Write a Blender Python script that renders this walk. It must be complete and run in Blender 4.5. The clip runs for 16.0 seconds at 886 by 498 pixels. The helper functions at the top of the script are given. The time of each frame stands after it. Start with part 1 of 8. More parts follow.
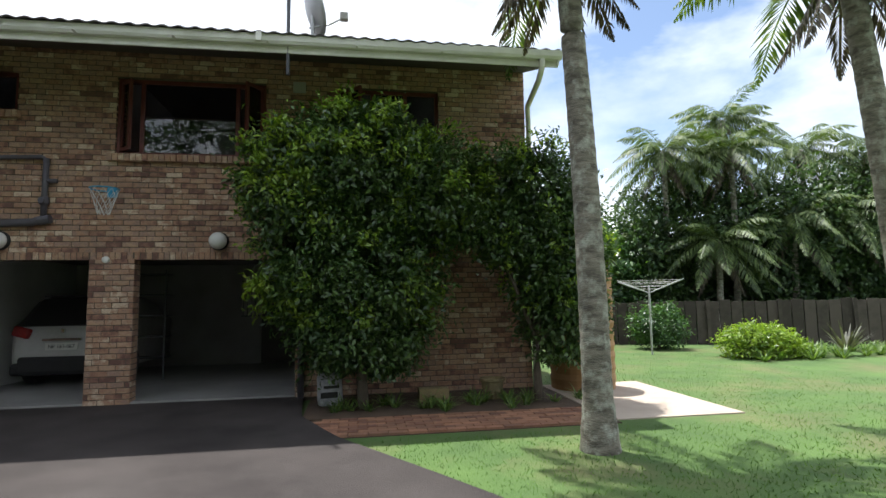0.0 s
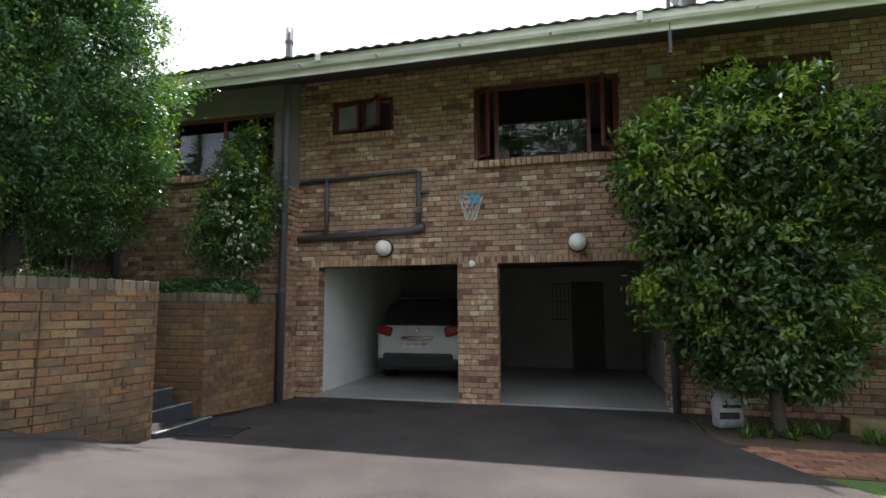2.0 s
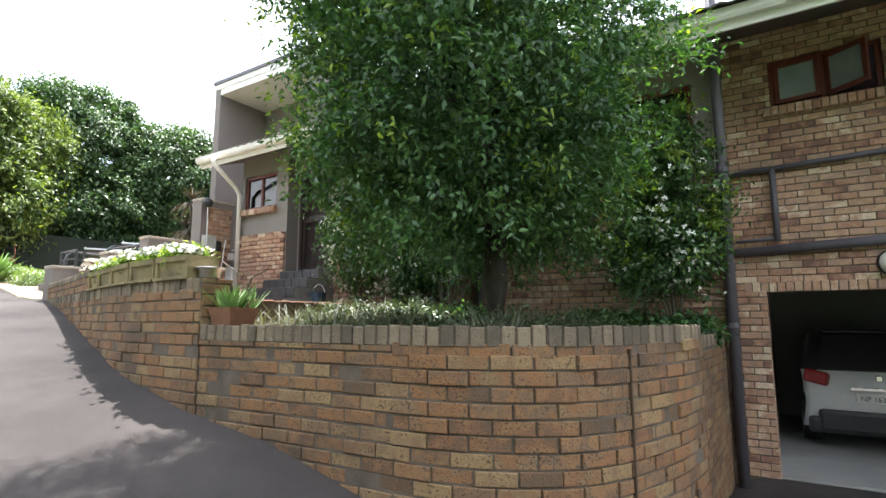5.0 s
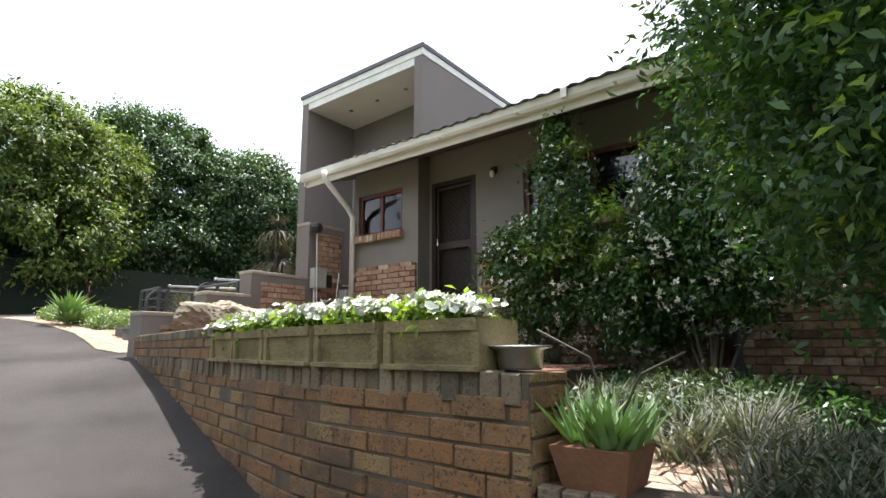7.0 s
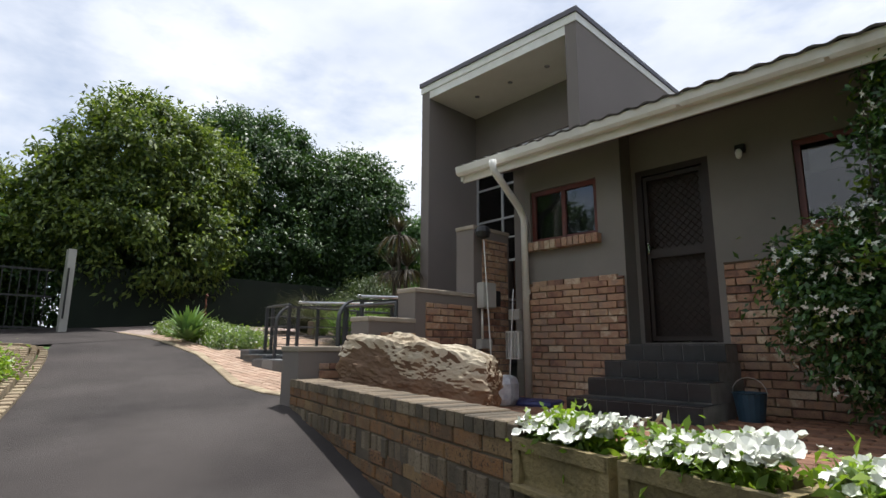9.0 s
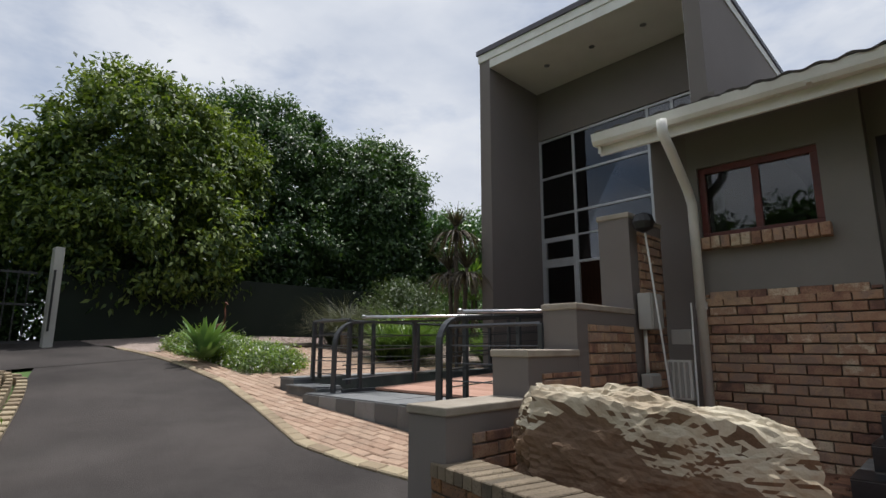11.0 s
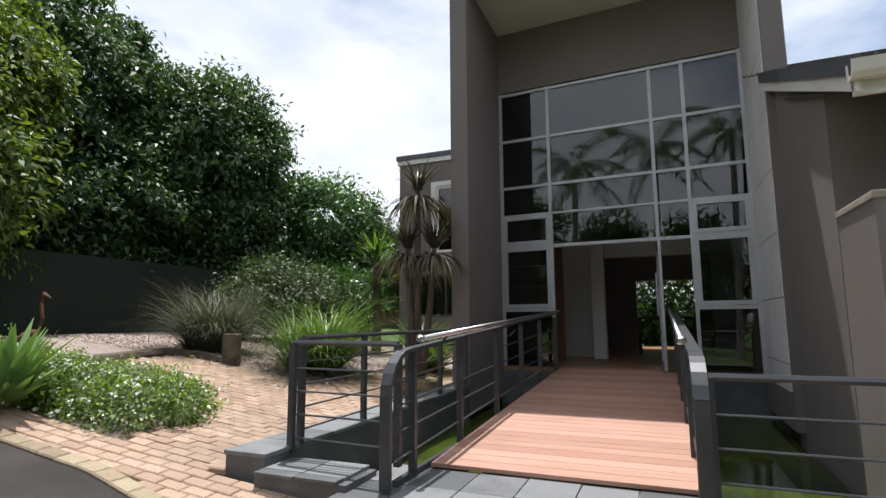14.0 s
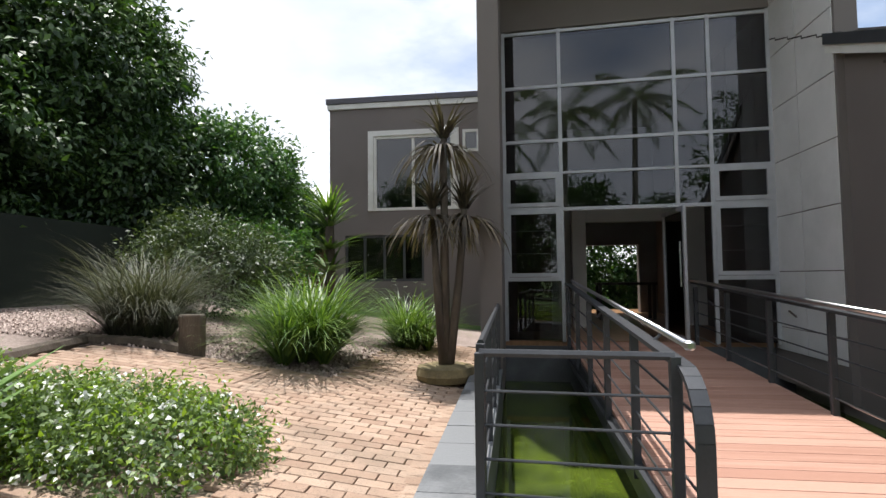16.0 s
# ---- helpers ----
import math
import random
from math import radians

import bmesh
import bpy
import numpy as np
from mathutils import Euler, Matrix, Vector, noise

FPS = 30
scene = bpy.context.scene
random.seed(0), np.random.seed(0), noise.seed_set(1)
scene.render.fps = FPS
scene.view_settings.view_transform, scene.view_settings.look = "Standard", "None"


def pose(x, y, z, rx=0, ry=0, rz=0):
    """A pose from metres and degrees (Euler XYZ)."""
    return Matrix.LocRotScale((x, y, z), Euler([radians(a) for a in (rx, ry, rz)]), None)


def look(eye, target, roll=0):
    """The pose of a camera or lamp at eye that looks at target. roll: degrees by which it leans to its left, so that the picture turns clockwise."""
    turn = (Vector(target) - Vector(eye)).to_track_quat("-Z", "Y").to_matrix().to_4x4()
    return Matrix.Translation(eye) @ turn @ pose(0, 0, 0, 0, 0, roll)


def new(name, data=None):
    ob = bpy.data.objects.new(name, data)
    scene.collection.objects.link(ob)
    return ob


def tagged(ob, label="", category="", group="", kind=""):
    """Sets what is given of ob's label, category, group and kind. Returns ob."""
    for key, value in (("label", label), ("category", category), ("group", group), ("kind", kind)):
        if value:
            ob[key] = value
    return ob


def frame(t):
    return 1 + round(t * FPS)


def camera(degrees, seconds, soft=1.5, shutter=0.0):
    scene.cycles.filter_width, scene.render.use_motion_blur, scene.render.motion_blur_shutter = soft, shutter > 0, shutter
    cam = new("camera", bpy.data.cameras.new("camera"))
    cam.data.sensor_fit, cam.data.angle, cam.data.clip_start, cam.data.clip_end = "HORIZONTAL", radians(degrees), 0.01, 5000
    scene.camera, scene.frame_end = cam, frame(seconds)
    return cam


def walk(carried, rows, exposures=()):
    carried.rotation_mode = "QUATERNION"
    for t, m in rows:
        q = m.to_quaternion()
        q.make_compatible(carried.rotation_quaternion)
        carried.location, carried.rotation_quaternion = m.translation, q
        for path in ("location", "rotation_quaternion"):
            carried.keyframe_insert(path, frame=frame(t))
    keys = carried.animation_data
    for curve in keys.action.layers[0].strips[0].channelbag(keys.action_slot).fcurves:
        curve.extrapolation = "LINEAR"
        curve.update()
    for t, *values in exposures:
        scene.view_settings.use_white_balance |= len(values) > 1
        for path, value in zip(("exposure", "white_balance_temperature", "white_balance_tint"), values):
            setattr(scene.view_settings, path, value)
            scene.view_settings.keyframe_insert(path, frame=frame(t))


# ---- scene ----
cam = camera(79.8, 16.0, soft=1.5)
ROWS = [
    (0.0, 0.0, 0.0, 1.5, -9.11, 5.59, 0.91),
    (0.5, -0.416, 0.122, 1.476, -4.35, 5.64, 0.65),
    (1.0, -0.907, 0.266, 1.514, 2.85, 5.74, 0.47),
    (1.5, -1.487, 0.366, 1.542, 9.78, 5.94, 0.29),
    (2.0, -2.13, 0.511, 1.542, 14.22, 6.12, 0.18),
    (2.5, -2.766, 0.638, 1.578, 18.51, 6.14, 0.11),
    (3.0, -3.4, 0.763, 1.6, 22.3, 6.15, -0.05),
    (3.5, -4.072, 0.852, 1.648, 26.07, 6.34, -0.13),
    (4.0, -4.723, 0.961, 1.686, 29.17, 6.52, -0.19),
    (4.5, -5.435, 1.055, 1.752, 31.78, 6.92, -0.31),
    (5.0, -6.144, 1.192, 1.852, 32.78, 7.68, -0.02),
    (5.2, -6.436, 1.24, 1.914, 33.13, 8.16, -0.03),
    (7.3, -9.323, 2.039, 2.298, 39.34, 11.02, 0.07),
    (7.5, -9.577, 2.075, 2.337, 40.76, 11.08, 0.0),
    (8.0, -10.11, 2.133, 2.459, 43.28, 10.82, -0.18),
    (8.5, -10.6, 2.183, 2.557, 45.0, 10.79, -0.24),
    (9.0, -11.202, 2.254, 2.693, 45.26, 10.55, -0.3),
    (9.5, -11.746, 2.271, 2.8, 45.52, 10.29, -0.24),
    (9.7, -11.956, 2.305, 2.844, 45.76, 10.12, -0.19),
    (11.8, -14.534, 2.825, 3.192, 42.26, 10.14, -0.35),
    (12.0, -14.756, 2.862, 3.251, 41.61, 9.43, -0.28),
    (12.5, -15.366, 2.952, 3.338, 39.54, 9.12, -0.32),
    (13.0, -16.011, 3.081, 3.397, 34.35, 9.0, -0.16),
    (13.5, -16.555, 3.173, 3.449, 28.27, 9.12, 0.09),
    (14.0, -17.164, 3.326, 3.484, 22.38, 7.72, 0.34),
    (14.5, -17.643, 3.434, 3.529, 16.77, 6.11, 0.43),
    (15.0, -18.24, 3.617, 3.567, 10.24, 4.68, 0.56),
    (15.5, -18.782, 3.759, 3.605, 8.43, 3.77, 0.66),
    (16.0, -19.397, 3.929, 3.693, 7.76, 3.03, 0.58),
]
EXPOSURES = [(0, 0.7), (1.0, 0.98), (1.5, 1.08), (3.0, 1.75), (4.5, 2.0), (5.0, 1.95), (7.5, 0.88), (8.5, 0.42), (9.5, -0.08), (12, -0.32), (12.5, -0.22), (13.5, 0.08), (15, 0.28), (16, 0.3)]
walk(cam, [(t, pose(x, y, z, 90 + pitch, roll, yaw)) for t, x, y, z, yaw, pitch, roll in ROWS], EXPOSURES)

# ---- world and sun ----
SUN = Vector((-0.12, 0.27, 1.0)).normalized()          # towards the sun
world = bpy.data.worlds.new("world")
scene.world = world
world.use_nodes = True
wn, wl = world.node_tree.nodes, world.node_tree.links
wn.clear()
sky = wn.new("ShaderNodeTexSky")
sky.sky_type, sky.sun_disc = "NISHITA", False
sky.sun_elevation, sky.sun_rotation = math.asin(SUN.z), math.atan2(SUN.x, SUN.y)
sky_strength = wn.new("ShaderNodeVectorMath")
sky_strength.operation = "SCALE"
sky_strength.inputs["Scale"].default_value = 0.13
wl.new(sky.outputs[0], sky_strength.inputs[0])
coords = wn.new("ShaderNodeTexCoord")
flat = wn.new("ShaderNodeMapping")
flat.inputs["Scale"].default_value = (1.0, 1.0, 2.2)
flat.inputs["Location"].default_value = (0.35, 0.1, 0.0)
wl.new(coords.outputs["Generated"], flat.inputs[0])
cloud = wn.new("ShaderNodeTexNoise")
cloud.inputs["Scale"].default_value, cloud.inputs["Detail"].default_value, cloud.inputs["Roughness"].default_value = 1.7, 7, 0.55
wl.new(flat.outputs[0], cloud.inputs["Vector"])
cover = wn.new("ShaderNodeMapRange")
cover.inputs["From Min"].default_value, cover.inputs["From Max"].default_value = 0.34, 0.52
wl.new(cloud.outputs[0], cover.inputs[0])
cloud_tone = wn.new("ShaderNodeTexNoise")
cloud_tone.inputs["Scale"].default_value, cloud_tone.inputs["Detail"].default_value = 3.1, 5
wl.new(flat.outputs[0], cloud_tone.inputs["Vector"])
cloud_ramp = wn.new("ShaderNodeValToRGB")
cloud_ramp.color_ramp.elements[0].position, cloud_ramp.color_ramp.elements[1].position = 0.3, 0.7
cloud_ramp.color_ramp.elements[0].color, cloud_ramp.color_ramp.elements[1].color = (0.66, 0.73, 0.87, 1), (1.04, 1.07, 1.13, 1)
wl.new(cloud_tone.outputs[0], cloud_ramp.inputs[0])
sky_mix = wn.new("ShaderNodeMix")
sky_mix.data_type = "RGBA"
wl.new(cover.outputs[0], sky_mix.inputs[0])
wl.new(sky_strength.outputs[0], sky_mix.inputs[6])
wl.new(cloud_ramp.outputs[0], sky_mix.inputs[7])
backdrop_light = wn.new("ShaderNodeBackground")
wl.new(sky_mix.outputs[2], backdrop_light.inputs[0])
world_out = wn.new("ShaderNodeOutputWorld")
wl.new(backdrop_light.outputs[0], world_out.inputs[0])
sun_lamp = bpy.data.lights.new("sun", "SUN")
sun_lamp.energy, sun_lamp.angle, sun_lamp.color = 5.0, radians(0.8), (1.0, 0.975, 0.945)
new("sun", sun_lamp).matrix_world = look(SUN * 60, (0, 0, 0))


# ---- materials ----
def material(name, c1, c2=None, scale=4.0, rough=0.8, bump=0.15, fine=60.0, metal=0.0, pieces=None, spread=0.5, stain=None, stain_scale=0.9, stain_amount=0.5, detail=6, leafy=0.0, spec=0.5, stretch=(1, 1, 1)):
    """Two-scale noise between c1 and c2; pieces: 'object' or 'island' to vary piece by piece; stain: a colour laid over in patches."""
    m = bpy.data.materials.new(name)
    m.use_nodes = True
    n, l = m.node_tree.nodes, m.node_tree.links
    p = n["Principled BSDF"]
    out = n["Material Output"]
    p.inputs["Roughness"].default_value, p.inputs["Metallic"].default_value = rough, metal
    p.inputs["Specular IOR Level"].default_value = spec
    c2 = c2 or tuple(v * 0.75 for v in c1)
    tc = n.new("ShaderNodeTexCoord")
    geo = n.new("ShaderNodeNewGeometry")
    mp = n.new("ShaderNodeMapping")
    mp.inputs["Scale"].default_value = stretch
    l.new(geo.outputs["Position"], mp.inputs[0])
    big = n.new("ShaderNodeTexNoise")
    big.inputs["Scale"].default_value, big.inputs["Detail"].default_value = scale, detail
    l.new(mp.outputs[0], big.inputs["Vector"])
    grain = n.new("ShaderNodeTexNoise")
    grain.inputs["Scale"].default_value, grain.inputs["Detail"].default_value = fine, 4
    l.new(mp.outputs[0], grain.inputs["Vector"])
    blend = n.new("ShaderNodeMath")
    blend.operation = "MULTIPLY_ADD"
    blend.inputs[1].default_value, blend.inputs[2].default_value = 0.35, -0.175
    l.new(grain.outputs[0], blend.inputs[0])
    add = n.new("ShaderNodeMath")
    l.new(big.outputs[0], add.inputs[0])
    l.new(blend.outputs[0], add.inputs[1])
    last = add.outputs[0]
    if pieces:
        if pieces == "object":
            info = n.new("ShaderNodeObjectInfo")
            rnd = info.outputs["Random"]
        else:
            rnd = geo.outputs["Random Per Island"]
        k = n.new("ShaderNodeMath")
        k.operation = "MULTIPLY_ADD"
        k.inputs[1].default_value, k.inputs[2].default_value = spread * 2, -spread
        l.new(rnd, k.inputs[0])
        add2 = n.new("ShaderNodeMath")
        l.new(last, add2.inputs[0])
        l.new(k.outputs[0], add2.inputs[1])
        last = add2.outputs[0]
    ramp = n.new("ShaderNodeValToRGB")
    e = ramp.color_ramp.elements
    e[0].position, e[1].position = 0.3, 0.7
    e[0].color, e[1].color = (*c2, 1), (*c1, 1)
    l.new(last, ramp.inputs[0])
    colour = ramp.outputs[0]
    if stain:
        st = n.new("ShaderNodeTexNoise")
        st.inputs["Scale"].default_value, st.inputs["Detail"].default_value, st.inputs["Roughness"].default_value = stain_scale, 8, 0.65
        l.new(geo.outputs["Position"], st.inputs["Vector"])
        sr = n.new("ShaderNodeMapRange")
        sr.inputs["From Min"].default_value, sr.inputs["From Max"].default_value = 0.48, 0.68
        sr.inputs["To Max"].default_value = stain_amount
        l.new(st.outputs[0], sr.inputs[0])
        mx = n.new("ShaderNodeMix")
        mx.data_type = "RGBA"
        l.new(sr.outputs[0], mx.inputs[0])
        l.new(colour, mx.inputs[6])
        mx.inputs[7].default_value = (*stain, 1)
        colour = mx.outputs[2]
    l.new(colour, p.inputs["Base Color"])
    if bump:
        b = n.new("ShaderNodeBump")
        b.inputs["Strength"].default_value, b.inputs["Distance"].default_value = bump, 0.01
        l.new(grain.outputs[0], b.inputs["Height"])
        l.new(b.outputs[0], p.inputs["Normal"])
    if leafy:
        tr = n.new("ShaderNodeBsdfTranslucent")
        bright = n.new("ShaderNodeMix")
        bright.data_type, bright.blend_type = "RGBA", "MULTIPLY"
        bright.inputs[0].default_value = 1.0
        l.new(colour, bright.inputs[6])
        bright.inputs[7].default_value = (1.5, 1.6, 0.6, 1)
        l.new(bright.outputs[2], tr.inputs[0])
        ms = n.new("ShaderNodeMixShader")
        ms.inputs[0].default_value = leafy
        l.new(p.outputs[0], ms.inputs[1])
        l.new(tr.outputs[0], ms.inputs[2])
        l.new(ms.outputs[0], out.inputs[0])
    return m


def brick_material(name, pieces, tones, dirt=(0.05, 0.045, 0.035), dirt_amount=0.55, pitted=0.35):
    m = material(name, tones[0], tones[1], 9, 0.88, 0.5, 90, pieces=pieces, spread=0.5, stain=dirt, stain_scale=1.3, stain_amount=dirt_amount)
    for node in m.node_tree.nodes:
        if node.type == "VALTORGB":
            node.color_ramp.elements[0].position, node.color_ramp.elements[1].position = 0.0, 1.0
            for k, tone in enumerate(tones[2:]):
                el = node.color_ramp.elements.new((k + 1) / (len(tones) - 1))
                el.color = (*tone, 1)
    # burnt pits and speckle in the clay
    n, l = m.node_tree.nodes, m.node_tree.links
    p = n["Principled BSDF"]
    was = p.inputs["Base Color"].links[0].from_socket
    geo = [k for k in n if k.type == "NEW_GEOMETRY"][0]
    pits = n.new("ShaderNodeTexNoise")
    pits.inputs["Scale"].default_value, pits.inputs["Detail"].default_value, pits.inputs["Roughness"].default_value = 75, 3, 0.6
    l.new(geo.outputs["Position"], pits.inputs["Vector"])
    clump = n.new("ShaderNodeTexNoise")
    clump.inputs["Scale"].default_value, clump.inputs["Detail"].default_value = 9, 3
    l.new(geo.outputs["Position"], clump.inputs["Vector"])
    both = n.new("ShaderNodeMath")
    both.operation = "MULTIPLY_ADD"
    both.inputs[1].default_value = 0.35
    l.new(clump.outputs[0], both.inputs[0])
    l.new(pits.outputs[0], both.inputs[2])
    thr = n.new("ShaderNodeMapRange")
    thr.inputs["From Min"].default_value, thr.inputs["From Max"].default_value, thr.inputs["To Max"].default_value = 0.74, 0.84, pitted
    l.new(both.outputs[0], thr.inputs[0])
    mx = n.new("ShaderNodeMix")
    mx.data_type = "RGBA"
    l.new(thr.outputs[0], mx.inputs[0])
    l.new(was, mx.inputs[6])
    mx.inputs[7].default_value = (0.035, 0.026, 0.02, 1)
    l.new(mx.outputs[2], p.inputs["Base Color"])
    return m


HOUSE_TONES = [(0.606, 0.482, 0.345), (0.168, 0.091, 0.069), (0.315, 0.17, 0.113), (0.427, 0.259, 0.164), (0.315, 0.212, 0.164), (0.471, 0.316, 0.2), (0.359, 0.206, 0.135)]
GARDEN_TONES = [(0.264, 0.171, 0.08), (0.116, 0.073, 0.042), (0.186, 0.094, 0.047), (0.24, 0.132, 0.057), (0.155, 0.1, 0.06), (0.24, 0.116, 0.047), (0.202, 0.109, 0.053), (0.217, 0.14, 0.074)]
M_BRICK = brick_material("face_brick", "island", HOUSE_TONES, dirt_amount=0.25)
M_BRICK_ONE = brick_material("face_brick_single", "object", HOUSE_TONES, dirt_amount=0.25)
M_GBRICK = brick_material("garden_brick", "island", GARDEN_TONES, (0.055, 0.046, 0.033), 0.8, 0.8)
M_GBRICK_OLD = brick_material("blackened_garden_brick", "island", [(0.24, 0.19, 0.13), (0.085, 0.07, 0.05), (0.15, 0.115, 0.078), (0.20, 0.155, 0.105)], (0.05, 0.042, 0.028), 0.6, 0.6)
M_GBRICK_ONE = brick_material("garden_brick_single", "object", GARDEN_TONES, (0.055, 0.046, 0.033), 0.8, 0.8)
M_MORTAR = material("mortar", (0.135, 0.108, 0.08), (0.07, 0.056, 0.043), 5, 0.95, 0.5, 120)
M_PAVER = brick_material("clay_paver", "island", [(0.46, 0.33, 0.245), (0.33, 0.215, 0.15), (0.39, 0.265, 0.19), (0.43, 0.30, 0.215)], (0.22, 0.17, 0.125), 0.6)
M_PAVER_ONE = brick_material("clay_paver_single", "object", [(0.46, 0.33, 0.245), (0.33, 0.215, 0.15), (0.39, 0.265, 0.19), (0.43, 0.30, 0.215)], (0.22, 0.17, 0.125), 0.6)
M_PATHBRICK = brick_material("red_path_brick", "island", [(0.34, 0.17, 0.10), (0.15, 0.07, 0.045), (0.25, 0.12, 0.07)], (0.08, 0.06, 0.04), 0.5)
M_PLASTER = material("grey_brown_plaster", (0.205, 0.180, 0.166), (0.175, 0.152, 0.14), 1.2, 0.9, 0.25, 140, stain=(0.14, 0.122, 0.112), stain_scale=0.6, stain_amount=0.4)
M_PLASTER_WEST = material("weathered_grey_plaster", (0.225, 0.208, 0.19), (0.19, 0.175, 0.16), 1.2, 0.9, 0.25, 140, stain=(0.17, 0.155, 0.14), stain_scale=0.7, stain_amount=0.45)
M_PLASTER_LIGHT = material("light_grey_plaster", (0.42, 0.41, 0.38), (0.37, 0.36, 0.33), 1.4, 0.9, 0.2, 140, stain=(0.28, 0.27, 0.24), stain_scale=0.8, stain_amount=0.4)
M_CAP = material("plaster_cap", (0.40, 0.35, 0.29), (0.30, 0.26, 0.21), 6, 0.9, 0.4, 90, stain=(0.16, 0.14, 0.11), stain_amount=0.5)
M_PANEL = material("pale_stone_panel", (0.76, 0.75, 0.73), (0.68, 0.67, 0.65), 2, 0.6, 0.1, 120, stain=(0.42, 0.41, 0.39), stain_amount=0.3)
M_WHITE = material("white_paint", (0.78, 0.77, 0.73), (0.68, 0.67, 0.62), 3, 0.55, 0.05, 80, stain=(0.45, 0.42, 0.36), stain_scale=2.0, stain_amount=0.3)
M_WHITEWALL = material("white_inner_wall", (0.72, 0.72, 0.70), (0.6, 0.6, 0.58), 1.5, 0.85, 0.1, 90)
# indoor gloom put into the grey of garage, room and hall walls
M_GREYWALL = material("dim_grey_inner_wall", (0.30, 0.29, 0.28), (0.22, 0.21, 0.2), 1.5, 0.85, 0.1, 90)
M_CREAM = material("cream_ceiling", (0.66, 0.64, 0.60), (0.6, 0.58, 0.54), 2, 0.8, 0.05, 60)
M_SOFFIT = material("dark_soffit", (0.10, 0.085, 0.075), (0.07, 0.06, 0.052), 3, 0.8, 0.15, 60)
M_TILE = material("dark_roof_tile", (0.075, 0.065, 0.06), (0.035, 0.03, 0.03), 5, 0.75, 0.4, 70, stain=(0.12, 0.11, 0.09), stain_scale=3, stain_amount=0.4)
M_ASPHALT = material("worn_asphalt", (0.070, 0.060, 0.056), (0.026, 0.022, 0.021), 0.7, 0.88, 0.9, 170, stain=(0.088, 0.078, 0.073), stain_scale=0.8, stain_amount=0.45, spec=0.3)
M_SOIL = material("soil", (0.10, 0.065, 0.04), (0.05, 0.033, 0.022), 3, 0.95, 0.8, 40)
M_LAWN = material("lawn_soil", (0.082, 0.15, 0.034), (0.05, 0.10, 0.024), 1.2, 0.95, 0.6, 60, stain=(0.17, 0.13, 0.07), stain_scale=0.7, stain_amount=0.5)
M_GRASS = material("grass_blade", (0.12, 0.22, 0.042), (0.06, 0.13, 0.026), 0.9, 0.7, 0, 30, pieces="island", spread=0.35, leafy=0.25)
M_GRAVEL = material("pink_gravel", (0.45, 0.36, 0.31), (0.22, 0.17, 0.15), 30, 0.9, 0.8, 90, stain=(0.15, 0.11, 0.09), stain_scale=2, stain_amount=0.4)
M_STONE = material("gravel_stone", (0.52, 0.42, 0.37), (0.22, 0.16, 0.14), 8, 0.9, 0.3, 60, pieces="island", spread=0.5)
M_CONCRETE = material("pale_concrete", (0.50, 0.42, 0.34), (0.40, 0.33, 0.27), 2, 0.9, 0.3, 90, stain=(0.3, 0.24, 0.19), stain_amount=0.4)
M_GFLOOR = material("garage_floor", (0.32, 0.32, 0.30), (0.25, 0.25, 0.235), 1.5, 0.5, 0.1, 60, stain=(0.2, 0.19, 0.18), stain_amount=0.4)
M_SLATE = material("slate_tile", (0.17, 0.175, 0.18), (0.09, 0.095, 0.10), 4, 0.55, 0.3, 60, pieces="island", spread=0.45)
M_BLACKTILE = material("black_step_tile", (0.045, 0.05, 0.055), (0.022, 0.024, 0.028), 5, 0.35, 0.15, 50, pieces="island", spread=0.35)
M_GROUT = material("pale_grout", (0.30, 0.295, 0.285), (0.2, 0.195, 0.19), 8, 0.9, 0.2, 60)
M_DECK = material("red_composite_deck", (0.50, 0.29, 0.215), (0.39, 0.205, 0.145), 5, 0.65, 0.25, 60, pieces="object", spread=0.3, stretch=(0.4, 6, 6))
M_STEEL = material("dark_grey_steel", (0.075, 0.078, 0.085), (0.055, 0.058, 0.064), 6, 0.42, 0.05, 90, metal=0.35)
M_BRUSHED = material("brushed_steel", (0.62, 0.62, 0.63), (0.5, 0.5, 0.52), 10, 0.28, 0.03, 90, metal=1.0)
M_ALU = material("pale_aluminium", (0.50, 0.505, 0.52), (0.42, 0.425, 0.44), 6, 0.4, 0.02, 60, metal=0.3)
M_REDFRAME = material("red_brown_window_frame", (0.15, 0.035, 0.025), (0.09, 0.022, 0.018), 8, 0.45, 0.1, 50)
M_DARKDOOR = material("dark_brown_door", (0.030, 0.017, 0.014), (0.018, 0.011, 0.009), 7, 0.5, 0.15, 50)
M_PIPE = material("grey_purple_pipe_paint", (0.105, 0.098, 0.115), (0.08, 0.075, 0.088), 6, 0.55, 0.05, 60)
M_BLACK = material("black_plastic", (0.02, 0.02, 0.022), (0.012, 0.012, 0.013), 6, 0.5, 0.05, 50)
M_BARK = material("grey_bark", (0.13, 0.105, 0.08), (0.06, 0.047, 0.036), 8, 0.95, 0.9, 40, stretch=(1, 1, 0.3))
M_DARKBARK = material("dark_bark", (0.05, 0.04, 0.03), (0.022, 0.018, 0.014), 8, 0.95, 0.9, 40, stretch=(1, 1, 0.3))
M_PALMBARK = material("lichened_palm_bark", (0.27, 0.245, 0.20), (0.085, 0.075, 0.06), 7, 0.95, 1.0, 30, stain=(0.46, 0.48, 0.41), stain_scale=7, stain_amount=0.85, stretch=(0.8, 0.8, 2.6))
M_LEAF_A = material("glossy_dark_leaf", (0.085, 0.175, 0.05), (0.028, 0.078, 0.027), 1.1, 0.38, 0, 20, pieces="island", spread=0.4, leafy=0.3)
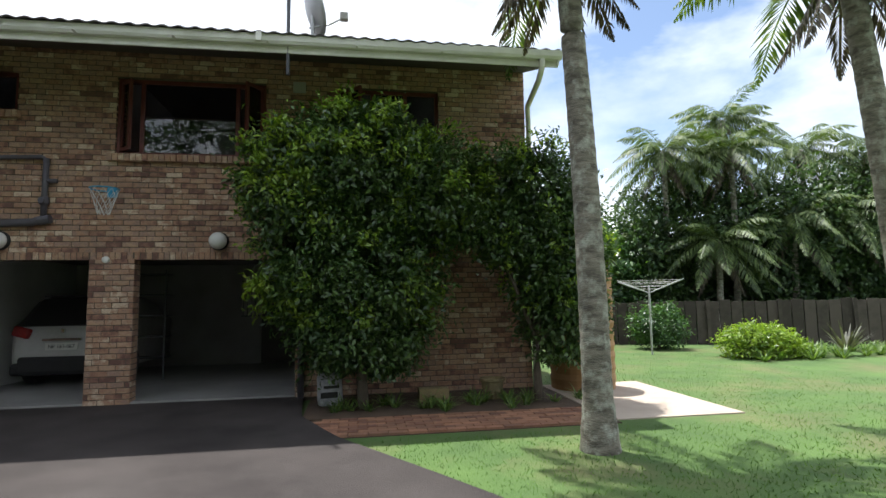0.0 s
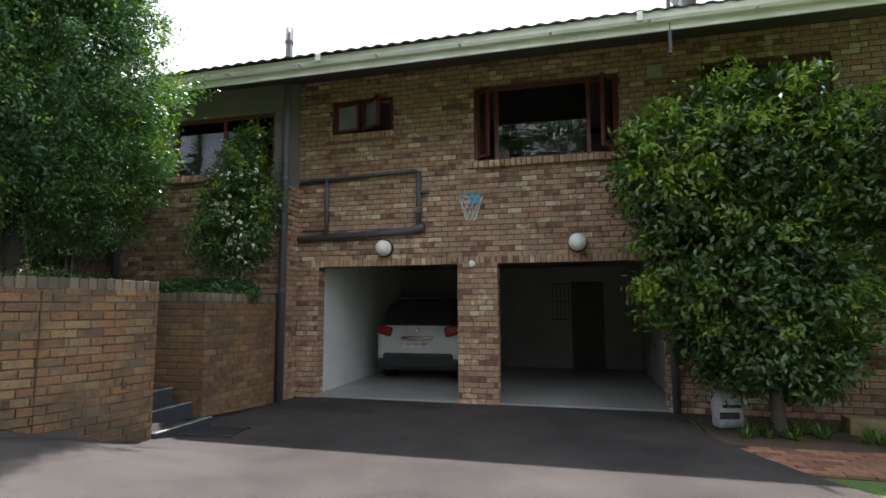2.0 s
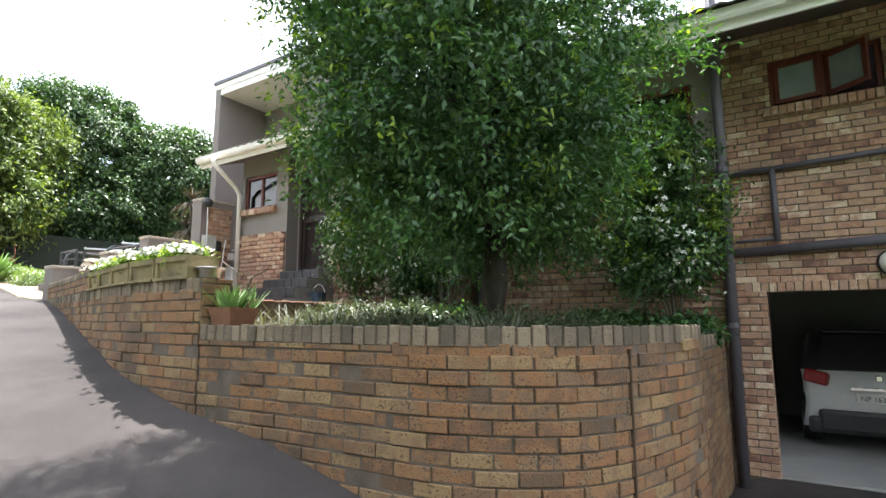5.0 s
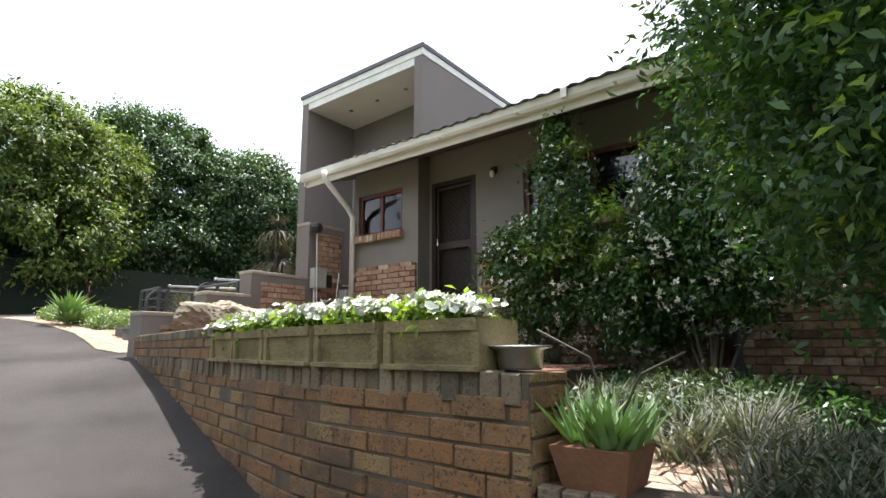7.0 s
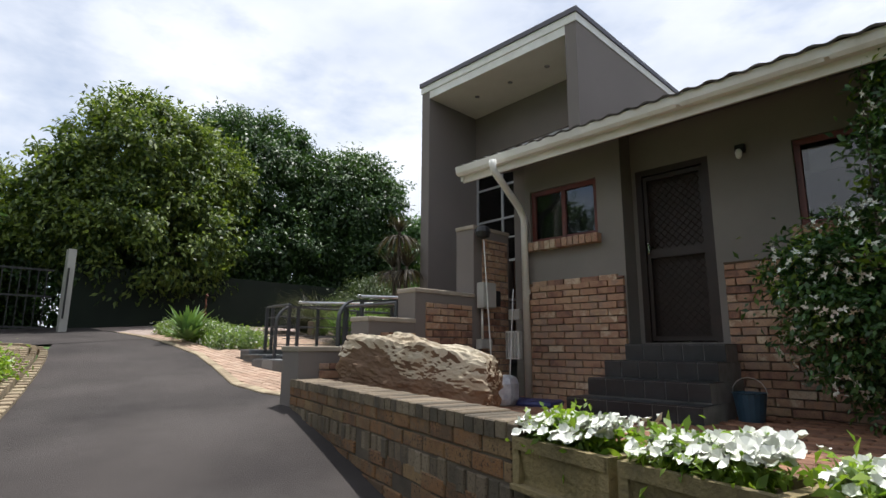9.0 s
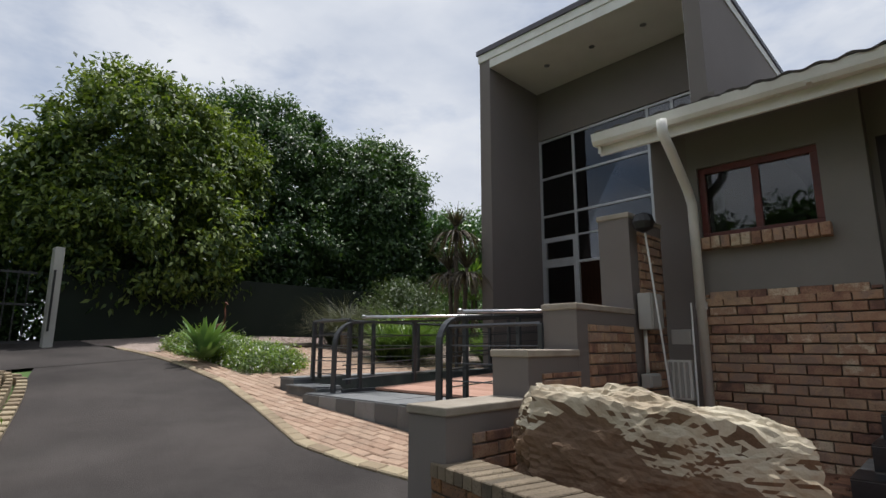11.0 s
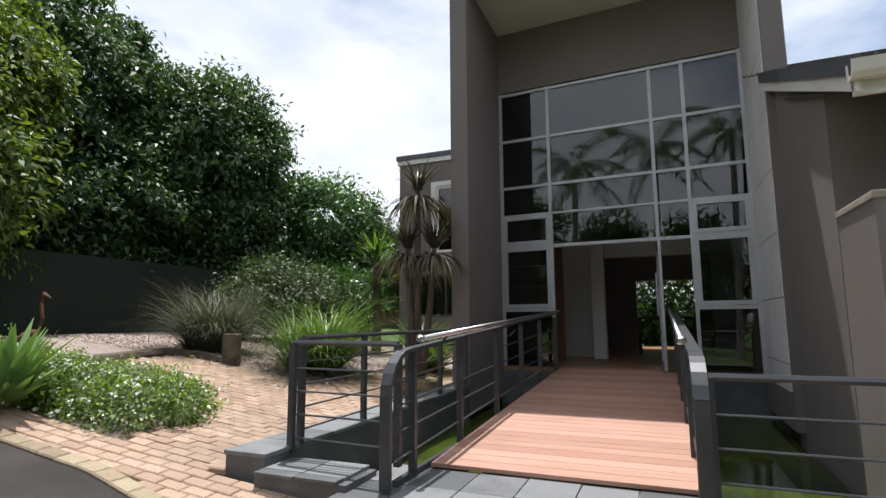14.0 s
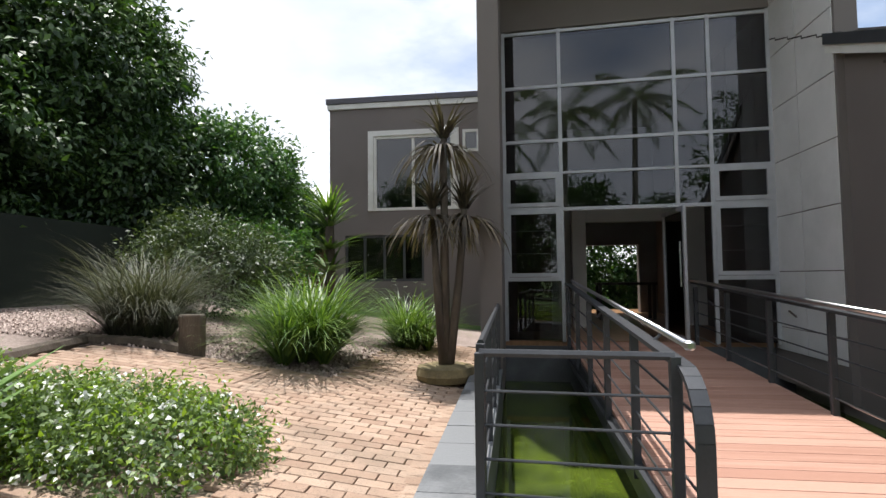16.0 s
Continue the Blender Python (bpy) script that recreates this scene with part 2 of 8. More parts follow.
M_LEAF_HEDGE = material("hedge_leaf", (0.085, 0.15, 0.036), (0.03, 0.068, 0.02), 1.0, 0.33, 0, 20, pieces="island", spread=0.4, leafy=0.25)
M_LEAF_TIP = material("young_leaf", (0.24, 0.34, 0.05), (0.13, 0.22, 0.035), 1.5, 0.4, 0, 20, pieces="island", spread=0.4, leafy=0.4)
M_LEAF_FAR = material("broad_tree_leaf", (0.068, 0.13, 0.036), (0.022, 0.055, 0.020), 0.45, 0.5, 0, 12, pieces="island", spread=0.4, leafy=0.25)
M_LEAF_YELLOW = material("yellow_green_leaf", (0.17, 0.225, 0.045), (0.04, 0.075, 0.02), 0.6, 0.55, 0, 12, pieces="island", spread=0.45, leafy=0.3)
M_LEAF_GREY = material("olive_shrub_leaf", (0.085, 0.12, 0.052), (0.036, 0.06, 0.027), 1.2, 0.5, 0, 20, pieces="island", spread=0.4, leafy=0.25)
M_LEAF_BED = material("ground_cover_leaf", (0.20, 0.28, 0.095), (0.085, 0.14, 0.045), 1.2, 0.5, 0, 20, pieces="island", spread=0.4, leafy=0.25)
M_PALMLEAF = material("palm_leaf", (0.12, 0.175, 0.055), (0.045, 0.08, 0.024), 0.8, 0.55, 0, 20, pieces="island", spread=0.4, leafy=0.3)
M_DRYLEAF = material("dry_leaf", (0.13, 0.105, 0.075), (0.05, 0.04, 0.03), 1.5, 0.7, 0, 20, pieces="island", spread=0.5, leafy=0.15)
M_BLADE = material("strappy_leaf", (0.16, 0.25, 0.06), (0.06, 0.12, 0.03), 1.2, 0.4, 0, 20, pieces="island", spread=0.5, leafy=0.3)
M_GREYBLADE = material("grey_green_leaf", (0.16, 0.17, 0.12), (0.07, 0.075, 0.055), 1.4, 0.6, 0, 20, pieces="island", spread=0.5, leafy=0.15)
M_AGAVE = material("agave_leaf", (0.24, 0.37, 0.13), (0.13, 0.24, 0.075), 2, 0.45, 0.05, 30, leafy=0.1)
M_PETAL = material("white_petal", (0.80, 0.81, 0.76), (0.70, 0.72, 0.62), 9, 0.6, 0, 30)
M_ROCK = material("cream_sandstone_sunlit", (0.60, 0.54, 0.42), (0.42, 0.34, 0.24), 3.5, 0.9, 0.9, 24, stain=(0.20, 0.12, 0.06), stain_scale=1.6, stain_amount=0.5)
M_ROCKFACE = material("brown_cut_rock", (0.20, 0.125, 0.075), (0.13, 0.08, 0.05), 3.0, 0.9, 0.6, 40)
M_TROUGH = material("mossy_concrete_trough", (0.33, 0.255, 0.125), (0.14, 0.115, 0.062), 3, 0.95, 0.8, 60, stain=(0.055, 0.05, 0.028), stain_scale=2.2, stain_amount=0.75)
M_CARPAINT = material("white_car_paint", (0.58, 0.57, 0.55), (0.5, 0.49, 0.47), 2, 0.25, 0, 20)
M_CARDARK = material("car_dark_plastic_unlit_roof", (0.025, 0.025, 0.027), (0.02, 0.02, 0.021), 5, 0.5, 0.05, 60)
M_TAILLAMP = material("red_lamp_plastic", (0.35, 0.02, 0.02), (0.22, 0.012, 0.012), 10, 0.15, 0, 30)
M_CHROME = material("chrome", (0.75, 0.75, 0.76), (0.7, 0.7, 0.71), 10, 0.12, 0, 30, metal=1.0)
M_RUBBER = material("rubber", (0.03, 0.03, 0.03), (0.02, 0.02, 0.02), 8, 0.8, 0.1, 60)
M_GLOBE = material("white_glass_globe", (0.80, 0.80, 0.77), (0.74, 0.74, 0.71), 6, 0.25, 0, 30)
M_BLUE = material("blue_plastic", (0.04, 0.33, 0.55), (0.03, 0.26, 0.45), 6, 0.4, 0, 40)
M_NAVY = material("navy_plastic_sheet", (0.03, 0.04, 0.16), (0.02, 0.025, 0.10), 6, 0.4, 0.2, 40)
M_NET = material("white_cord", (0.66, 0.66, 0.64), (0.55, 0.55, 0.53), 20, 0.9, 0, 60)
M_BAG = material("printed_plastic_bag", (0.50, 0.50, 0.52), (0.30, 0.31, 0.36), 14, 0.4, 0.1, 60)
M_WOODFLOOR = material("warm_wood_floor", (0.36, 0.20, 0.10), (0.25, 0.13, 0.065), 3, 0.35, 0.1, 60, stretch=(6, 0.5, 1))
M_WOODDOOR = material("red_brown_timber", (0.17, 0.075, 0.042), (0.10, 0.042, 0.025), 4, 0.5, 0.15, 60, stretch=(8, 8, 0.6))
# green taken down towards black for the shade under the trees
M_GREENWALL = material("green_wall_in_tree_shade", (0.011, 0.018, 0.011), (0.007, 0.012, 0.008), 1.2, 0.95, 0.4, 40)
# base halved for the shade over the fence; the stains are weathering
M_FENCE = material("weathered_shaded_fence_slab", (0.085, 0.07, 0.06), (0.045, 0.037, 0.031), 5, 0.95, 0.5, 50, pieces="object", spread=0.3, stain=(0.05, 0.045, 0.035), stain_scale=2.2, stain_amount=0.6)
M_TANK = material("tan_tank_plastic", (0.36, 0.20, 0.085), (0.30, 0.165, 0.07), 3, 0.55, 0.05, 60)
M_POND = material("pond_lining", (0.16, 0.23, 0.05), (0.06, 0.09, 0.02), 2.5, 0.9, 0.3, 20)
M_RUST = material("rusty_iron", (0.16, 0.055, 0.03), (0.08, 0.03, 0.02), 12, 0.9, 0.4, 60)
M_BLIND = material("pale_blind", (0.45, 0.46, 0.46), (0.36, 0.37, 0.37), 5, 0.8, 0.05, 60)


def glass_material(name, tint, rough=0.0, transparent=0.75):
    """Thin pane: mostly clear, with a mirror part by Fresnel."""
    m = bpy.data.materials.new(name)
    m.use_nodes = True
    n, l = m.node_tree.nodes, m.node_tree.links
    n.clear()
    out = n.new("ShaderNodeOutputMaterial")
    gloss = n.new("ShaderNodeBsdfGlossy")
    gloss.inputs["Roughness"].default_value = rough
    clear = n.new("ShaderNodeBsdfTransparent")
    clear.inputs[0].default_value = (*tint, 1)
    fres = n.new("ShaderNodeFresnel")
    fres.inputs["IOR"].default_value = transparent
    mix = n.new("ShaderNodeMixShader")
    l.new(fres.outputs[0], mix.inputs[0])
    l.new(clear.outputs[0], mix.inputs[1])
    l.new(gloss.outputs[0], mix.inputs[2])
    l.new(mix.outputs[0], out.inputs[0])
    return m


M_GLASS = glass_material("window_glass", (0.55, 0.57, 0.58), 0.0, 1.7)
M_TINTGLASS = glass_material("tinted_glass", (0.42, 0.43, 0.45), 0.0, 1.8)
# opaque grey-blue: the pale sky reflection of the panes is in this colour
M_FROST = material("frosted_glass_sky_reflection", (0.27, 0.30, 0.33), (0.2, 0.225, 0.25), 3, 0.22, 0.02, 60)
# noise lays bright sunlit patches over the shaded green of the murk
M_WATER = material("murky_water_sun_patches", (0.085, 0.12, 0.014), (0.014, 0.024, 0.008), 1.0, 0.06, 0.01, 8)


# ---- mesh helpers ----
def link_mesh(name, verts, faces, mat, parent=None, label="", smooth=False):
    me = bpy.data.meshes.new(name)
    me.from_pydata([tuple(v) for v in verts], [], [tuple(f) for f in faces])
    me.materials.append(mat)
    if smooth:
        me.polygons.foreach_set("use_smooth", [True] * len(me.polygons))
    me.update()
    ob = new(name, me)
    if parent:
        ob.parent = parent
    if label:
        ob["label"] = label
    return ob


def quads_object(name, verts, mat, parent=None, per=4, smooth=False):
    """verts: (n, 4, 3) array, one quad each."""
    verts = np.asarray(verts, dtype=np.float32)
    n = len(verts)
    me = bpy.data.meshes.new(name)
    me.vertices.add(n * 4)
    me.vertices.foreach_set("co", verts.ravel())
    me.loops.add(n * 4)
    me.loops.foreach_set("vertex_index", np.arange(n * 4, dtype=np.int32))
    me.polygons.add(n)
    me.polygons.foreach_set("loop_start", np.arange(0, n * 4, 4, dtype=np.int32))
    me.materials.append(mat)
    me.update(calc_edges=True)
    ob = new(name, me)
    if parent:
        ob.parent = parent
    return ob


def part(name, bm, mat, parent=None, label="", smooth=False):
    me = bpy.data.meshes.new(name)
    bmesh.ops.recalc_face_normals(bm, faces=bm.faces[:])
    bm.to_mesh(me)
    bm.free()
    me.materials.append(mat)
    if smooth:
        me.polygons.foreach_set("use_smooth", [True] * len(me.polygons))
    ob = new(name, me)
    if parent:
        ob.parent = parent
    if label:
        ob["label"] = label
    return ob


def empty(name, m=None):
    ob = new(name)
    ob.empty_display_size = 0.1
    if m is not None:
        ob.matrix_world = m
    return ob


def add_box(bm, x0, x1, y0, y1, z0, z1, bevel=0.0, m=None):
    vs = [bm.verts.new((x, y, z)) for z in (z0, z1) for y in (y0, y1) for x in (x0, x1)]
    fs = [bm.faces.new([vs[i] for i in f]) for f in ((0, 2, 3, 1), (4, 5, 7, 6), (0, 1, 5, 4), (2, 6, 7, 3), (0, 4, 6, 2), (1, 3, 7, 5))]
    if bevel:
        es = list({e for f in fs for e in f.edges})
        got = bmesh.ops.bevel(bm, geom=es, offset=bevel, segments=2, affect="EDGES", profile=0.5)
        vs = list({v for f in got["faces"] for v in f.verts} | {v for v in vs if v.is_valid})
    if m is not None:
        bmesh.ops.transform(bm, matrix=m, verts=[v for v in vs if v.is_valid])
    return bm


def box(x0, x1, y0, y1, z0, z1, bevel=0.0, m=None):
    return add_box(bmesh.new(), x0, x1, y0, y1, z0, z1, bevel, m)


def add_tube(bm, pts, r, sides=8, close=True):
    """A round tube along points; r: one radius or one each."""
    pts = [Vector(p) for p in pts]
    rs = r if isinstance(r, (list, tuple)) else [r] * len(pts)
    rings = []
    up = Vector((0.0, 0.0, 1.0))
    for i, p in enumerate(pts):
        d = (pts[min(i + 1, len(pts) - 1)] - pts[max(i - 1, 0)]).normalized()
        side = d.cross(up)
        if side.length < 0.05:
            side = d.cross(Vector((0, 1, 0)))
        side.normalize()
        other = side.cross(d)
        rings.append([bm.verts.new(p + (side * math.cos(a) + other * math.sin(a)) * rs[i]) for a in [2 * math.pi * k / sides for k in range(sides)]])
    for a, b in zip(rings, rings[1:]):
        for k in range(sides):
            bm.faces.new((a[k], a[(k + 1) % sides], b[(k + 1) % sides], b[k]))
    if close:
        bm.faces.new(rings[0][::-1])
        bm.faces.new(rings[-1])
    return bm


def tube(pts, r, sides=8):
    return add_tube(bmesh.new(), pts, r, sides)


def add_lathe(bm, profile, at=(0, 0, 0), sides=20):
    """profile: (radius, z) rows from bottom to top."""
    rings = [[bm.verts.new((at[0] + r * math.cos(2 * math.pi * k / sides), at[1] + r * math.sin(2 * math.pi * k / sides), at[2] + z)) for k in range(sides)] for r, z in profile]
    for a, b in zip(rings, rings[1:]):
        for k in range(sides):
            bm.faces.new((a[k], a[(k + 1) % sides], b[(k + 1) % sides], b[k]))
    bm.faces.new(rings[0][::-1])
    bm.faces.new(rings[-1])
    return bm


def cells_wall(name, axis, face, depth, u0, u1, z0, z1, holes, mat, category="wall", label="", ztop=None):
    """A wall with openings cut through. axis 'x': it runs along x with its face at y=face and depth towards +y; axis 'y': along y, face at x=face, depth along +x (or - if negative)."""
    us = sorted({u0, u1, *[v for h in holes for v in h[:2] if u0 < v < u1]})
    zs = sorted({z0, z1, *[v for h in holes for v in h[2:] if z0 < v < z1]})
    solid = lambda i, j: 0 <= i < len(us) - 1 and 0 <= j < len(zs) - 1 and not any(h[0] <= (us[i] + us[i + 1]) / 2 <= h[1] and h[2] <= (zs[j] + zs[j + 1]) / 2 <= h[3] for h in holes)
    bm = bmesh.new()
    P = (lambda u, d, z: bm.verts.new((u, face + d, z))) if axis == "x" else (lambda u, d, z: bm.verts.new((face + d, u, z)))
    for i in range(len(us) - 1):
        for j in range(len(zs) - 1):
            if not solid(i, j):
                continue
            a, b, c, e = us[i], us[i + 1], zs[j], zs[j + 1]
            bm.faces.new((P(a, 0, c), P(b, 0, c), P(b, 0, e), P(a, 0, e)))
            bm.faces.new((P(a, depth, c), P(a, depth, e), P(b, depth, e), P(b, depth, c)))
            if not solid(i - 1, j):
                bm.faces.new((P(a, 0, c), P(a, 0, e), P(a, depth, e), P(a, depth, c)))
            if not solid(i + 1, j):
                bm.faces.new((P(b, 0, c), P(b, depth, c), P(b, depth, e), P(b, 0, e)))
            if not solid(i, j - 1):
                bm.faces.new((P(a, 0, c), P(a, depth, c), P(b, depth, c), P(b, 0, c)))
            if not solid(i, j + 1):
                bm.faces.new((P(a, 0, e), P(b, 0, e), P(b, depth, e), P(a, depth, e)))
    bmesh.ops.remove_doubles(bm, verts=bm.verts[:], dist=0.0005)
    return tagged(part(name, bm, mat), label, category, kind="structure")


def ribbon(points, steps=6):
    """A smooth line through plan points, as many small steps."""
    pts = [Vector(p) for p in points]
    out = []
    for i in range(len(pts) - 1):
        p0, p1, p2, p3 = pts[max(i - 1, 0)], pts[i], pts[i + 1], pts[min(i + 2, len(pts) - 1)]
        for k in range(steps):
            t = k / steps
            out.append(0.5 * (2 * p1 + (p2 - p0) * t + (2 * p0 - 5 * p1 + 4 * p2 - p3) * t * t + (3 * p1 - p0 - 3 * p2 + p3) * t ** 3))
    return out + [pts[-1]]


class Line:
    """A plan line by arc length; its face is on the right of the way along it."""
    def __init__(self, pts):
        self.p = [Vector(q) for q in pts]
        self.s = [0.0]
        for a, b in zip(self.p, self.p[1:]):
            self.s.append(self.s[-1] + (b - a).length)
        self.length = self.s[-1]

    def at(self, s):
        s = min(max(s, 0.0), self.length - 1e-6)
        i = max(k for k in range(len(self.s)) if self.s[k] <= s)
        i = min(i, len(self.p) - 2)
        t = (self.p[i + 1] - self.p[i]).normalized()
        return self.p[i] + t * (s - self.s[i]), t


BOX_FACES = np.array([(0, 1, 5, 4), (4, 5, 7, 6), (0, 4, 6, 2), (1, 3, 7, 5), (0, 2, 3, 1), (2, 6, 7, 3)])
brick_meshes = {}


def shared_brick(mat, size):
    """Bevelled unit pieces shared by many objects."""
    key = (mat.name, tuple(round(v, 3) for v in size))
    if key not in brick_meshes:
        l, d, h = size
        bm = bmesh.new()
        b = min(l, d, h) * 0.09
        front = [bm.verts.new(v) for v in ((-l / 2 + b, -d / 2, -h / 2 + b), (l / 2 - b, -d / 2, -h / 2 + b), (l / 2 - b, -d / 2, h / 2 - b), (-l / 2 + b, -d / 2, h / 2 - b))]
        mid = [bm.verts.new(v) for v in ((-l / 2, -d / 2 + b, -h / 2), (l / 2, -d / 2 + b, -h / 2), (l / 2, -d / 2 + b, h / 2), (-l / 2, -d / 2 + b, h / 2))]
        back = [bm.verts.new(v) for v in ((-l / 2, d / 2, -h / 2), (l / 2, d / 2, -h / 2), (l / 2, d / 2, h / 2), (-l / 2, d / 2, h / 2))]
        bm.faces.new(front)
        for a, c in ((front, mid), (mid, back)):
            for k in range(4):
                bm.faces.new((a[k], c[k], c[(k + 1) % 4], a[(k + 1) % 4]))
        bm.faces.new(back[::-1])
        bmesh.ops.recalc_face_normals(bm, faces=bm.faces[:])
        me = bpy.data.meshes.new("brick")
        bm.to_mesh(me)
        bm.free()
        me.materials.append(mat)
        brick_meshes[key] = me
    return brick_meshes[key]


def pieces_mesh(name, frames_, mat, parent):
    """Joined small blocks: rows of (centre, along, out, up, length, depth, height)."""
    verts, faces = [], []
    for c, a, o, u, l, d, h in frames_:
        b = min(l, h) * 0.08
        k = len(verts)
        for (dl, dh, dd) in ((l / 2 - b, h / 2 - b, d / 2), (l / 2, h / 2, d / 2 - b), (l / 2, h / 2, -d / 2)):
            for sx, sz in ((-1, -1), (1, -1), (1, 1), (-1, 1)):
                verts.append(c + a * (sx * dl) + u * (sz * dh) + o * dd)
        faces.append((k, k + 1, k + 2, k + 3))
        for q in (0, 4):
            for i in range(4):
                faces.append((k + q + i, k + q + 4 + i, k + q + 4 + (i + 1) % 4, k + q + (i + 1) % 4))
    ob = link_mesh(name, verts, faces, mat, parent)
    me = ob.data
    bm = bmesh.new()
    bm.from_mesh(me)
    bmesh.ops.recalc_face_normals(bm, faces=bm.faces[:])
    bm.to_mesh(me)
    bm.free()
    ob["kind"] = "stuff"
    return ob


def single_pieces(name, rows, mat, parent):
    for c, a, o, u, l, d, h in rows:
        ob = new(name, shared_brick(mat, (l, d, h)))
        m = Matrix((a, -o, u)).transposed().to_4x4()
        m.translation = c
        ob.matrix_world = m
        ob.parent = parent


def brick_face(line, z_low, z_high, holes, mat, mat_one, parent, near=None, course=0.083, length=0.222, soldier_top=False, soldier_bands=(), depth=0.05, seed=1, rough_edges=0.004, mat_top=None):
    """Running-bond bricks over a wall face. near: a stretch (s0, s1, z0, z1) whose whole bricks are single pieces. soldier_bands: (s0, s1, z0, z1) of bricks on end."""
    rng = random.Random(seed)
    joined, single = [], []
    top = z_high - (0.115 if soldier_top else 0.0)
    up = Vector((0, 0, 1))
    n = int((top - z_low) / course) + 1
    blocks = list(holes) + list(soldier_bands)

    def put(s0, s1, z0, z1, whole):
        p, t = line.at((s0 + s1) / 2)
        o = Vector((t.y, -t.x, 0))
        a = Vector((t.x, t.y, 0))
        out = rng.uniform(-rough_edges, rough_edges)
        tilt = rng.gauss(0, 0.006)
        row = (Vector((p.x, p.y, (z0 + z1) / 2 + rng.gauss(0, 0.0012))) + o * (out - depth / 2 + 0.008), (a + up * tilt).normalized(), o, (up - a * tilt).normalized(), s1 - s0, depth, z1 - z0)
        mid, zm = (s0 + s1) / 2, (z0 + z1) / 2
        if whole and near and near[0] < mid < near[1] and near[2] < zm < near[3] and len(single) < 300:
            single.append(row[:4] + (length, depth, course - 0.011))
        else:
            joined.append(row)

    for j in range(n):
        z0 = z_low + j * course
        z1 = min(z0 + course - 0.011, top)
        if z1 - z0 < 0.02:
            continue
        zm = (z0 + z1) / 2
        cuts = sorted((h[0], h[1]) for h in blocks if h[2] < zm < h[3])
        s = -(length + 0.01) * (0.5 if j % 2 else 0.0) + rng.uniform(-0.015, 0.0)
        while s < line.length:
            e = s + length + rng.uniform(-0.006, 0.006)
            a, b = max(s, 0.0), min(e, line.length)
            pieces = [(a, b)]
            for c0, c1 in cuts:
                nxt = []
                for p0, p1 in pieces:
                    if c1 <= p0 or c0 >= p1:
                        nxt.append((p0, p1))
                    else:
                        if c0 - p0 > 0.03:
                            nxt.append((p0, c0))
                        if p1 - c1 > 0.03:
                            nxt.append((c1, p1))
                pieces = nxt
            for p0, p1 in pieces:
                if p1 - p0 > 0.03:
                    put(p0, p1, z0, z1, p1 - p0 > length - 0.008)
            s = e + 0.010
    bands = [(0.0, line.length, z_high - 0.112, z_high)] if soldier_top else []
    for s0, s1, z0, z1 in list(soldier_bands) + bands:
        s, mark = s0, len(joined)
        while s < s1 - 0.03:
            e = min(s + 0.073 + rng.uniform(-0.004, 0.004), s1)
            put(s, e, z0, z1 + rng.uniform(-0.006, 0.006), False)
            s = e + 0.011
        if mat_top:
            pieces_mesh("soldier_course", joined[mark:], mat_top, parent)
            del joined[mark:]
    if joined:
        pieces_mesh("brickwork", joined, mat, parent)
    if single:
        single_pieces("brick", single, mat_one, parent)


def solid_along(name, line, inner, z_low, z_high, mat, category="wall", label=""):
    """A solid core wall along a plan line, inner metres thick to the left of it; z_low and z_high may be functions of (x, y)."""
    zl = z_low if callable(z_low) else (lambda x, y: z_low)
    zh = z_high if callable(z_high) else (lambda x, y: z_high)
    bm = bmesh.new()
    rings = []
    n = max(2, int(line.length / 0.15))
    for k in range(n + 1):
        p, t = line.at(line.length * k / n)
        left = Vector((-t.y, t.x))
        q = p + left * inner
        rings.append([bm.verts.new((p.x, p.y, zl(p.x, p.y))), bm.verts.new((p.x, p.y, zh(p.x, p.y))), bm.verts.new((q.x, q.y, zh(p.x, p.y))), bm.verts.new((q.x, q.y, zl(p.x, p.y)))])
    for a, b in zip(rings, rings[1:]):
        for k in range(4):
            bm.faces.new((a[k], b[k], b[(k + 1) % 4], a[(k + 1) % 4]))
    bm.faces.new(rings[0])
    bm.faces.new(rings[-1][::-1])
    return tagged(part(name, bm, mat), label, category, kind="structure")


# ---- foliage helpers ----
def unit(v):
    return v / np.maximum(np.linalg.norm(v, axis=1, keepdims=True), 1e-6)


def leaf_quads(centres, axis, normal, length, width, fold=0.25):
    axis = unit(axis)
    side = unit(np.cross(axis, normal))
    nrm = np.cross(side, axis)
    L, W = length[:, None], width[:, None]
    base = centres - axis * L * 0.5
    tip = centres + axis * L * 0.5 - nrm * L * 0.12
    left = centres - axis * L * 0.05 + side * W * 0.5 + nrm * W * fold
    right = centres - axis * L * 0.05 - side * W * 0.5 + nrm * W * fold
    return np.stack([base, right, tip, left], 1)


def crown_points(rng, n, blobs, clumps, spread, shell=0.3, lump=0.16):
    """Leaf places: clumps on the shells of the blobs (cx, cy, cz, rx, ry, rz), with leaves round each clump. Returns places and outward ways."""
    blobs = np.array(blobs, float)
    area = (blobs[:, 3] * blobs[:, 4] + blobs[:, 4] * blobs[:, 5] + blobs[:, 3] * blobs[:, 5])
    which = rng.choice(len(blobs), clumps, p=area / area.sum())
    d = unit(rng.normal(size=(clumps, 3)))
    r = 1 - np.abs(rng.normal(size=clumps)) * shell
    r = np.clip(r, 0.15, 1.0) * (1 + rng.normal(size=clumps) * lump * 0.6)
    c = blobs[which, :3] + d * r[:, None] * blobs[which, 3:]
    pick = rng.integers(0, clumps, n)
    sc = spread * (0.6 + 0.8 * rng.random(clumps))
    o = rng.normal(size=(n, 3)) * np.array([1, 1, 0.8])
    p = c[pick] + o * sc[pick][:, None]
    return p, unit(d[pick] * 0.9 + o * 0.55)


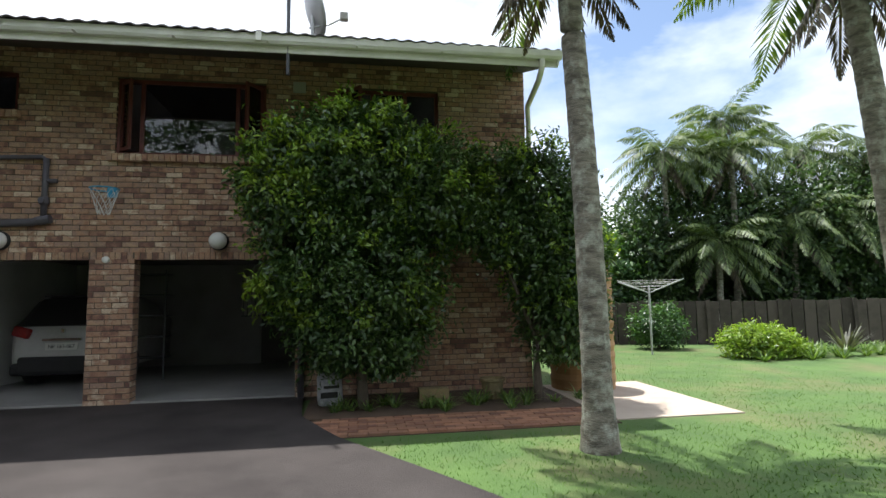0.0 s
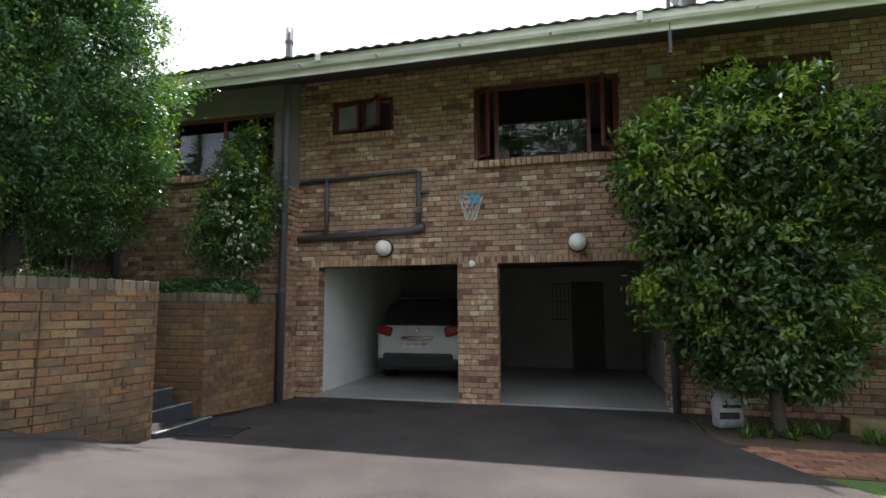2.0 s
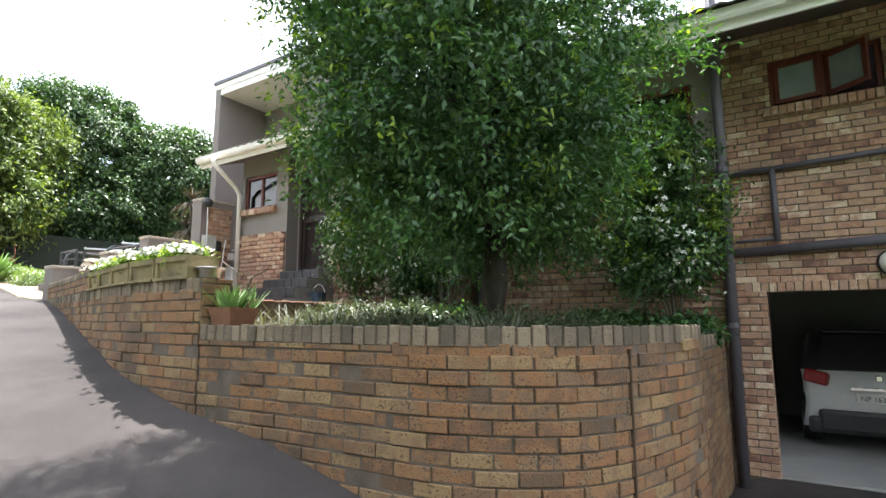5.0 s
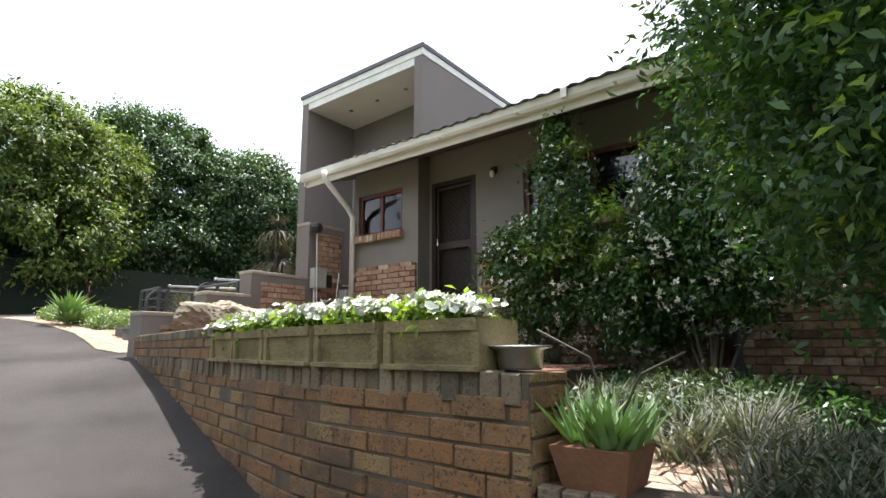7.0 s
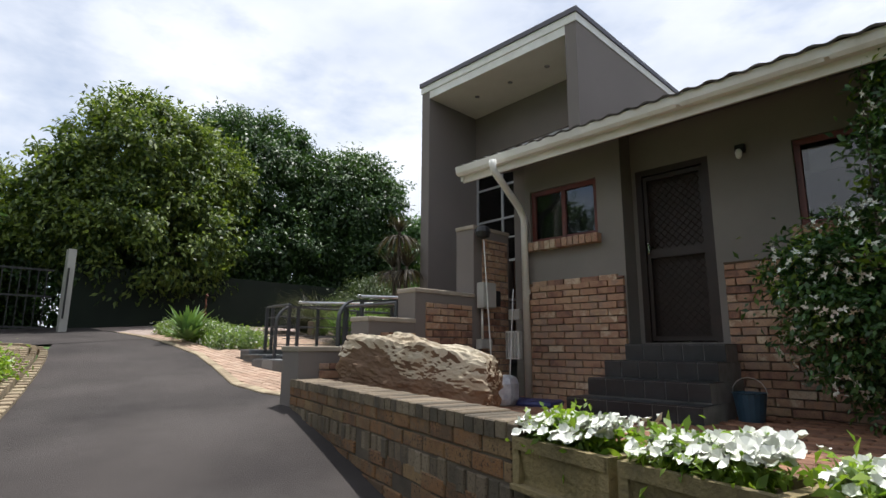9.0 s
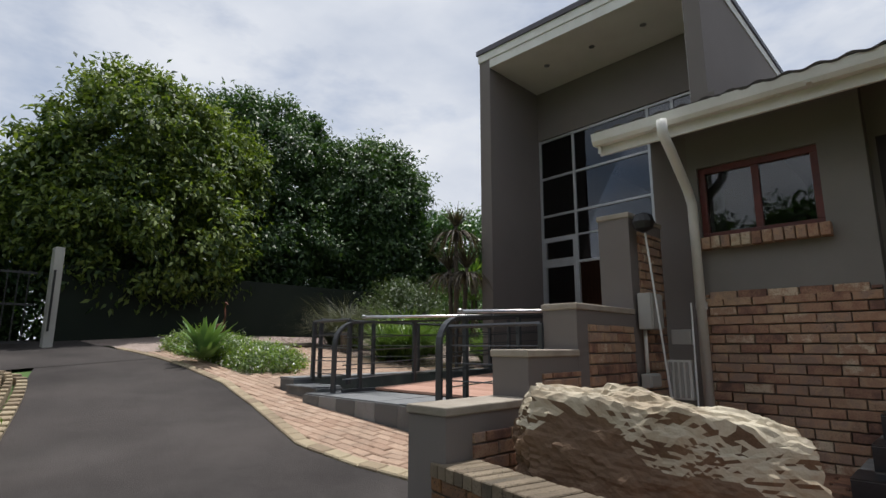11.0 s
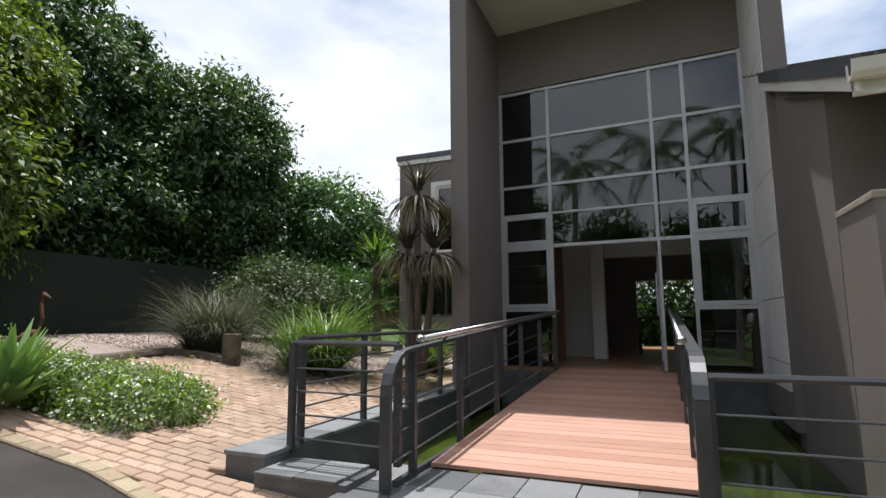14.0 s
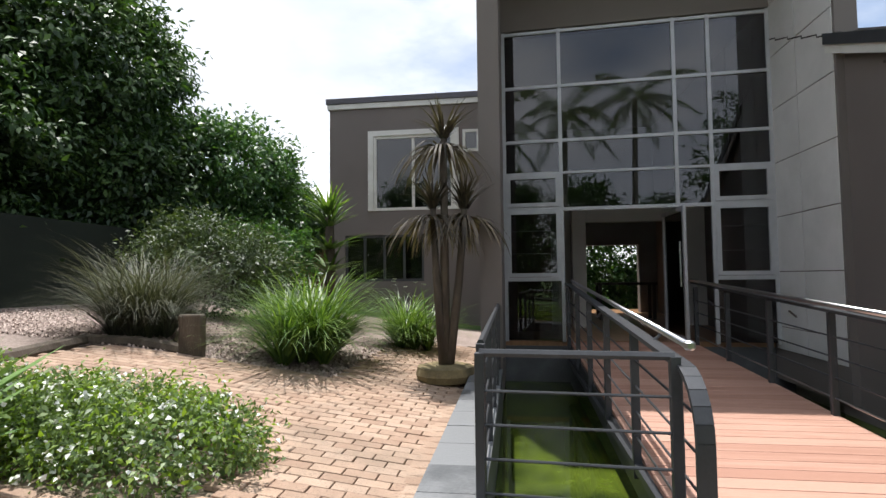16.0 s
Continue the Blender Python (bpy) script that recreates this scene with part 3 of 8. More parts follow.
def leaves(name, seed, n, blobs, clumps, spread, length, width, mat, parent, shell=0.3, lump=0.16, droop=0.25, zmin=None, cut=None):
    rng = np.random.default_rng(seed)
    p, d = crown_points(rng, n, blobs, clumps, spread, shell, lump)
    if zmin is not None:
        keep = p[:, 2] > zmin
        p, d = p[keep], d[keep]
    if cut is not None:
        keep = cut(p)
        p, d = p[keep], d[keep]
    n = len(p)
    axis = d + rng.normal(size=(n, 3)) * 0.8 - np.array([0, 0, droop])
    nrm = d * 0.8 + np.array([0, 0, 0.5]) + rng.normal(size=(n, 3)) * 0.38
    L = length * (0.65 + 0.7 * rng.random(n))
    return quads_object(name, leaf_quads(p, axis, nrm, L, L * width / length), mat, parent)


def branches(name, base, targets, r, mat, parent, seed=3):
    rng = random.Random(seed)
    bm = bmesh.new()
    b = Vector(base)
    for t in targets:
        t = Vector(t)
        mid = b.lerp(t, 0.5) + Vector((rng.uniform(-0.15, 0.15), rng.uniform(-0.15, 0.15), 0.12)) * (t - b).length * 0.4
        pts = [b.lerp(mid, k / 3) for k in range(3)] + [mid.lerp(t, k / 3) for k in range(4)]
        add_tube(bm, pts, [r * (1 - 0.8 * k / 6) for k in range(7)], 7)
    return part(name, bm, mat, parent, smooth=True)


def blade_strip(rng, origin, n, length, width, spread, lift, segments=4, sag=1.0, inner=0.05):
    """Arching strap leaves from one root: an array of quads."""
    ang = rng.random(n) * 2 * np.pi
    out = np.stack([np.cos(ang), np.sin(ang), np.zeros(n)], 1)
    L = length * (0.6 + 0.55 * rng.random(n))
    tilt = spread * (0.25 + 0.95 * rng.random(n))
    side = np.stack([-np.sin(ang), np.cos(ang), np.zeros(n)], 1)
    p = np.array(origin)[None, :] + out * (inner * rng.random(n))[:, None]
    quads = []
    dirv = unit(out * tilt[:, None] + np.array([0, 0, lift]))
    w0 = width * np.ones(n)
    for k in range(segments):
        step = (L / segments)[:, None]
        q = p + dirv * step
        w1 = width * np.ones(n) * (1 - ((k + 1) / segments) ** 1.6 * 0.95)
        quads.append(np.stack([p - side * w0[:, None] / 2, p + side * w0[:, None] / 2, q + side * w1[:, None] / 2, q - side * w1[:, None] / 2], 1))
        p, w0 = q, w1
        dirv = unit(dirv - np.array([0, 0, 1.0]) * sag * 0.3 + out * 0.06)
    return np.concatenate(quads)


def joined_quads(name, arrays, mat, parent):
    return quads_object(name, np.concatenate(arrays), mat, parent)

# ---- ground ----
KNOTS = [(-40, 3.3), (-28, 3.15), (-26, 3.0), (-23, 2.72), (-21.3, 2.48), (-19.4, 2.26), (-16.5, 2.03), (-14.8, 1.82), (-12.5, 1.49), (-11.1, 1.25), (-9.6, 0.95), (-7.5, 0.63), (-6.1, 0.39), (-4.0, 0.16), (-2.0, 0.06), (12.0, 0.02)]


def along(x):
    if x <= KNOTS[0][0]:
        return KNOTS[0][1]
    for (a, za), (b, zb) in zip(KNOTS, KNOTS[1:]):
        if x <= b:
            t = (x - a) / (b - a)
            return za + (zb - za) * t
    return KNOTS[-1][1]


def ground_z(x, y):
    h = (along(x - 0.5) + along(x) + along(x + 0.5)) / 3
    yp = -0.165 * x + 0.35
    if x < -7.6:
        fall = 0.07 + 0.04 * min(max(x + 16.8, 0.0), 1.0)
        h += fall * min(max(y - yp, -1.0), 2.6) * min((-7.6 - x) / 1.5, 1.0)
    else:
        f = min(max((y - 3.6) / 2.2, 0.0), 1.0)
        f = f * f * (3 - 2 * f)
        h = h * (1 - f) + 0.05 * f
    return h


def sheet(name, inside, x0, x1, y0, y1, step, lift, mat, label, category, skirt=0.0):
    """A draped sheet over the ground where inside(x, y) holds."""
    nx, ny = int((x1 - x0) / step) + 1, int((y1 - y0) / step) + 1
    index, verts, faces = {}, [], []

    def v(i, j):
        if (i, j) not in index:
            x, y = x0 + i * step, y0 + j * step
            index[i, j] = len(verts)
            verts.append((x, y, ground_z(x, y) + lift))
        return index[i, j]
    for i in range(nx):
        for j in range(ny):
            if inside(x0 + (i + 0.5) * step, y0 + (j + 0.5) * step):
                faces.append((v(i, j), v(i + 1, j), v(i + 1, j + 1), v(i, j + 1)))
    return tagged(link_mesh(name, verts, faces, mat, smooth=True), label, category, kind="structure")


def draped(name, outline_a, outline_b, lift, mat, label, category, across=8):
    """A draped strip between two plan lines with the same count of points."""
    verts, faces = [], []
    for p, q in zip(outline_a, outline_b):
        for k in range(across + 1):
            r = Vector(p).lerp(Vector(q), k / across)
            verts.append((r.x, r.y, ground_z(r.x, r.y) + lift))
    w = across + 1
    for i in range(len(outline_a) - 1):
        for k in range(across):
            faces.append((i * w + k, i * w + k + 1, (i + 1) * w + k + 1, (i + 1) * w + k))
    return tagged(link_mesh(name, verts, faces, mat, smooth=True), label, category, kind="structure")


GARAGE_HOLE = lambda x, y: x > -6.72 and x < 2.8 and y > 8.62
ground = sheet("ground", lambda x, y: not (-20.2 < x < -15.2 and 6.0 < y < 16.0) and not (-17 < x < -6.8 and y > 5.0 and y < 15) and not (GARAGE_HOLE(x, y) and y < 15), -60, 60, -40, 60, 0.5, -0.03, M_LAWN, "green lawn with bare brown patches", "lawn")
far_ground = link_mesh("ground_far", [(-900, -900, -0.6), (900, -900, -0.6), (900, 900, -0.6), (-900, 900, -0.6)], [(0, 1, 2, 3)], M_LAWN)
tagged(far_ground, "distant grassy ground reaching the horizon", "ground", kind="structure")



def north_edge(x):
    """Where the asphalt ends on the house side."""
    rows = [(-28, 5.4), (-26, 5.4), (-24, 5.6), (-22, 5.75), (-20.6, 5.72), (-19.2, 5.45), (-17.5, 5.02), (-15.9, 5.05), (-14.0, 4.52), (-12.56, 4.1), (-11.0, 3.72), (-9.85, 3.66), (-8.3, 3.73), (-7.7, 3.8), (-7.2, 4.08), (-6.95, 4.45), (-6.82, 5.0), (-6.78, 6.9), (-6.75, 8.62), (-0.82, 8.62), (-0.72, 7.2), (-0.25, 6.05), (0.4, 5.0), (0.95, 4.1), (1.6, 2.9), (2.6, 0.5), (4.5, -5.0)]
    if x <= rows[0][0]:
        return rows[0][1]
    for (a, ya), (c, yc) in zip(rows, rows[1:]):
        if x <= c:
            return ya + (yc - ya) * (x - a) / (c - a)
    return rows[-1][1]


def south_edge(x):
    yp = -0.165 * x + 0.35
    if x > -15.5:
        return min(yp - 3.0, north_edge(x) - 0.4)
    return max(yp - 3.0, 2.75 + 0.22 * (-17.0 - x)) if x < -16.5 else yp - 3.0 + (2.64 + 3.0 - 3.07) * (-15.5 - x)


xs = [4.4, 3.6, 2.8, 2.2, 1.8, 1.4, 1.0, 0.7, 0.4, 0.1, -0.2, -0.4, -0.6, -0.7, -0.74, -0.82] + [-1.0 - 0.25 * k for k in range(23)] + [-6.76, -6.82, -6.9, -6.96, -7.0, -7.1, -7.3, -7.5] + [-7.75 - 0.25 * k for k in range(82)]
drive = draped("road_drive", [(x, north_edge(x)) for x in xs], [(x, south_edge(x)) for x in xs], 0.012, M_ASPHALT, "worn grey asphalt driveway with darker patches", "driveway", 30)

# ---- garage house: brick block ----
FY = 8.6                      # garage face
G1, G2 = (-6.33, -3.94, 0.0, 2.19), (-3.32, -0.95, 0.0, 2.19)
W0, W1, W2 = (-6.13, -5.03, 4.42, 5.04), (-3.66, -1.45, 3.80, 5.02), (-0.3, 1.35, 4.0, 5.02)
X0, X1 = -6.74, 2.86
wall_garage = cells_wall("wall_garage", "x", FY, 0.23, X0, X1, -0.1, 5.58, [G1, G2, W0, W1, W2], M_MORTAR, label="two-storey face brick garage wall in mixed brown tones")
wall_east = cells_wall("wall_east", "y", X1, -0.23, FY + 0.23, 16.0, -0.1, 5.58, [], M_MORTAR, label="face brick end wall of the house")
wall_inner_left = cells_wall("wall_garage_left", "y", -6.6, 0.2, FY + 0.24, 15.0, 0.0, 2.6, [], M_WHITEWALL, label="white painted garage side wall")
wall_inner_right = cells_wall("wall_garage_right", "y", -0.75, 0.2, FY + 0.24, 15.0, 0.0, 2.6, [], M_GREYWALL, label="garage side wall in a dimmed grey")
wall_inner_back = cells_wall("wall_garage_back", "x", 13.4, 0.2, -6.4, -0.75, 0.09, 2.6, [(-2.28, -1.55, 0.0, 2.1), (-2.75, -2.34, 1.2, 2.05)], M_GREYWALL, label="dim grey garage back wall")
tagged(part("floor_garage", box(-6.6, -0.6, FY + 0.02, 15.2, -0.05, 0.09), M_GFLOOR), "pale grey concrete garage floor", "floor", kind="structure")
tagged(part("ceiling_garage", box(-6.6, -0.6, FY + 0.235, 15.2, 2.45, 2.6), M_GREYWALL), "garage ceiling in a dimmed grey", "ceiling", kind="structure")
back_lit = tagged(part("wall_passage", box(-3.6, -0.4, 15.0, 15.2, 0.0, 2.6), M_GREYWALL), "dim wall behind the garage door opening", "wall", kind="structure")

facade = Line([(X0, FY), (X1, FY)])
sh = lambda h: (h[0] - X0, h[1] - X0, h[2], h[3])
bands = [(G1[0] - X0 - 0.22, G1[1] - X0 + 0.0, 2.19, 2.305), (G1[1] - X0 + 0.01, G2[0] - X0 - 0.01, 2.19, 2.305), (G2[0] - X0, G2[1] - X0 + 0.22, 2.19, 2.305)]
brick_face(facade, 0.06, 5.5, [sh(h) for h in (G1, G2, W0, W1, W2)], M_BRICK, M_BRICK_ONE, wall_garage, near=(2.45, 3.45, 0.0, 5.3), soldier_bands=bands, seed=4)
brick_face(Line([(X1, FY), (X1, 15.0)]), 0.06, 5.5, [], M_BRICK, M_BRICK_ONE, wall_east, seed=5)
# inner jambs of the garage openings
for gx, side in ((G1[0], 1), (G1[1], -1), (G2[0], 1), (G2[1], -1)):
    ln = Line([(gx, FY + 0.22), (gx, FY)]) if side < 0 else Line([(gx, FY), (gx, FY + 0.22)])
    brick_face(ln, 0.06, 2.19, [], M_BRICK, M_BRICK_ONE, wall_garage, seed=6, rough_edges=0.001)


def brick_sill(x0, x1, y, z, parent, mat=M_BRICK):
    """A projecting sill of bricks on edge."""
    rows, x = [], x0
    rng = random.Random(int(x0 * 100))
    while x < x1 - 0.03:
        e = min(x + 0.073, x1)
        rows.append((Vector(((x + e) / 2, y - 0.02, z - 0.055 + rng.uniform(-0.003, 0.003))), Vector((1, 0, 0)), Vector((0, -1, 0)), Vector((0, 0, 1)), e - x, 0.16, 0.11))
        x = e + 0.01
    ob = pieces_mesh("window_sill", rows, mat, parent)
    return ob


def casement(name, x0, x1, z0, z1, y, bays, open_bays, label, mat=M_REDFRAME, fw=0.06, glass=M_GLASS):
    """A timber window: outer frame, mullions, panes; open_bays maps a bay to the hinge side and the angle."""
    w = tagged(empty(name, pose(x0, y + 0.07, z0)), label, "window", kind="structure")
    W, H = x1 - x0, z1 - z0
    for nm, b in (("window_frame", (0, W, 0, fw)), ("window_frame", (0, W, H - fw, H)), ("window_frame", (0, fw, fw, H - fw)), ("window_frame", (W - fw, W, fw, H - fw))):
        part(nm, box(b[0], b[1], -0.03, 0.04, b[2], b[3], 0.004), mat, w)
    for k in range(len(bays) - 1):
        part("mullion", box(bays[k + 1] * W - fw / 2, bays[k + 1] * W + fw / 2, -0.028, 0.038, fw, H - fw, 0.003), mat, w)
    edges = list(bays) + [1.0] if bays[-1] != 1.0 else list(bays)
    for k in range(len(edges) - 1):
        a, b = edges[k] * W + (fw if k == 0 else fw / 2), edges[k + 1] * W - (fw if k == len(edges) - 2 else fw / 2)
        if k in open_bays:
            side, ang = open_bays[k]
            sash = empty("sash", pose(a if side == "l" else b, -0.03, 0, 0, 0, -ang if side == "l" else ang))
            sash.parent = w
            sw = b - a
            off = 0 if side == "l" else -sw
            bm = bmesh.new()
            for c in ((off, off + sw, fw, fw + 0.05), (off, off + sw, H - fw - 0.05, H - fw), (off, off + 0.05, fw + 0.05, H - fw - 0.05), (off + sw - 0.05, off + sw, fw + 0.05, H - fw - 0.05)):
                add_box(bm, c[0], c[1], -0.02, 0.02, c[2], c[3])
            part("sash_frame", bm, mat, sash)
            g = part("pane", box(off + 0.05, off + sw - 0.05, -0.003, 0.003, fw + 0.05, H - fw - 0.05), glass, sash)
        else:
            g = part("pane", box(a, b, -0.003, 0.003, fw, H - fw), glass, w)
        g.visible_shadow = False
    return w


casement("window_1", *W1, FY, (0, 0.16, 0.80), {0: ("l", 42), 2: ("r", 55)}, "large red-brown timber window with two open casements")
casement("window_2", *W0, FY, (0, 0.5), {0: ("l", 8), 1: ("l", 38)}, "small red-brown timber bathroom window standing open", glass=M_FROST)
casement("window_3", *W2, FY, (0, 0.33, 0.66), {0: ("l", 50)}, "red-brown timber window partly hidden by a hedge")
for h in (W0, W1, W2):
    brick_sill(h[0] - 0.08, h[1] + 0.08, FY, h[2], wall_garage)
# rooms behind the windows, kept dark by their dimmed grey walls
for a, b in ((X0 + 0.2, X1 - 0.25),):
    tagged(part("floor_upper", box(a, b, FY + 0.24, 14.5, 2.62, 2.75), M_WOODFLOOR), "upper storey floor", "floor", kind="structure")
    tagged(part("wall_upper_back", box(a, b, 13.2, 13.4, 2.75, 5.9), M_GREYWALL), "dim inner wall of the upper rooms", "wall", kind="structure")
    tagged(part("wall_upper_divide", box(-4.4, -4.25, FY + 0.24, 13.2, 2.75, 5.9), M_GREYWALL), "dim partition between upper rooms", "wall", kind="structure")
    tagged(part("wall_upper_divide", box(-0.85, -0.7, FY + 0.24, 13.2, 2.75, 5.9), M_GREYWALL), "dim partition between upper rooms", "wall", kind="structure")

# ---- west wing: plaster over brick ----
WY, KY = 8.14, 7.87
DOOR = (-13.9, -13.08, 2.76, 4.76)
WA, WB, WK = (-8.93, -6.95, 3.76, 4.78), (-12.3, -10.35, 3.84, 4.72), (-15.24, -14.27, 4.03, 4.73)
BT = 3.55
wall_west = cells_wall("wall_west", "x", WY, 0.23, -13.95, X0, 0.0, 5.4, [DOOR, WA, WB], M_PLASTER_WEST, label="grey plastered wall over a face brick base")
wall_kitchen = cells_wall("wall_kitchen", "x", KY, 0.27, -15.32, -13.95, 1.5, 5.4, [WK], M_PLASTER_WEST, label="grey plastered kitchen wall over a face brick base")
wall_return = cells_wall("wall_return", "y", X0 - 0.0, -0.2, WY + 0.231, FY + 0.3, 0.0, 5.4, [], M_PLASTER_WEST, label="plastered return beside the brick garage")
cells_wall("wall_west_end", "y", -15.32, 0.23, KY + 0.271, 12.5, 1.5, 5.6, [], M_PLASTER, label="grey plastered end wall")
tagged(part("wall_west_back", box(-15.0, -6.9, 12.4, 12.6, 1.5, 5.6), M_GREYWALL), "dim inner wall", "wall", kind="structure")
tagged(part("floor_west", box(-15.1, -6.9, 8.42, 12.4, 2.5, 2.74), M_WOODFLOOR), "inner floor", "floor", kind="structure")
brick_face(Line([(-13.0, WY - 0.035), (X0 + 0.03, WY - 0.035)]), 1.75, BT, [], M_BRICK, M_BRICK_ONE, wall_west, near=(0.0, 2.0, 2.1, BT), seed=8)
brick_face(Line([(X0 + 0.035, WY - 0.03), (X0 + 0.035, FY - 0.01)]), 0.06, BT, [], M_BRICK, M_BRICK_ONE, wall_return, seed=9)
brick_face(Line([(-15.32, KY - 0.035), (-13.97, KY - 0.035)]), 1.9, 3.5, [], M_BRICK, M_BRICK_ONE, wall_kitchen, near=(0.0, 1.4, 2.0, 3.5), seed=10)
tagged(part("trim", box(-13.0, X0 + 0.05, WY - 0.05, WY - 0.0, BT, BT + 0.02), M_SOIL), "thin dark line on top of the brick base", "trim", kind="structure")
for nm, h, y in (("window_4", WA, WY), ("window_5", WB, WY), ("window_6", WK, KY)):
    casement(nm, *h, y, (0, 0.5), {}, "red-brown timber window in a plastered wall")
    brick_sill(h[0] - 0.06, h[1] + 0.06, y, h[2], wall_west if y == WY else wall_kitchen)
for h, y in ((WA, WY), (WB, WY)):
    bl = tagged(part("window_blind", box(h[0] + 0.1, h[1] - 0.1, y + 0.16, y + 0.17, h[2] + 0.55, h[3] - 0.02), M_BLIND), "pale half-drawn blind behind the window", "blind")

# security door
door = tagged(empty("door_1", pose(DOOR[0], WY + 0.05, DOOR[2])), "dark brown door behind a diamond-mesh security gate", "door", kind="structure")
DW, DH = DOOR[1] - DOOR[0], DOOR[3] - DOOR[2]
part("door_leaf", box(0.05, DW - 0.05, 0.06, 0.10, 0.02, DH - 0.05), M_DARKDOOR, door)
bm = bmesh.new()
for c in ((0, 0.07, 0, DH), (DW - 0.07, DW, 0, DH), (0.07, DW - 0.07, DH - 0.07, DH)):
    add_box(bm, c[0], c[1], -0.05, 0.09, c[2], c[3])
part("door_frame", bm, M_DARKDOOR, door)
bm = bmesh.new()
for c in ((0.075, 0.115, 0.02, DH - 0.08), (DW - 0.115, DW - 0.075, 0.02, DH - 0.08), (0.115, DW - 0.115, 0.02, 0.07), (0.115, DW - 0.115, DH - 0.13, DH - 0.08), (0.115, DW - 0.115, 0.95, 1.05)):
    add_box(bm, c[0], c[1], -0.02, 0.01, c[2], c[3])
for lo, hi in ((0.07, 0.95), (1.05, DH - 0.13)):
    x0, x1 = 0.115, DW - 0.115
    for sgn in (1, -1):
        k = -(hi - lo)
        while k < x1 - x0:
            a0, a1 = max(k, 0.0), min(k + (hi - lo), x1 - x0)
            if a1 - a0 > 0.02:
                pa, pb = (x0 + a0, lo + a0 - k), (x0 + a1, lo + a1 - k)
                if sgn < 0:
                    pa, pb = (x0 + x1 - pa[0], pa[1]), (x0 + x1 - pb[0], pb[1])
                add_tube(bm, [(pa[0], -0.006 + 0.004 * sgn, pa[1]), (pb[0], -0.006 + 0.004 * sgn, pb[1])], 0.0045, 4)
            k += 0.085
part("security_gate", bm, M_DARKDOOR, door, "diamond-mesh steel security gate")
part("door_handle", box(0.10, 0.125, -0.07, -0.02, 1.0, 1.12, 0.006), M_CHROME, door)

# ---- roof over both wings ----
PITCH = math.tan(radians(22.5))
EY, EZ = 7.08, 5.10
RX0, RX1 = -15.95, 2.92
tile_w, tile_l = 0.20, 0.34
cols = int((RX1 - RX0) / tile_w * 6)
verts, faces = [], []
rows_n = 18
for r in range(rows_n):
    for e in (0, 1):
        y = EY - 0.05 + (r + e) * tile_l * math.cos(math.atan(PITCH))
        lift = 0.035 if e == 0 else 0.006
        for c in range(cols + 1):
            x = RX0 + (RX1 - RX0) * c / cols
            ph = (c % 6) / 6
            verts.append((x, y, EZ + (y - EY) * PITCH + lift + 0.013 * math.sin(2 * math.pi * ph)))
W_ = cols + 1
for r in range(rows_n * 2 - 1):
    for c in range(cols):
        a = r * W_ + c
        faces.append((a, a + 1, a + 1 + W_, a + W_))
roof = tagged(link_mesh("roof_tiles", verts, faces, M_TILE, smooth=False), "dark concrete tile roof with a white fascia", "roof", kind="structure")
sol = roof.modifiers.new("thick", "SOLIDIFY")
sol.thickness = 0.02
ry = EY + rows_n * tile_l
tagged(part("roof_back", box(RX0, RX1, ry - 0.4, ry + 8, EZ + 0.5, EZ + (ry - EY) * PITCH - 0.06), M_TILE), "back part of the tiled roof", "roof", kind="structure")
bm = bmesh.new()
sv = [bm.verts.new(v) for v in ((RX0 + 0.05, 7.16, 4.93), (RX1 - 0.05, 7.16, 4.93), (RX1 - 0.05, 9.2, 5.68), (RX0 + 0.05, 9.2, 5.68), (RX0 + 0.05, 7.16, 4.96), (RX1 - 0.05, 7.16, 4.96), (RX1 - 0.05, 9.2, 5.71), (RX0 + 0.05, 9.2, 5.71))]
for f in ((0, 1, 2, 3), (7, 6, 5, 4), (0, 4, 5, 1), (1, 5, 6, 2), (2, 6, 7, 3), (3, 7, 4, 0)):
    bm.faces.new([sv[i] for i in f])
tagged(part("ceiling_soffit", bm, M_SOFFIT), "dark eaves soffit", "soffit", kind="structure")
fascia = tagged(part("trim_fascia", box(RX0, RX1, 7.14, 7.17, 4.90, 5.12, 0.003), M_WHITE), "white fascia board", "fascia", kind="structure")
gut = tagged(empty("gutter", pose(0, 0, 0)), "white box gutter along the eaves", "gutter")
bm = bmesh.new()
prof = [(7.135, 5.10), (7.135, 4.99), (7.06, 4.985), (7.035, 5.02), (7.02, 5.10), (7.03, 5.10), (7.045, 5.025), (7.065, 4.997), (7.125, 5.0), (7.125, 5.10)]
ra = [bm.verts.new((RX0 - 0.03, y, z)) for y, z in prof]
rb = [bm.verts.new((RX1 + 0.03, y, z)) for y, z in prof]
for k in range(len(prof)):
    bm.faces.new((ra[k], ra[(k + 1) % len(prof)], rb[(k + 1) % len(prof)], rb[k]))
bm.faces.new(ra)
bm.faces.new(rb[::-1])
part("channel", bm, M_WHITE, gut)
for k in range(16):
    bx = RX0 + 0.6 + 1.18 * k
    part("bracket", box(bx - 0.018, bx + 0.018, 7.012, 7.134, 4.978, 4.984, 0.002), M_WHITE, gut)
for bx in (-11.2, -5.6, -1.3):
    part("joint", box(bx - 0.035, bx + 0.035, 7.014, 7.06, 4.981, 5.102, 0.004), M_WHITE, gut)
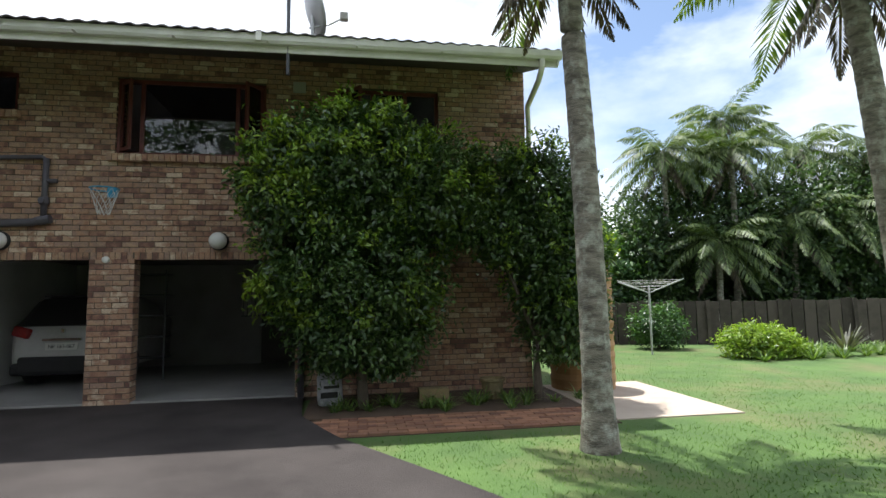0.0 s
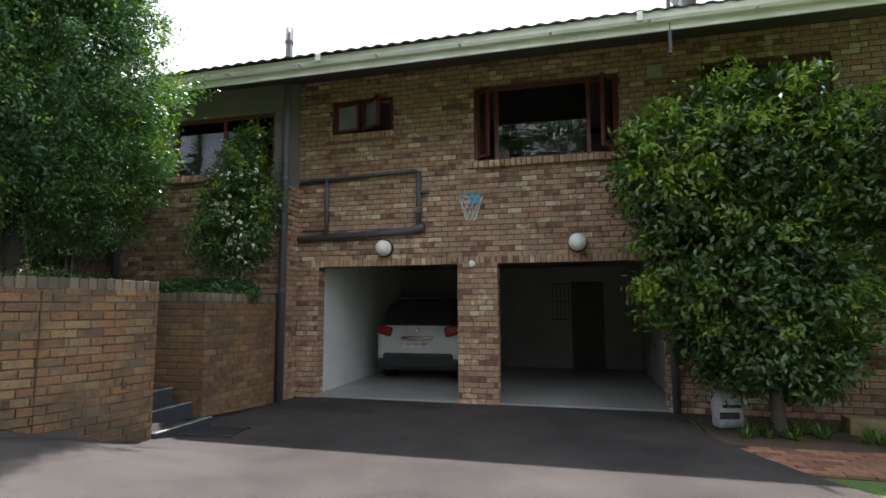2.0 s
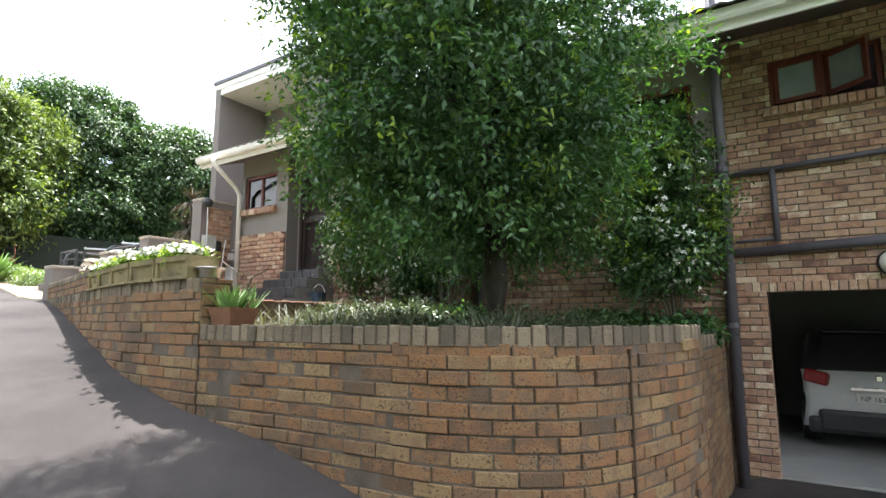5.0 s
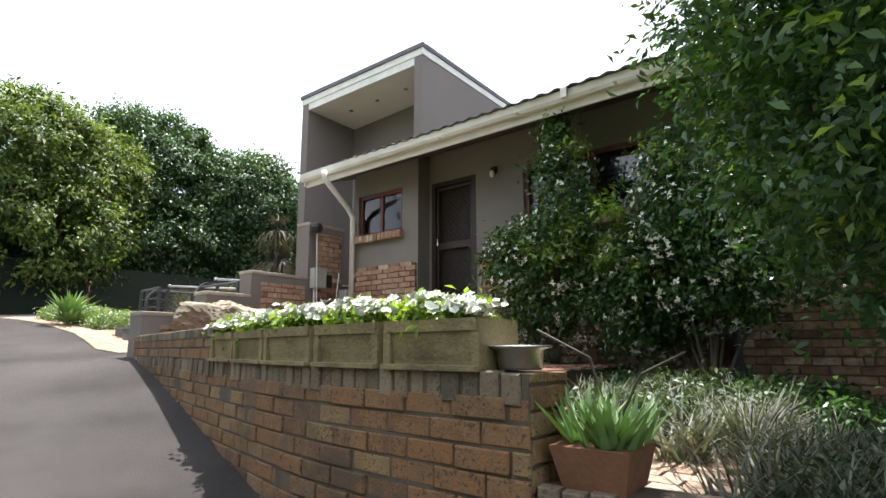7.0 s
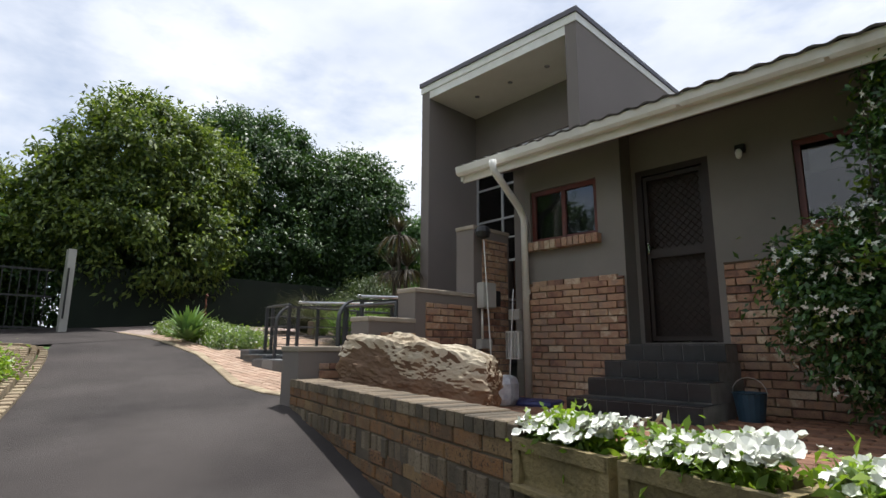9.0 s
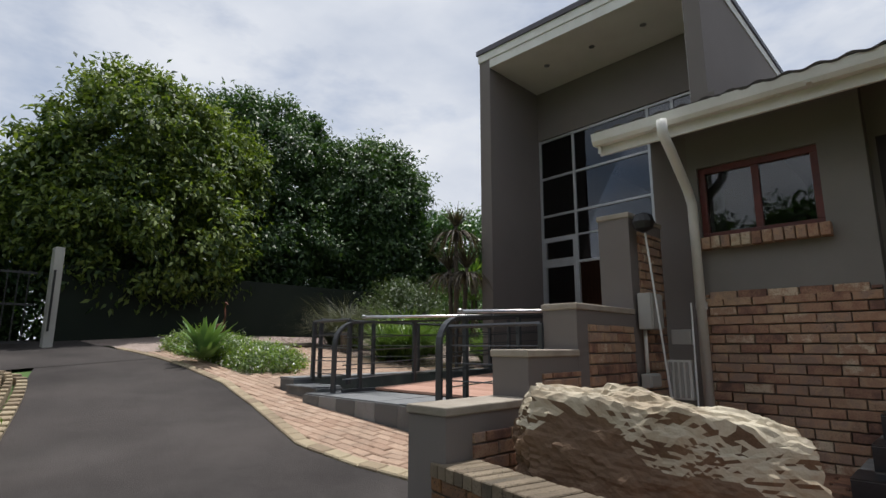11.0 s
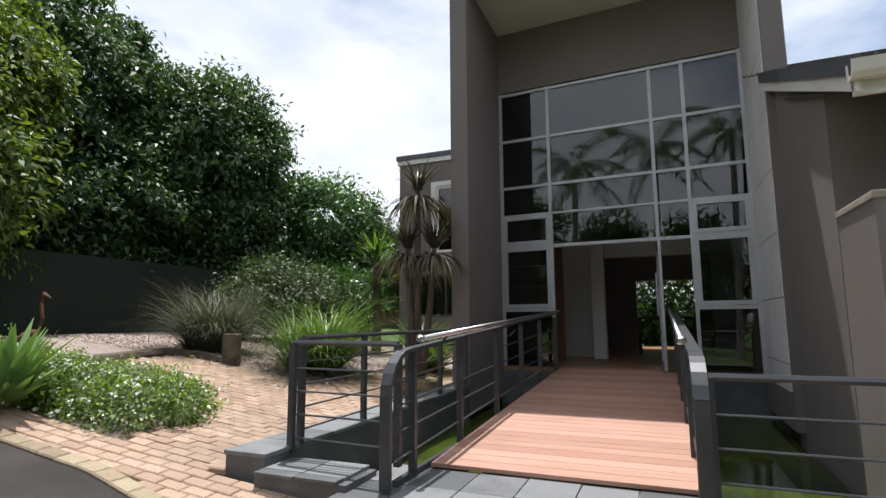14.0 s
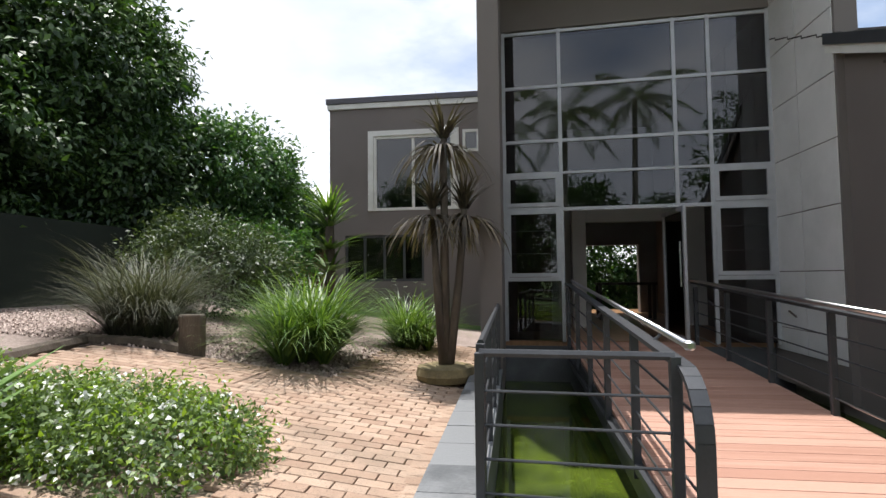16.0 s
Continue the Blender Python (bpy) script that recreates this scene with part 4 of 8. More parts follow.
# verge boards of the west gable end and the east end
for nm, gx in (("trim_verge", RX0 - 0.0), ("trim_verge_east", RX1 - 0.03)):
    bm = bmesh.new()
    L = 2.95 if gx < 0 else 4.6
    v = [bm.verts.new(q) for q in ((gx, EY + 0.02, EZ - 0.19), (gx, EY + L, EZ - 0.19 + L * PITCH), (gx, EY + L, EZ + L * PITCH - 0.0), (gx, EY + 0.02, EZ - 0.0))]
    w = [bm.verts.new(q.co + Vector((0.03, 0, 0))) for q in v]
    bm.faces.new(v)
    bm.faces.new(w[::-1])
    for k in range(4):
        bm.faces.new((v[k], v[(k + 1) % 4], w[(k + 1) % 4], w[k]))
    tagged(part(nm, bm, M_WHITE), "white verge board of the tiled roof", "trim", kind="structure")
    bm = bmesh.new()
    v = [bm.verts.new(q) for q in ((gx - 0.02, EY + 0.0, EZ - 0.09), (gx - 0.02, EY + L, EZ - 0.09 + L * PITCH), (gx - 0.02, EY + L, EZ + L * PITCH + 0.035), (gx - 0.02, EY + 0.0, EZ + 0.035))]
    w = [bm.verts.new(q.co + Vector((0.07, 0, 0))) for q in v]
    bm.faces.new(v)
    bm.faces.new(w[::-1])
    for k in range(4):
        bm.faces.new((v[k], v[(k + 1) % 4], w[(k + 1) % 4], w[k]))
    tagged(part(nm + "_cap", bm, M_STEEL if gx < 0 else M_WHITE), "dark metal verge capping of the tiled roof", "trim", kind="structure")


def downpipe(name, pts, r, mat, label, brackets=()):
    d = tagged(empty(name, pose(*pts[0])), label, "downpipe")
    o = Vector(pts[0])
    part("pipe", tube([Vector(p) - o for p in pts], r, 10), mat, d, smooth=True)
    for b in brackets:
        q = Vector(b) - o
        part("bracket", tube([q - Vector((0, 0, 0.03)), q + Vector((0, 0, 0.03))], r * 1.18, 10), mat, d)
    return d


downpipe("downpipe", [(2.66, 7.1, 5.0), (2.66, 7.12, 4.86), (2.67, 7.3, 4.75), (2.84, 8.35, 4.75), (2.90, 8.52, 4.62), (2.90, 8.53, 0.1)], 0.045, M_WHITE, "white downpipe elbowing from the gutter to the wall", [(2.9, 8.53, 3.0)])
downpipe("downpipe", [(-15.25, 7.12, 5.0), (-15.25, 7.13, 4.87), (-15.25, 7.28, 4.76), (-15.27, 7.66, 4.5), (-15.27, 7.77, 4.36), (-15.27, 7.79, 2.05)], 0.045, M_WHITE, "white downpipe on the corner of the plastered wall", [(-15.27, 7.79, 3.4)])
downpipe("vent_pipe", [(-6.66, 8.03, 0.05), (-6.66, 8.03, 5.2), (-6.66, 8.03, 6.15)], 0.06, M_PIPE, "tall grey-purple vent pipe through the eaves", [(-6.66, 8.03, 3.6), (-6.66, 8.03, 1.8), (-6.66, 8.03, 5.9)])
downpipe("vent_pipe", [(-9.9, 8.02, 1.8), (-9.9, 8.02, 6.3)], 0.06, M_PIPE, "tall grey vent pipe through the eaves", [(-9.9, 8.02, 3.6)])

# the western eaves run at a slight angle to the garage block, drawn back from the drive
SKEW = 0.02


def skewed(ob):
    shift = lambda x: max(0.0, X0 - x) * SKEW
    if ob.location.length > 0.01:
        ob.location.y += shift(ob.location.x)
        return
    if ob.type == "MESH":
        for v in ob.data.vertices:
            v.co.y += shift(v.co.x)
    for child in ob.children:
        skewed(child)


for ob in [o for o in scene.objects if o.parent is None]:
    if ob.name.split(".")[0] in ("roof_tiles", "roof_back", "ceiling_soffit", "trim_fascia", "gutter", "trim_verge", "trim_verge_cap"):
        skewed(ob)

# ---- planter and drive walls ----
high_pts = ribbon([(-15.75, 4.80), (-14.0, 4.37), (-12.56, 3.985), (-11.54, 3.73), (-10.98, 3.62), (-10.4, 3.565), (-9.80, 3.545)], 5)
planter_line = Line(ribbon([(-9.78, 3.55), (-9.0, 3.60), (-8.3, 3.63), (-7.8, 3.67), (-7.43, 3.80), (-7.14, 4.0), (-6.93, 4.34), (-6.76, 4.9), (-6.70, 5.3), (-6.69, 5.5)], 5))
LOWTOP, HIGHTOP, COPETOP = 1.81, 2.165, 2.40
wall_planter = solid_along("wall_planter", planter_line, 0.22, -0.05, LOWTOP, M_MORTAR, label="curved weathered brick planter wall")
wall_drive = solid_along("wall_drive", Line(high_pts), 0.25, 0.5, lambda x, y: COPETOP - 0.03 if x < -12.6 else HIGHTOP, M_MORTAR, label="weathered brick wall beside the sloping drive")
brick_face(planter_line, 0.06, LOWTOP + 0.01, [], M_GBRICK, M_GBRICK_ONE, wall_planter, near=(1.6, 4.4, 0.3, 1.75), course=0.085, soldier_top=True, seed=11, rough_edges=0.009, mat_top=M_GBRICK_OLD)
dl = Line(high_pts)
sp = Line([p for p in high_pts if p.x < -12.5]).length
brick_face(dl, 0.82, HIGHTOP + 0.01, [], M_GBRICK, M_GBRICK_ONE, wall_drive, near=(2.2, 6.2, 1.1, 2.05), course=0.085, soldier_bands=[(0.0, dl.length, HIGHTOP - 0.105, HIGHTOP + 0.005)], seed=12, rough_edges=0.009, mat_top=M_GBRICK_OLD)
# raised coping of flat bricks on the upper stretch
rows = []
s = 0.0
rng = random.Random(3)
while s < sp:
    p, t = dl.at(s + 0.035)
    a, o = Vector((t.x, t.y, 0)), Vector((t.y, -t.x, 0))
    rows.append((Vector((p.x, p.y, 0)) - o * 0.12 + Vector((0, 0, COPETOP - 0.03 + rng.uniform(-0.004, 0.004))), a, Vector((0, 0, 1)), -o, 0.07, 0.07, 0.27))
    s += 0.08
pieces_mesh("coping_brick", rows, M_GBRICK_OLD, wall_drive)
brick_face(Line([p for p in high_pts if p.x < -12.5]), HIGHTOP + 0.012, COPETOP - 0.05, [], M_GBRICK, M_GBRICK_ONE, wall_drive, course=0.085, seed=13)
# end of the high wall, facing the planter
brick_face(Line([(-9.80, 3.55), (-9.78, 3.79)]), LOWTOP - 0.1, HIGHTOP, [], M_GBRICK, M_GBRICK_ONE, wall_drive, course=0.085, seed=14)
# end face of the planter wall and the bed wall by the garage
brick_face(Line([(-6.69, 5.51), (-6.92, 5.52)]), 0.06, LOWTOP, [], M_GBRICK, M_GBRICK_ONE, wall_planter, course=0.085, seed=15)
bed_a = Line([(-8.6, 6.45), (-6.80, 6.45)])
bed_b = Line([(-6.80, 6.45), (-6.76, 8.05)])
wall_bed = solid_along("wall_bed", bed_a, 0.2, 0.0, 1.71, M_MORTAR, label="brick retaining wall of a flower bed")
solid_along("wall_bed_side", bed_b, 0.2, 0.0, 1.71, M_MORTAR, label="brick retaining wall of a flower bed")
for k, ln in enumerate((bed_a, bed_b)):
    brick_face(ln, 0.06, 1.72, [], M_GBRICK, M_GBRICK_ONE, wall_bed, course=0.085, soldier_top=True, seed=16 + k, mat_top=M_GBRICK_OLD, near=(0.0, 1.2, 0.1, 1.6) if k else None)
# soil of the planter and patio
tagged(part("ground_planter_back", box(-9.28, -8.6, 5.55, 8.1, 1.2, 1.66), M_SOIL), "dark planted soil", "soil", kind="structure")
tagged(part("ground_planter", add_box(box(-9.28, -7.35, 3.86, 5.5, 1.2, 1.66), -7.35, -6.92, 4.75, 5.5, 1.2, 1.66), M_SOIL), "dark planted soil", "soil", kind="structure")
tagged(part("ground_bed", box(-8.6, -6.97, 6.6, 8.12, 1.0, 1.64), M_SOIL), "dark planted soil", "soil", kind="structure")
bm = bmesh.new()
pv = [(-15.65, 5.12), (-12.5, 4.2), (-10.9, 3.84), (-10.9, 8.2), (-15.65, 8.2)]
lo, hi = [bm.verts.new((x, y, 1.2)) for x, y in pv], [bm.verts.new((x, y, 2.06)) for x, y in pv]
bm.faces.new(lo[::-1])
bm.faces.new(hi)
for k in range(5):
    bm.faces.new((lo[k], lo[(k + 1) % 5], hi[(k + 1) % 5], hi[k]))
patio = tagged(part("pavement_patio", bm, M_SOIL), "red-brown brick patio", "paving", kind="structure")
lower_path = tagged(part("pavement_lower", box(-10.9, -9.28, 3.81, 8.15, 1.2, 1.70), M_SOIL), "pale red brick path behind the wall", "paving", kind="structure")
# expansion joint and weep holes of the planter wall; dark blocks give the holes' shade
for s_at, z0, z1, w, label in ((3.15, 0.35, 1.69, 0.012, "dark expansion joint"), (2.0, 0.72, 0.79, 0.05, "weep hole as a dark block"), (2.95, 0.66, 0.73, 0.06, "weep hole as a dark block"), (3.95, 0.70, 0.77, 0.05, "weep hole as a dark block")):
    p, t = planter_line.at(s_at)
    bm = box(-w / 2, w / 2, -0.022, 0.02, z0, z1, 0, pose(p.x, p.y, 0, 0, 0, math.degrees(math.atan2(t.y, t.x))))
    part("joint" if w < 0.02 else "weep_hole", bm, M_SOIL, wall_planter, label)
# steps of black tile beside the planter
stair = tagged(empty("steps_planter", pose(-6.62, 5.52, 0)), "short flight of black tiled steps with pale nosings", "steps")
for k in range(4):
    part("step", box(-1.8, -0.02 - 0.3 * k, 0.0, 0.92, 0.0, 0.16 + 0.17 * k, 0.006), M_BLACKTILE, stair)
    part("nosing", box(-0.06 - 0.3 * k, -0.012 - 0.3 * k, 0.0, 0.92, 0.155 + 0.17 * k, 0.168 + 0.17 * k, 0.003), M_GROUT, stair)
# drain grate
grate = tagged(empty("drain_grate", pose(-6.35, 6.1, 0.075, 0, 0, 8)), "dark slotted metal drain cover in the asphalt", "drain")
for k in range(14):
    part("bar", box(-0.32 + k * 0.047, -0.295 + k * 0.047, -0.2, 0.2, -0.01, 0.012), M_STEEL, grate)
part("frame", box(-0.34, 0.36, -0.22, -0.2, -0.01, 0.013), M_STEEL, grate)
part("frame", box(-0.34, 0.36, 0.2, 0.22, -0.01, 0.013), M_STEEL, grate)

# ---- back steps to the kitchen door ----
st = tagged(empty("steps_door", pose(-13.5, 8.1, 2.06)), "black tiled steps up to the door", "steps")
rng = random.Random(9)
for k, (x0, x1, y0, z1) in enumerate(((-0.70, 0.60, -1.15, 0.16), (-0.60, 0.585, -0.9, 0.34), (-0.56, 0.57, -0.62, 0.51), (-0.46, 0.555, -0.34, 0.68))):
    part("core", box(x0 + 0.004, x1 - 0.004, y0 + 0.004, 0.0, 0.0, z1 - 0.004), M_GROUT, st)
    n = max(2, round((x1 - x0) / 0.2))
    w = (x1 - x0) / n
    for i in range(n):
        zl = z1 - 0.17
        part("tile", box(x0 + i * w + 0.005, x0 + (i + 1) * w - 0.005, y0 - 0.006, y0 + 0.004, zl + 0.008, z1 - 0.009), M_BLACKTILE, st)
        part("tile", box(x0 + i * w + 0.005, x0 + (i + 1) * w - 0.005, y0 + 0.002, y0 + 0.34, z1 - 0.006, z1 + 0.004), M_BLACKTILE, st)

# ---- stepped garden wall with plaster caps ----
SX0, SX1 = -15.95, -15.65
stepped = tagged(empty("wall_stepped", pose(SX0, 4.65, 1.6)), "stepped plastered garden wall with brick panels", "wall", kind="structure")
for y0, y1, z1 in ((4.80, 5.58, 2.70), (5.58, 6.22, 3.01), (6.22, 7.2, 3.36), (7.2, 7.92, 4.25)):
    bm = box(0, SX1 - SX0, y0 - 4.65, y1 - 4.65 - 0.002, 0, z1 - 1.6 - 0.05)
    part("pier", bm, M_PLASTER, stepped)
    part("cap", box(-0.012, SX1 - SX0 + 0.012, y0 - 4.65 - 0.012, y1 - 4.65 + 0.01, z1 - 1.6 - 0.05, z1 - 1.6, 0.008), M_CAP, stepped)
    brick_face(Line([(SX1 + 0.012, y0 + (0.22 if y0 < 5 else 0.16)), (SX1 + 0.012, y1 + (0.0 if y1 < 7 else -0.05))]), 2.07, z1 - 0.16, [], M_BRICK, M_BRICK_ONE, stepped, seed=int(y0 * 10))
for ob in list(stepped.children):
    if ob.name.startswith("brick"):
        ob.matrix_parent_inverse = Matrix.Translation((-SX0, -4.65, -1.6))

# ---- entrance tower ----
TX0, TX1, TY, GY = -19.80, -15.70, 10.05, 11.65
TOP = 8.80
GLAZE_Y, GLAZE_TURN = 11.69, -3.2
tagged(part("wall_fin_west", box(TX0, TX0 + 0.25, TY, GY + 0.2, 2.3, TOP - 0.25), M_PLASTER), "tall grey-brown plastered fin wall", "wall", kind="structure")
tagged(part("wall_fin_east", box(TX1 - 0.23, TX1, TY, GY + 0.2, 2.3, TOP - 0.25), M_PLASTER), "tall grey-brown plastered fin wall", "wall", kind="structure")
tagged(part("wall_tower_head", box(0.0, TX1 - TX0 - 0.48, -0.04, 0.25, 7.30, TOP - 0.445, 0, pose(TX0 + 0.25, GLAZE_Y, 0, 0, 0, GLAZE_TURN)), M_PLASTER), "grey-brown plastered wall above the glazing", "wall", kind="structure")
tagged(part("wall_tower_east", box(TX1 - 0.23, TX1, GY + 0.2, 18.0, 2.3, TOP - 0.25), M_PLASTER), "plastered side wall of the tower", "wall", kind="structure")
tagged(part("wall_tower_west", box(TX0, TX0 + 0.25, GY + 0.2, 18.0, 2.3, TOP - 0.25), M_PLASTER), "plastered side wall of the tower", "wall", kind="structure")
tagged(part("ceiling_tower", box(TX0 + 0.25, TX1 - 0.23, TY + 0.02, GY + 0.0, TOP - 0.44, TOP - 0.40), M_CREAM), "cream porch ceiling with small downlights", "ceiling", kind="structure")
tagged(part("roof_tower", box(TX0 - 0.02, TX1 + 0.02, TY - 0.02, 18.2, TOP - 0.26, TOP - 0.10), M_WHITE), "white roof edge of the tower", "roof", kind="structure")
tagged(part("roof_tower_cap", box(TX0 - 0.05, TX1 + 0.05, TY - 0.05, 18.3, TOP - 0.098, TOP + 0.0), M_PIPE), "grey metal roof capping", "roof", kind="structure")
tagged(part("trim_porch", box(TX0 + 0.25, TX1 - 0.23, TY, TY + 0.02, TOP - 0.44, TOP - 0.262), M_WHITE), "white fascia of the porch", "fascia", kind="structure")
for x in (-18.7, -17.75, -16.8):
    dlm = tagged(empty("downlight", pose(x, 10.75, TOP - 0.44)), "small recessed round downlight, switched off", "lamp")
    bm = bmesh.new()
    add_lathe(bm, [(0.05, -0.012), (0.055, -0.012), (0.055, -0.0), (0.05, 0.0)], sides=16)
    part("rim", bm, M_CHROME, dlm)
panels = tagged(empty("wall_panels", pose(TX1 - 0.245, TY, 2.7)), "pale square stone panels on the inner fin", "cladding", kind="structure")
zc = [0.0, 0.30, 1.02, 1.74, 2.46, 3.18, 3.90, 4.62, 5.34]
for a, b in zip(zc, zc[1:]):
    for y0, y1 in ((0.03, 0.78), (0.79, 1.55)):
        part("panel", box(0.0, 0.013, y0 + 0.004, y1 - 0.004, a + 0.006, b - 0.006, 0.003), M_PANEL, panels)
# link wall between tower and house
bm = bmesh.new()
ring = [(8.32, 1.6), (TY + 0.3, 1.6), (TY + 0.3, EZ - 0.12 + (TY + 0.3 - EY) * PITCH), (8.32, EZ - 0.12 + (8.32 - EY) * PITCH)]
va, vb = [bm.verts.new((TX1 - 0.15, y, z)) for y, z in ring], [bm.verts.new((-15.33, y, z)) for y, z in ring]
bm.faces.new(va)
bm.faces.new(vb[::-1])
for k in range(4):
    bm.faces.new((va[k], va[(k + 1) % 4], vb[(k + 1) % 4], vb[k]))
tagged(part("wall_link", bm, M_PLASTER), "grey-brown plastered link wall", "wall", kind="structure")

# glazing, turned a little from the fins
gz = tagged(empty("window_entrance", pose(TX0 + 0.25, GLAZE_Y, 2.76, 0, 0, GLAZE_TURN)), "tall aluminium-framed glazed entrance screen", "window", kind="structure")
GX0 = TX0 + 0.25


def bar(x0, x1, z0, z1, d=0.06):
    part("glazing_bar", box(x0, x1, -d / 2, d / 2, z0, z1, 0.003), M_ALU, gz)


def pane(x0, x1, z0, z1, mat):
    g = part("pane", box(x0, x1, -0.004, 0.004, z0, z1), mat, gz)
    g.visible_shadow = False


for x, z0, z1 in ((0.0, 0, 4.53), (0.805, 0, 4.53), (2.365, 1.90, 4.53), (2.815, 0, 4.53), (3.57, 0, 4.53)):
    bar(x, x + 0.05, z0, z1)
for z in (2.86, 3.66, 4.475):
    bar(0.05, 3.57, z, z + 0.045, 0.055)
bar(0.855, 2.815, 1.86, 1.91, 0.055)
bar(0.855, 2.815, 2.395, 2.43, 0.055)
for x0, x1 in ((0.05, 0.805), (2.865, 3.57)):
    for a, b in ((0.92, 1.88), (1.93, 2.39)):
        bm = bmesh.new()
        for c in ((x0, x1, a, a + 0.055), (x0, x1, b - 0.055, b), (x0, x0 + 0.055, a + 0.055, b - 0.055), (x1 - 0.055, x1, a + 0.055, b - 0.055)):
            add_box(bm, c[0], c[1], -0.04, 0.02, c[2], c[3])
        part("sash_frame", bm, M_ALU, gz)
        pane(x0 + 0.055, x1 - 0.055, a + 0.055, b - 0.055, M_TINTGLASS)
    for z in (1.25, 1.58):
        part("burglar_bar", box(x0 + 0.06, x1 - 0.06, 0.03, 0.04, z, z + 0.012), M_WHITE, gz)
    bar(x0, x1, 0.86, 0.915)
    bar(x0, x1, 1.88, 1.93, 0.05)
    bar(x0, x1, 2.39, 2.43, 0.05)
    pane(x0, x1, 0.02, 0.86, M_TINTGLASS)
    pane(x0, x1, 2.43, 2.86, M_TINTGLASS)
for a, b in ((0.855, 2.365), (2.415, 2.815)):
    pane(a, b, 1.91, 2.395, M_TINTGLASS)
    pane(a, b, 2.43, 2.86, M_TINTGLASS)
xs = [0.05, 0.805, 0.855, 2.365, 2.415, 2.815, 2.865, 3.57]
for a, b in zip(xs[::2], xs[1::2]):
    for z0, z1 in ((2.905, 3.66), (3.705, 4.475)):
        pane(a, b, z0, z1, M_TINTGLASS)
# glazed pivot door standing open
leaf = tagged(empty("door_2", pose(GX0 + 2.36, GY + 0.55, 2.785, 0, 0, -88)), "open aluminium-framed glass entrance door", "door", kind="structure")
bm = bmesh.new()
for c in ((0, 0.06, 0, 1.83), (0.84, 0.90, 0, 1.83), (0.06, 0.84, 0, 0.08), (0.06, 0.84, 1.76, 1.83)):
    add_box(bm, c[0], c[1], -0.02, 0.02, c[2], c[3])
part("door_frame", bm, M_ALU, leaf)
part("pane", box(0.06, 0.84, -0.003, 0.003, 0.08, 1.76), M_GLASS, leaf).visible_shadow = False
part("door_handle", tube([(0.87, -0.06, 0.75), (0.87, -0.06, 1.35)], 0.013, 8), M_BRUSHED, leaf)

# entrance hall
tagged(part("floor_hall", box(TX0 + 0.25, TX1 - 0.23, GY + 0.03, 19.0, 2.5, 2.77), M_WOODFLOOR), "warm wooden hall floor", "floor", kind="structure")
tagged(part("ceiling_hall", box(TX0 + 0.25, TX1 - 0.23, GY + 0.25, 18.0, 7.4, 7.5), M_CREAM), "pale hall ceiling", "ceiling", kind="structure")
# the low light of the hall is in this grey too
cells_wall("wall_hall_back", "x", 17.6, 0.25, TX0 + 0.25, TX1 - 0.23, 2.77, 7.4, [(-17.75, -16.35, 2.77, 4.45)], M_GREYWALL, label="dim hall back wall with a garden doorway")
cells_wall("wall_hall_cross", "x", 14.2, 0.22, -19.55, -15.93, 2.77, 5.0, [(-18.35, -16.3, 2.77, 4.7)], M_CREAM, label="pale inner wall with a wide opening")
col = tagged(part("column", box(-18.38, -18.14, 13.6, 13.84, 2.77, 5.0, 0.01), M_CREAM), "square cream column in the hall", "column", kind="structure")
tagged(part("wall_timber", box(-19.5, -18.8, 13.0, 13.05, 2.77, 4.9), M_WOODDOOR), "red-brown timber panel wall", "wall", kind="structure")
tb = tagged(empty("side_table", pose(-17.1, 15.6, 2.77)), "dark side table with a leafy plant", "table")
part("tabletop", box(-0.6, 0.6, -0.25, 0.25, 0.72, 0.77, 0.006), M_DARKDOOR, tb)
for sx in (-0.54, 0.54):
    for sy in (-0.2, 0.2):
        part("leg", box(sx - 0.03, sx + 0.03, sy - 0.03, sy + 0.03, 0, 0.72), M_DARKDOOR, tb)
back_shrub = tagged(empty("garden_shrub", pose(-17.3, 21.5, 2.4)), "sunlit green shrub beyond the hall", "shrub")
bq = leaves("foliage", 77, 16000, [(0, -1.2, 1.4, 2.4, 0.9, 2.2), (0.5, -1.0, 0.6, 2.0, 0.8, 1.0)], 700, 0.2, 0.16, 0.07, M_LEAF_A, back_shrub)

# ---- slab, ponds, deck ----
tagged(part("ground_pond_bed", box(TX0, SX0, 6.4, GY, 1.6, 2.0), M_POND), "green algae-covered pond bed", "pond", kind="structure")
tagged(part("wall_pond_west", box(-19.88, -19.56, 6.15, TY, 1.6, 2.62), M_SLATE), "slate-clad pond edge", "wall", kind="structure")
tagged(part("wall_pond_front", box(-19.56, -18.9, 6.06, 6.42, 1.6, 2.55), M_SLATE), "slate-clad pond edge", "wall", kind="structure")
tagged(part("wall_pond_front_east", box(-17.05, SX0, 5.98, 6.35, 1.6, 2.46), M_SLATE), "slate-clad pond edge", "wall", kind="structure")
for nm, a, b in (("water_west", -19.57, -18.66), ("water_east", -17.0, SX0 - 0.0)):
    tagged(part(nm, box(a, b, 6.4, GY - 0.02, 2.19, 2.2), M_WATER), "still green pond water", "water", kind="structure").visible_shadow = False
tagged(part("wall_pond_back", box(TX0 + 0.2, TX1, GY + 0.02, GY + 0.03, 1.6, 2.7), M_SLATE), "dark pond wall under the glazing", "wall", kind="structure")
slab = tagged(part("pavement_slab", box(-18.95, -17.02, 5.93, 6.72, 1.8, 2.50), M_GROUT), "slate-tiled landing in front of the deck", "landing", kind="structure")


